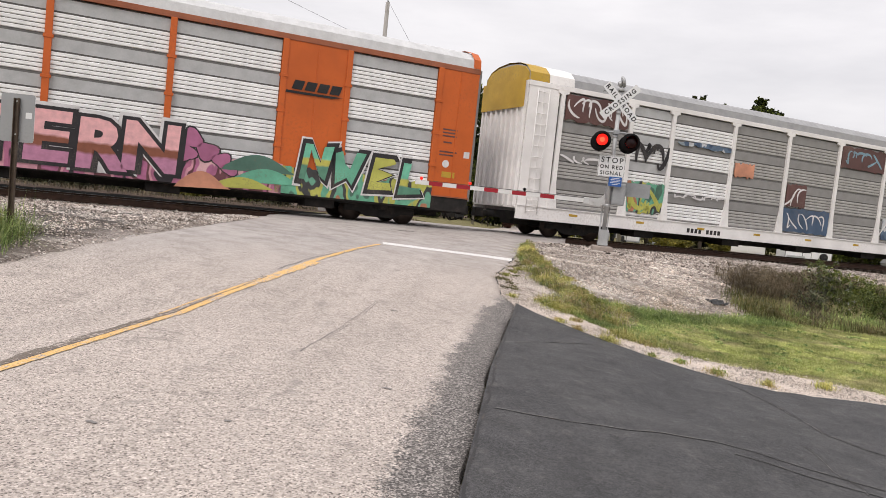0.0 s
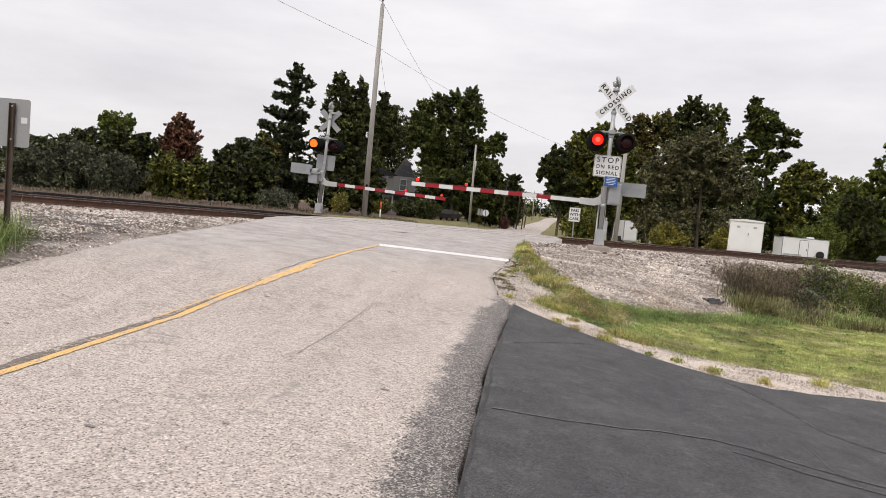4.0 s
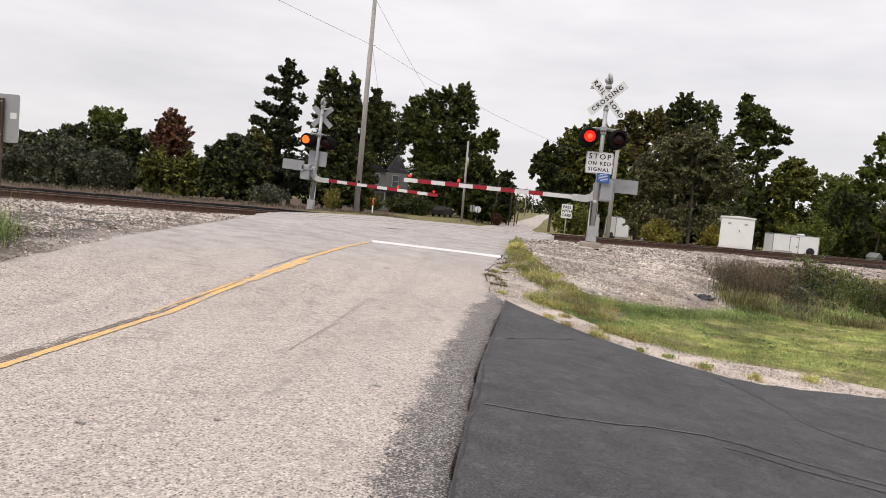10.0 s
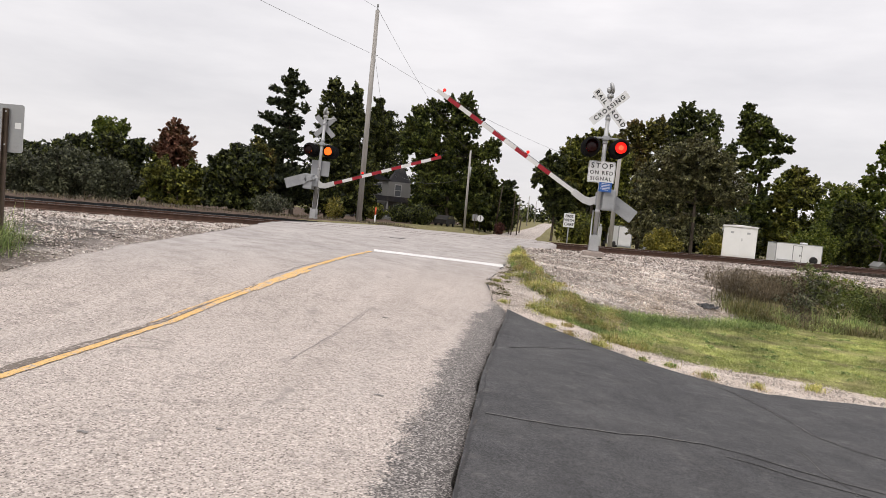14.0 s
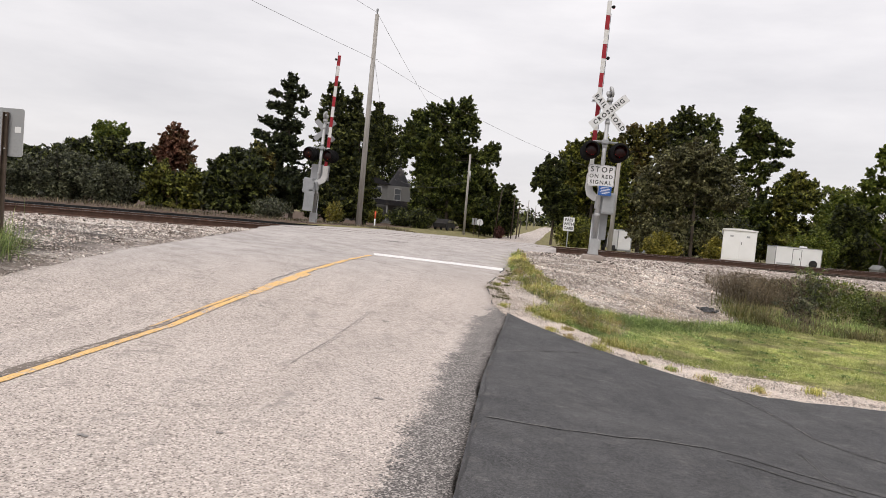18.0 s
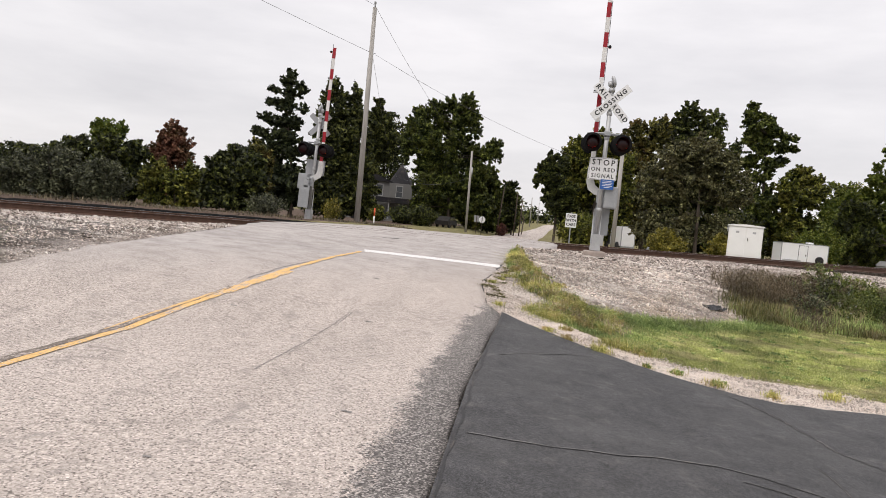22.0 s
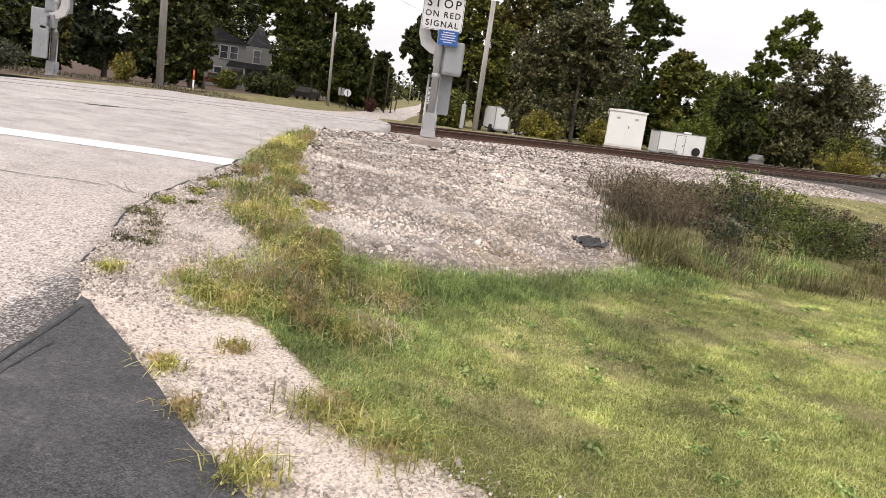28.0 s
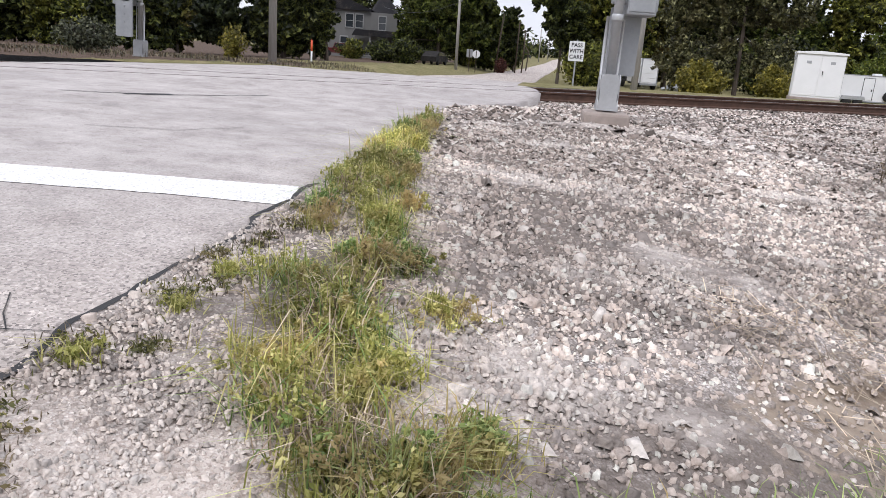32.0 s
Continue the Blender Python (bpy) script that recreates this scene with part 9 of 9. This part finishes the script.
    for k in range(40):
        x = 6.6 + 5.5 * rng.random()
        y = 18.0 + (x - 6.6) * 0.42 + rng.uniform(0.0, 2.6)
        h = rng.uniform(0.45, 0.85) * (1.08 if 7.2 < x < 9.6 else 0.85)
        t = thing("leafy_weed", pose(0, 0, 0), "leafy green weeds with a few white flowers", "weeds", "weeds along the road")
        bm = bmesh.new()
        z0 = gz(x, y)
        for j in range(7):
            a = rng.random() * 6.28
            rod(bm, (x, y, z0 - 0.02), (x + 0.22 * math.cos(a), y + 0.22 * math.sin(a), z0 + h * rng.uniform(0.7, 1)), 0.007, 0.003, 4, caps=False)
        tagged(part("stalk", bm, M_TALLGRASS, t), kind="stuff")
        cs = np.stack([x + rng.normal(0, 0.22, 50), y + rng.normal(0, 0.22, 50), z0 + h * rng.uniform(0.12, 1.0, 50)], -1)
        v, f = leaf_cloud(cs, np.tile([0.10, 0.10, 0.09], (50, 1)), 1100, 0.026, rng)
        o = new("foliage", cloud_mesh("foliage", v, f, (M_BUSH, LEAF["bright"], LEAF["grey"], M_BUSH, M_BROWNWEED)[k % 5]))
        o.parent = t
        tagged(o, kind="stuff")
        if k % 5 == 0:
            v, f = leaf_cloud(cs[:8] + (0, -0.1, 0.05), np.tile([0.06, 0.06, 0.05], (8, 1)), 60, 0.012, rng)
            o = new("blossom", cloud_mesh("blossom", v, f, M_SIGNWHITE))
            o.parent = t
            tagged(o, kind="stuff")
    # rank grass in front of them
    for k in range(60):
        x = 4.9 + 8.0 * rng.random()
        y = np.interp(x, [4.9, 6.5, 9, 13], [16.0, 16.1, 16.9, 19.2]) + rng.uniform(0.0, 1.6)
        tuft_at(rng, x, float(y), 0.34, 230, rng.uniform(0.14, 0.30), (M_RANK, M_RANK, M_TALLGRASS, M_RANK, M_RANK, M_RANK, M_BROWNWEED)[k % 7], 0, "rank grass in front of the weeds", 0.010, "rank_grass")
    # straw lying on the bank
    n = 1300
    x, y = scatter(rng, n * 3, 2.2, 5.0, 14.2, 18.0)
    ok = gravel_at(x, y) > 0.1
    ok &= (y < 13.2 + 1.15 * x) & (noise2(x, y, 1.2, 3.0) > rng.uniform(-0.1, 0.5, len(x)))
    x, y = x[ok][:n], y[ok][:n]
    a = rng.uniform(0, 6.28, len(x))
    L = rng.uniform(0.06, 0.22, len(x))
    w = 0.0025
    d, s = np.stack([np.cos(a), np.sin(a)], -1), np.stack([-np.sin(a), np.cos(a)], -1)
    p0, p1 = np.stack([x, y], -1), np.stack([x, y], -1) + d * L[:, None]
    q = np.stack([p0 - s * w, p0 + s * w, p1 + s * w, p1 - s * w], 1)
    z = land(q[..., 0], q[..., 1]) + 0.03 + 0.012 * rng.random((len(x), 1))
    v = np.concatenate([q, z[..., None]], -1).reshape(-1, 3)
    f = (np.arange(len(x))[:, None] * 4 + np.arange(4)[None])
    tagged(new("straw", cloud_mesh("straw", v, f, M_STRAW)), "dry straw lying on the gravel bank", "straw", kind="stuff")
    # scrap of dark sheeting at the foot of the bank
    bm = bmesh.new()
    bmesh.ops.create_grid(bm, x_segments=14, y_segments=10, size=0.5)
    for vtx in bm.verts:
        u = vtx.co.copy()
        vtx.co = Vector((u.x * 0.40, u.y * 0.30, 0.05 + 0.07 * noise.noise((u.x * 5, u.y * 5, 2)) + 0.03 * noise.noise((u.x * 14, u.y * 14, 6))))
    bmesh.ops.solidify(bm, geom=bm.faces[:], thickness=0.004)
    scrap = part("plastic_scrap", bm, M_TRIM, None, "crumpled scrap of dark plastic sheet on gravel")
    scrap.matrix_basis = pose(4.2, 16.35, gz(4.2, 16.35), 8, 0, 24)
    scrap["category"] = "litter"


make_stones()
make_grass()
make_weeds()


# ---- what moves ----
def motions():
    for car, ahead in ((ORANGE_CAR, 0.0), (WHITE_CAR, 29.03)):
        rows = [(t, along(-16.73 + ahead + 27.35 * t, CENTRE, RAIL_TOP)) for t in (0, 0.5, 1, 1.5, 2, 3, 4, 6, 9, 14, 20, 26, 32)]
        walk(car, rows)
    lift = {
        "near": [(0, 0), (12.8, 0), (13.0, 4.2), (13.2, 9.6), (13.4, 15.2), (13.6, 20.6), (13.8, 25.8), (14.0, 31), (14.2, 37), (14.4, 43), (14.5, 45.8), (15.0, 61), (15.5, 75), (16.0, 85), (16.5, 89.6), (17, 90), (32, 90)],
        "far": [(0, 0), (12.7, 0), (13.0, 3.5), (13.2, 7), (13.4, 10.5), (13.6, 14), (13.8, 17.4), (14.0, 21), (14.5, 30.5), (15.0, 39.5), (15.5, 48), (16.0, 57), (16.5, 65.4), (17.0, 74), (17.5, 83), (17.8, 88), (18.0, 90), (32, 90)],
    }
    switch = [-0.12 + 0.6 * k for k in range(1, 30)]
    off = 17.88
    for key, (sig, arm, lenses, lamps) in (("near", NEAR_SIG), ("far", FAR_SIG)):
        walk(arm, [(t, pose(0.06, 0.16, 1.71 if key == "near" else 1.66, 0, a, 0)) for t, a in lift[key]])
        for (side, face), lens in lenses.items():
            # seen from its own front, each unit's first half-cycle is the one on the road's left
            first = (side == "left") == (key == "near")
            state, rows = (0 if first else 180), [(0.0, 0 if first else 180)]
            for t in [s for s in switch if s < off] + [off]:
                goal = 180 - state if t < off else 180
                if goal != state:
                    step = (goal - state) / 3
                    rows += [(t - 1 / 30, state), (t, state + step), (t + 1 / 30, state + 2 * step), (t + 2 / 30, goal)]
                state = goal
            rows.append((32.0, state))
            walk(lens, [(t, pose(0, -0.17, 0, 0, 0, a)) for t, a in rows])
        for n, lamp in enumerate(lamps):
            at = lamp.matrix_basis.translation.copy()
            # the tip lamp burns steadily, the other two in turn; the glowing side looks to the near road user
            lit = 180 if key == "near" else 0
            state, rows = (0 if n < 2 else 180), [(0.0, 0 if n < 2 else 180)]
            for t in ([s for s in switch if s < off] if n else []) + [off]:
                goal = 180 - state if t < off else 180
                if goal != state:
                    step = (goal - state) / 3
                    rows += [(t - 1 / 30, state), (t, state + step), (t + 1 / 30, state + 2 * step), (t + 2 / 30, goal)]
                state = goal
            rows.append((32.0, state))
            walk(lamp, [(t, pose(at.x, at.y, at.z, 0, 0, lit + a)) for t, a in rows])


motions()
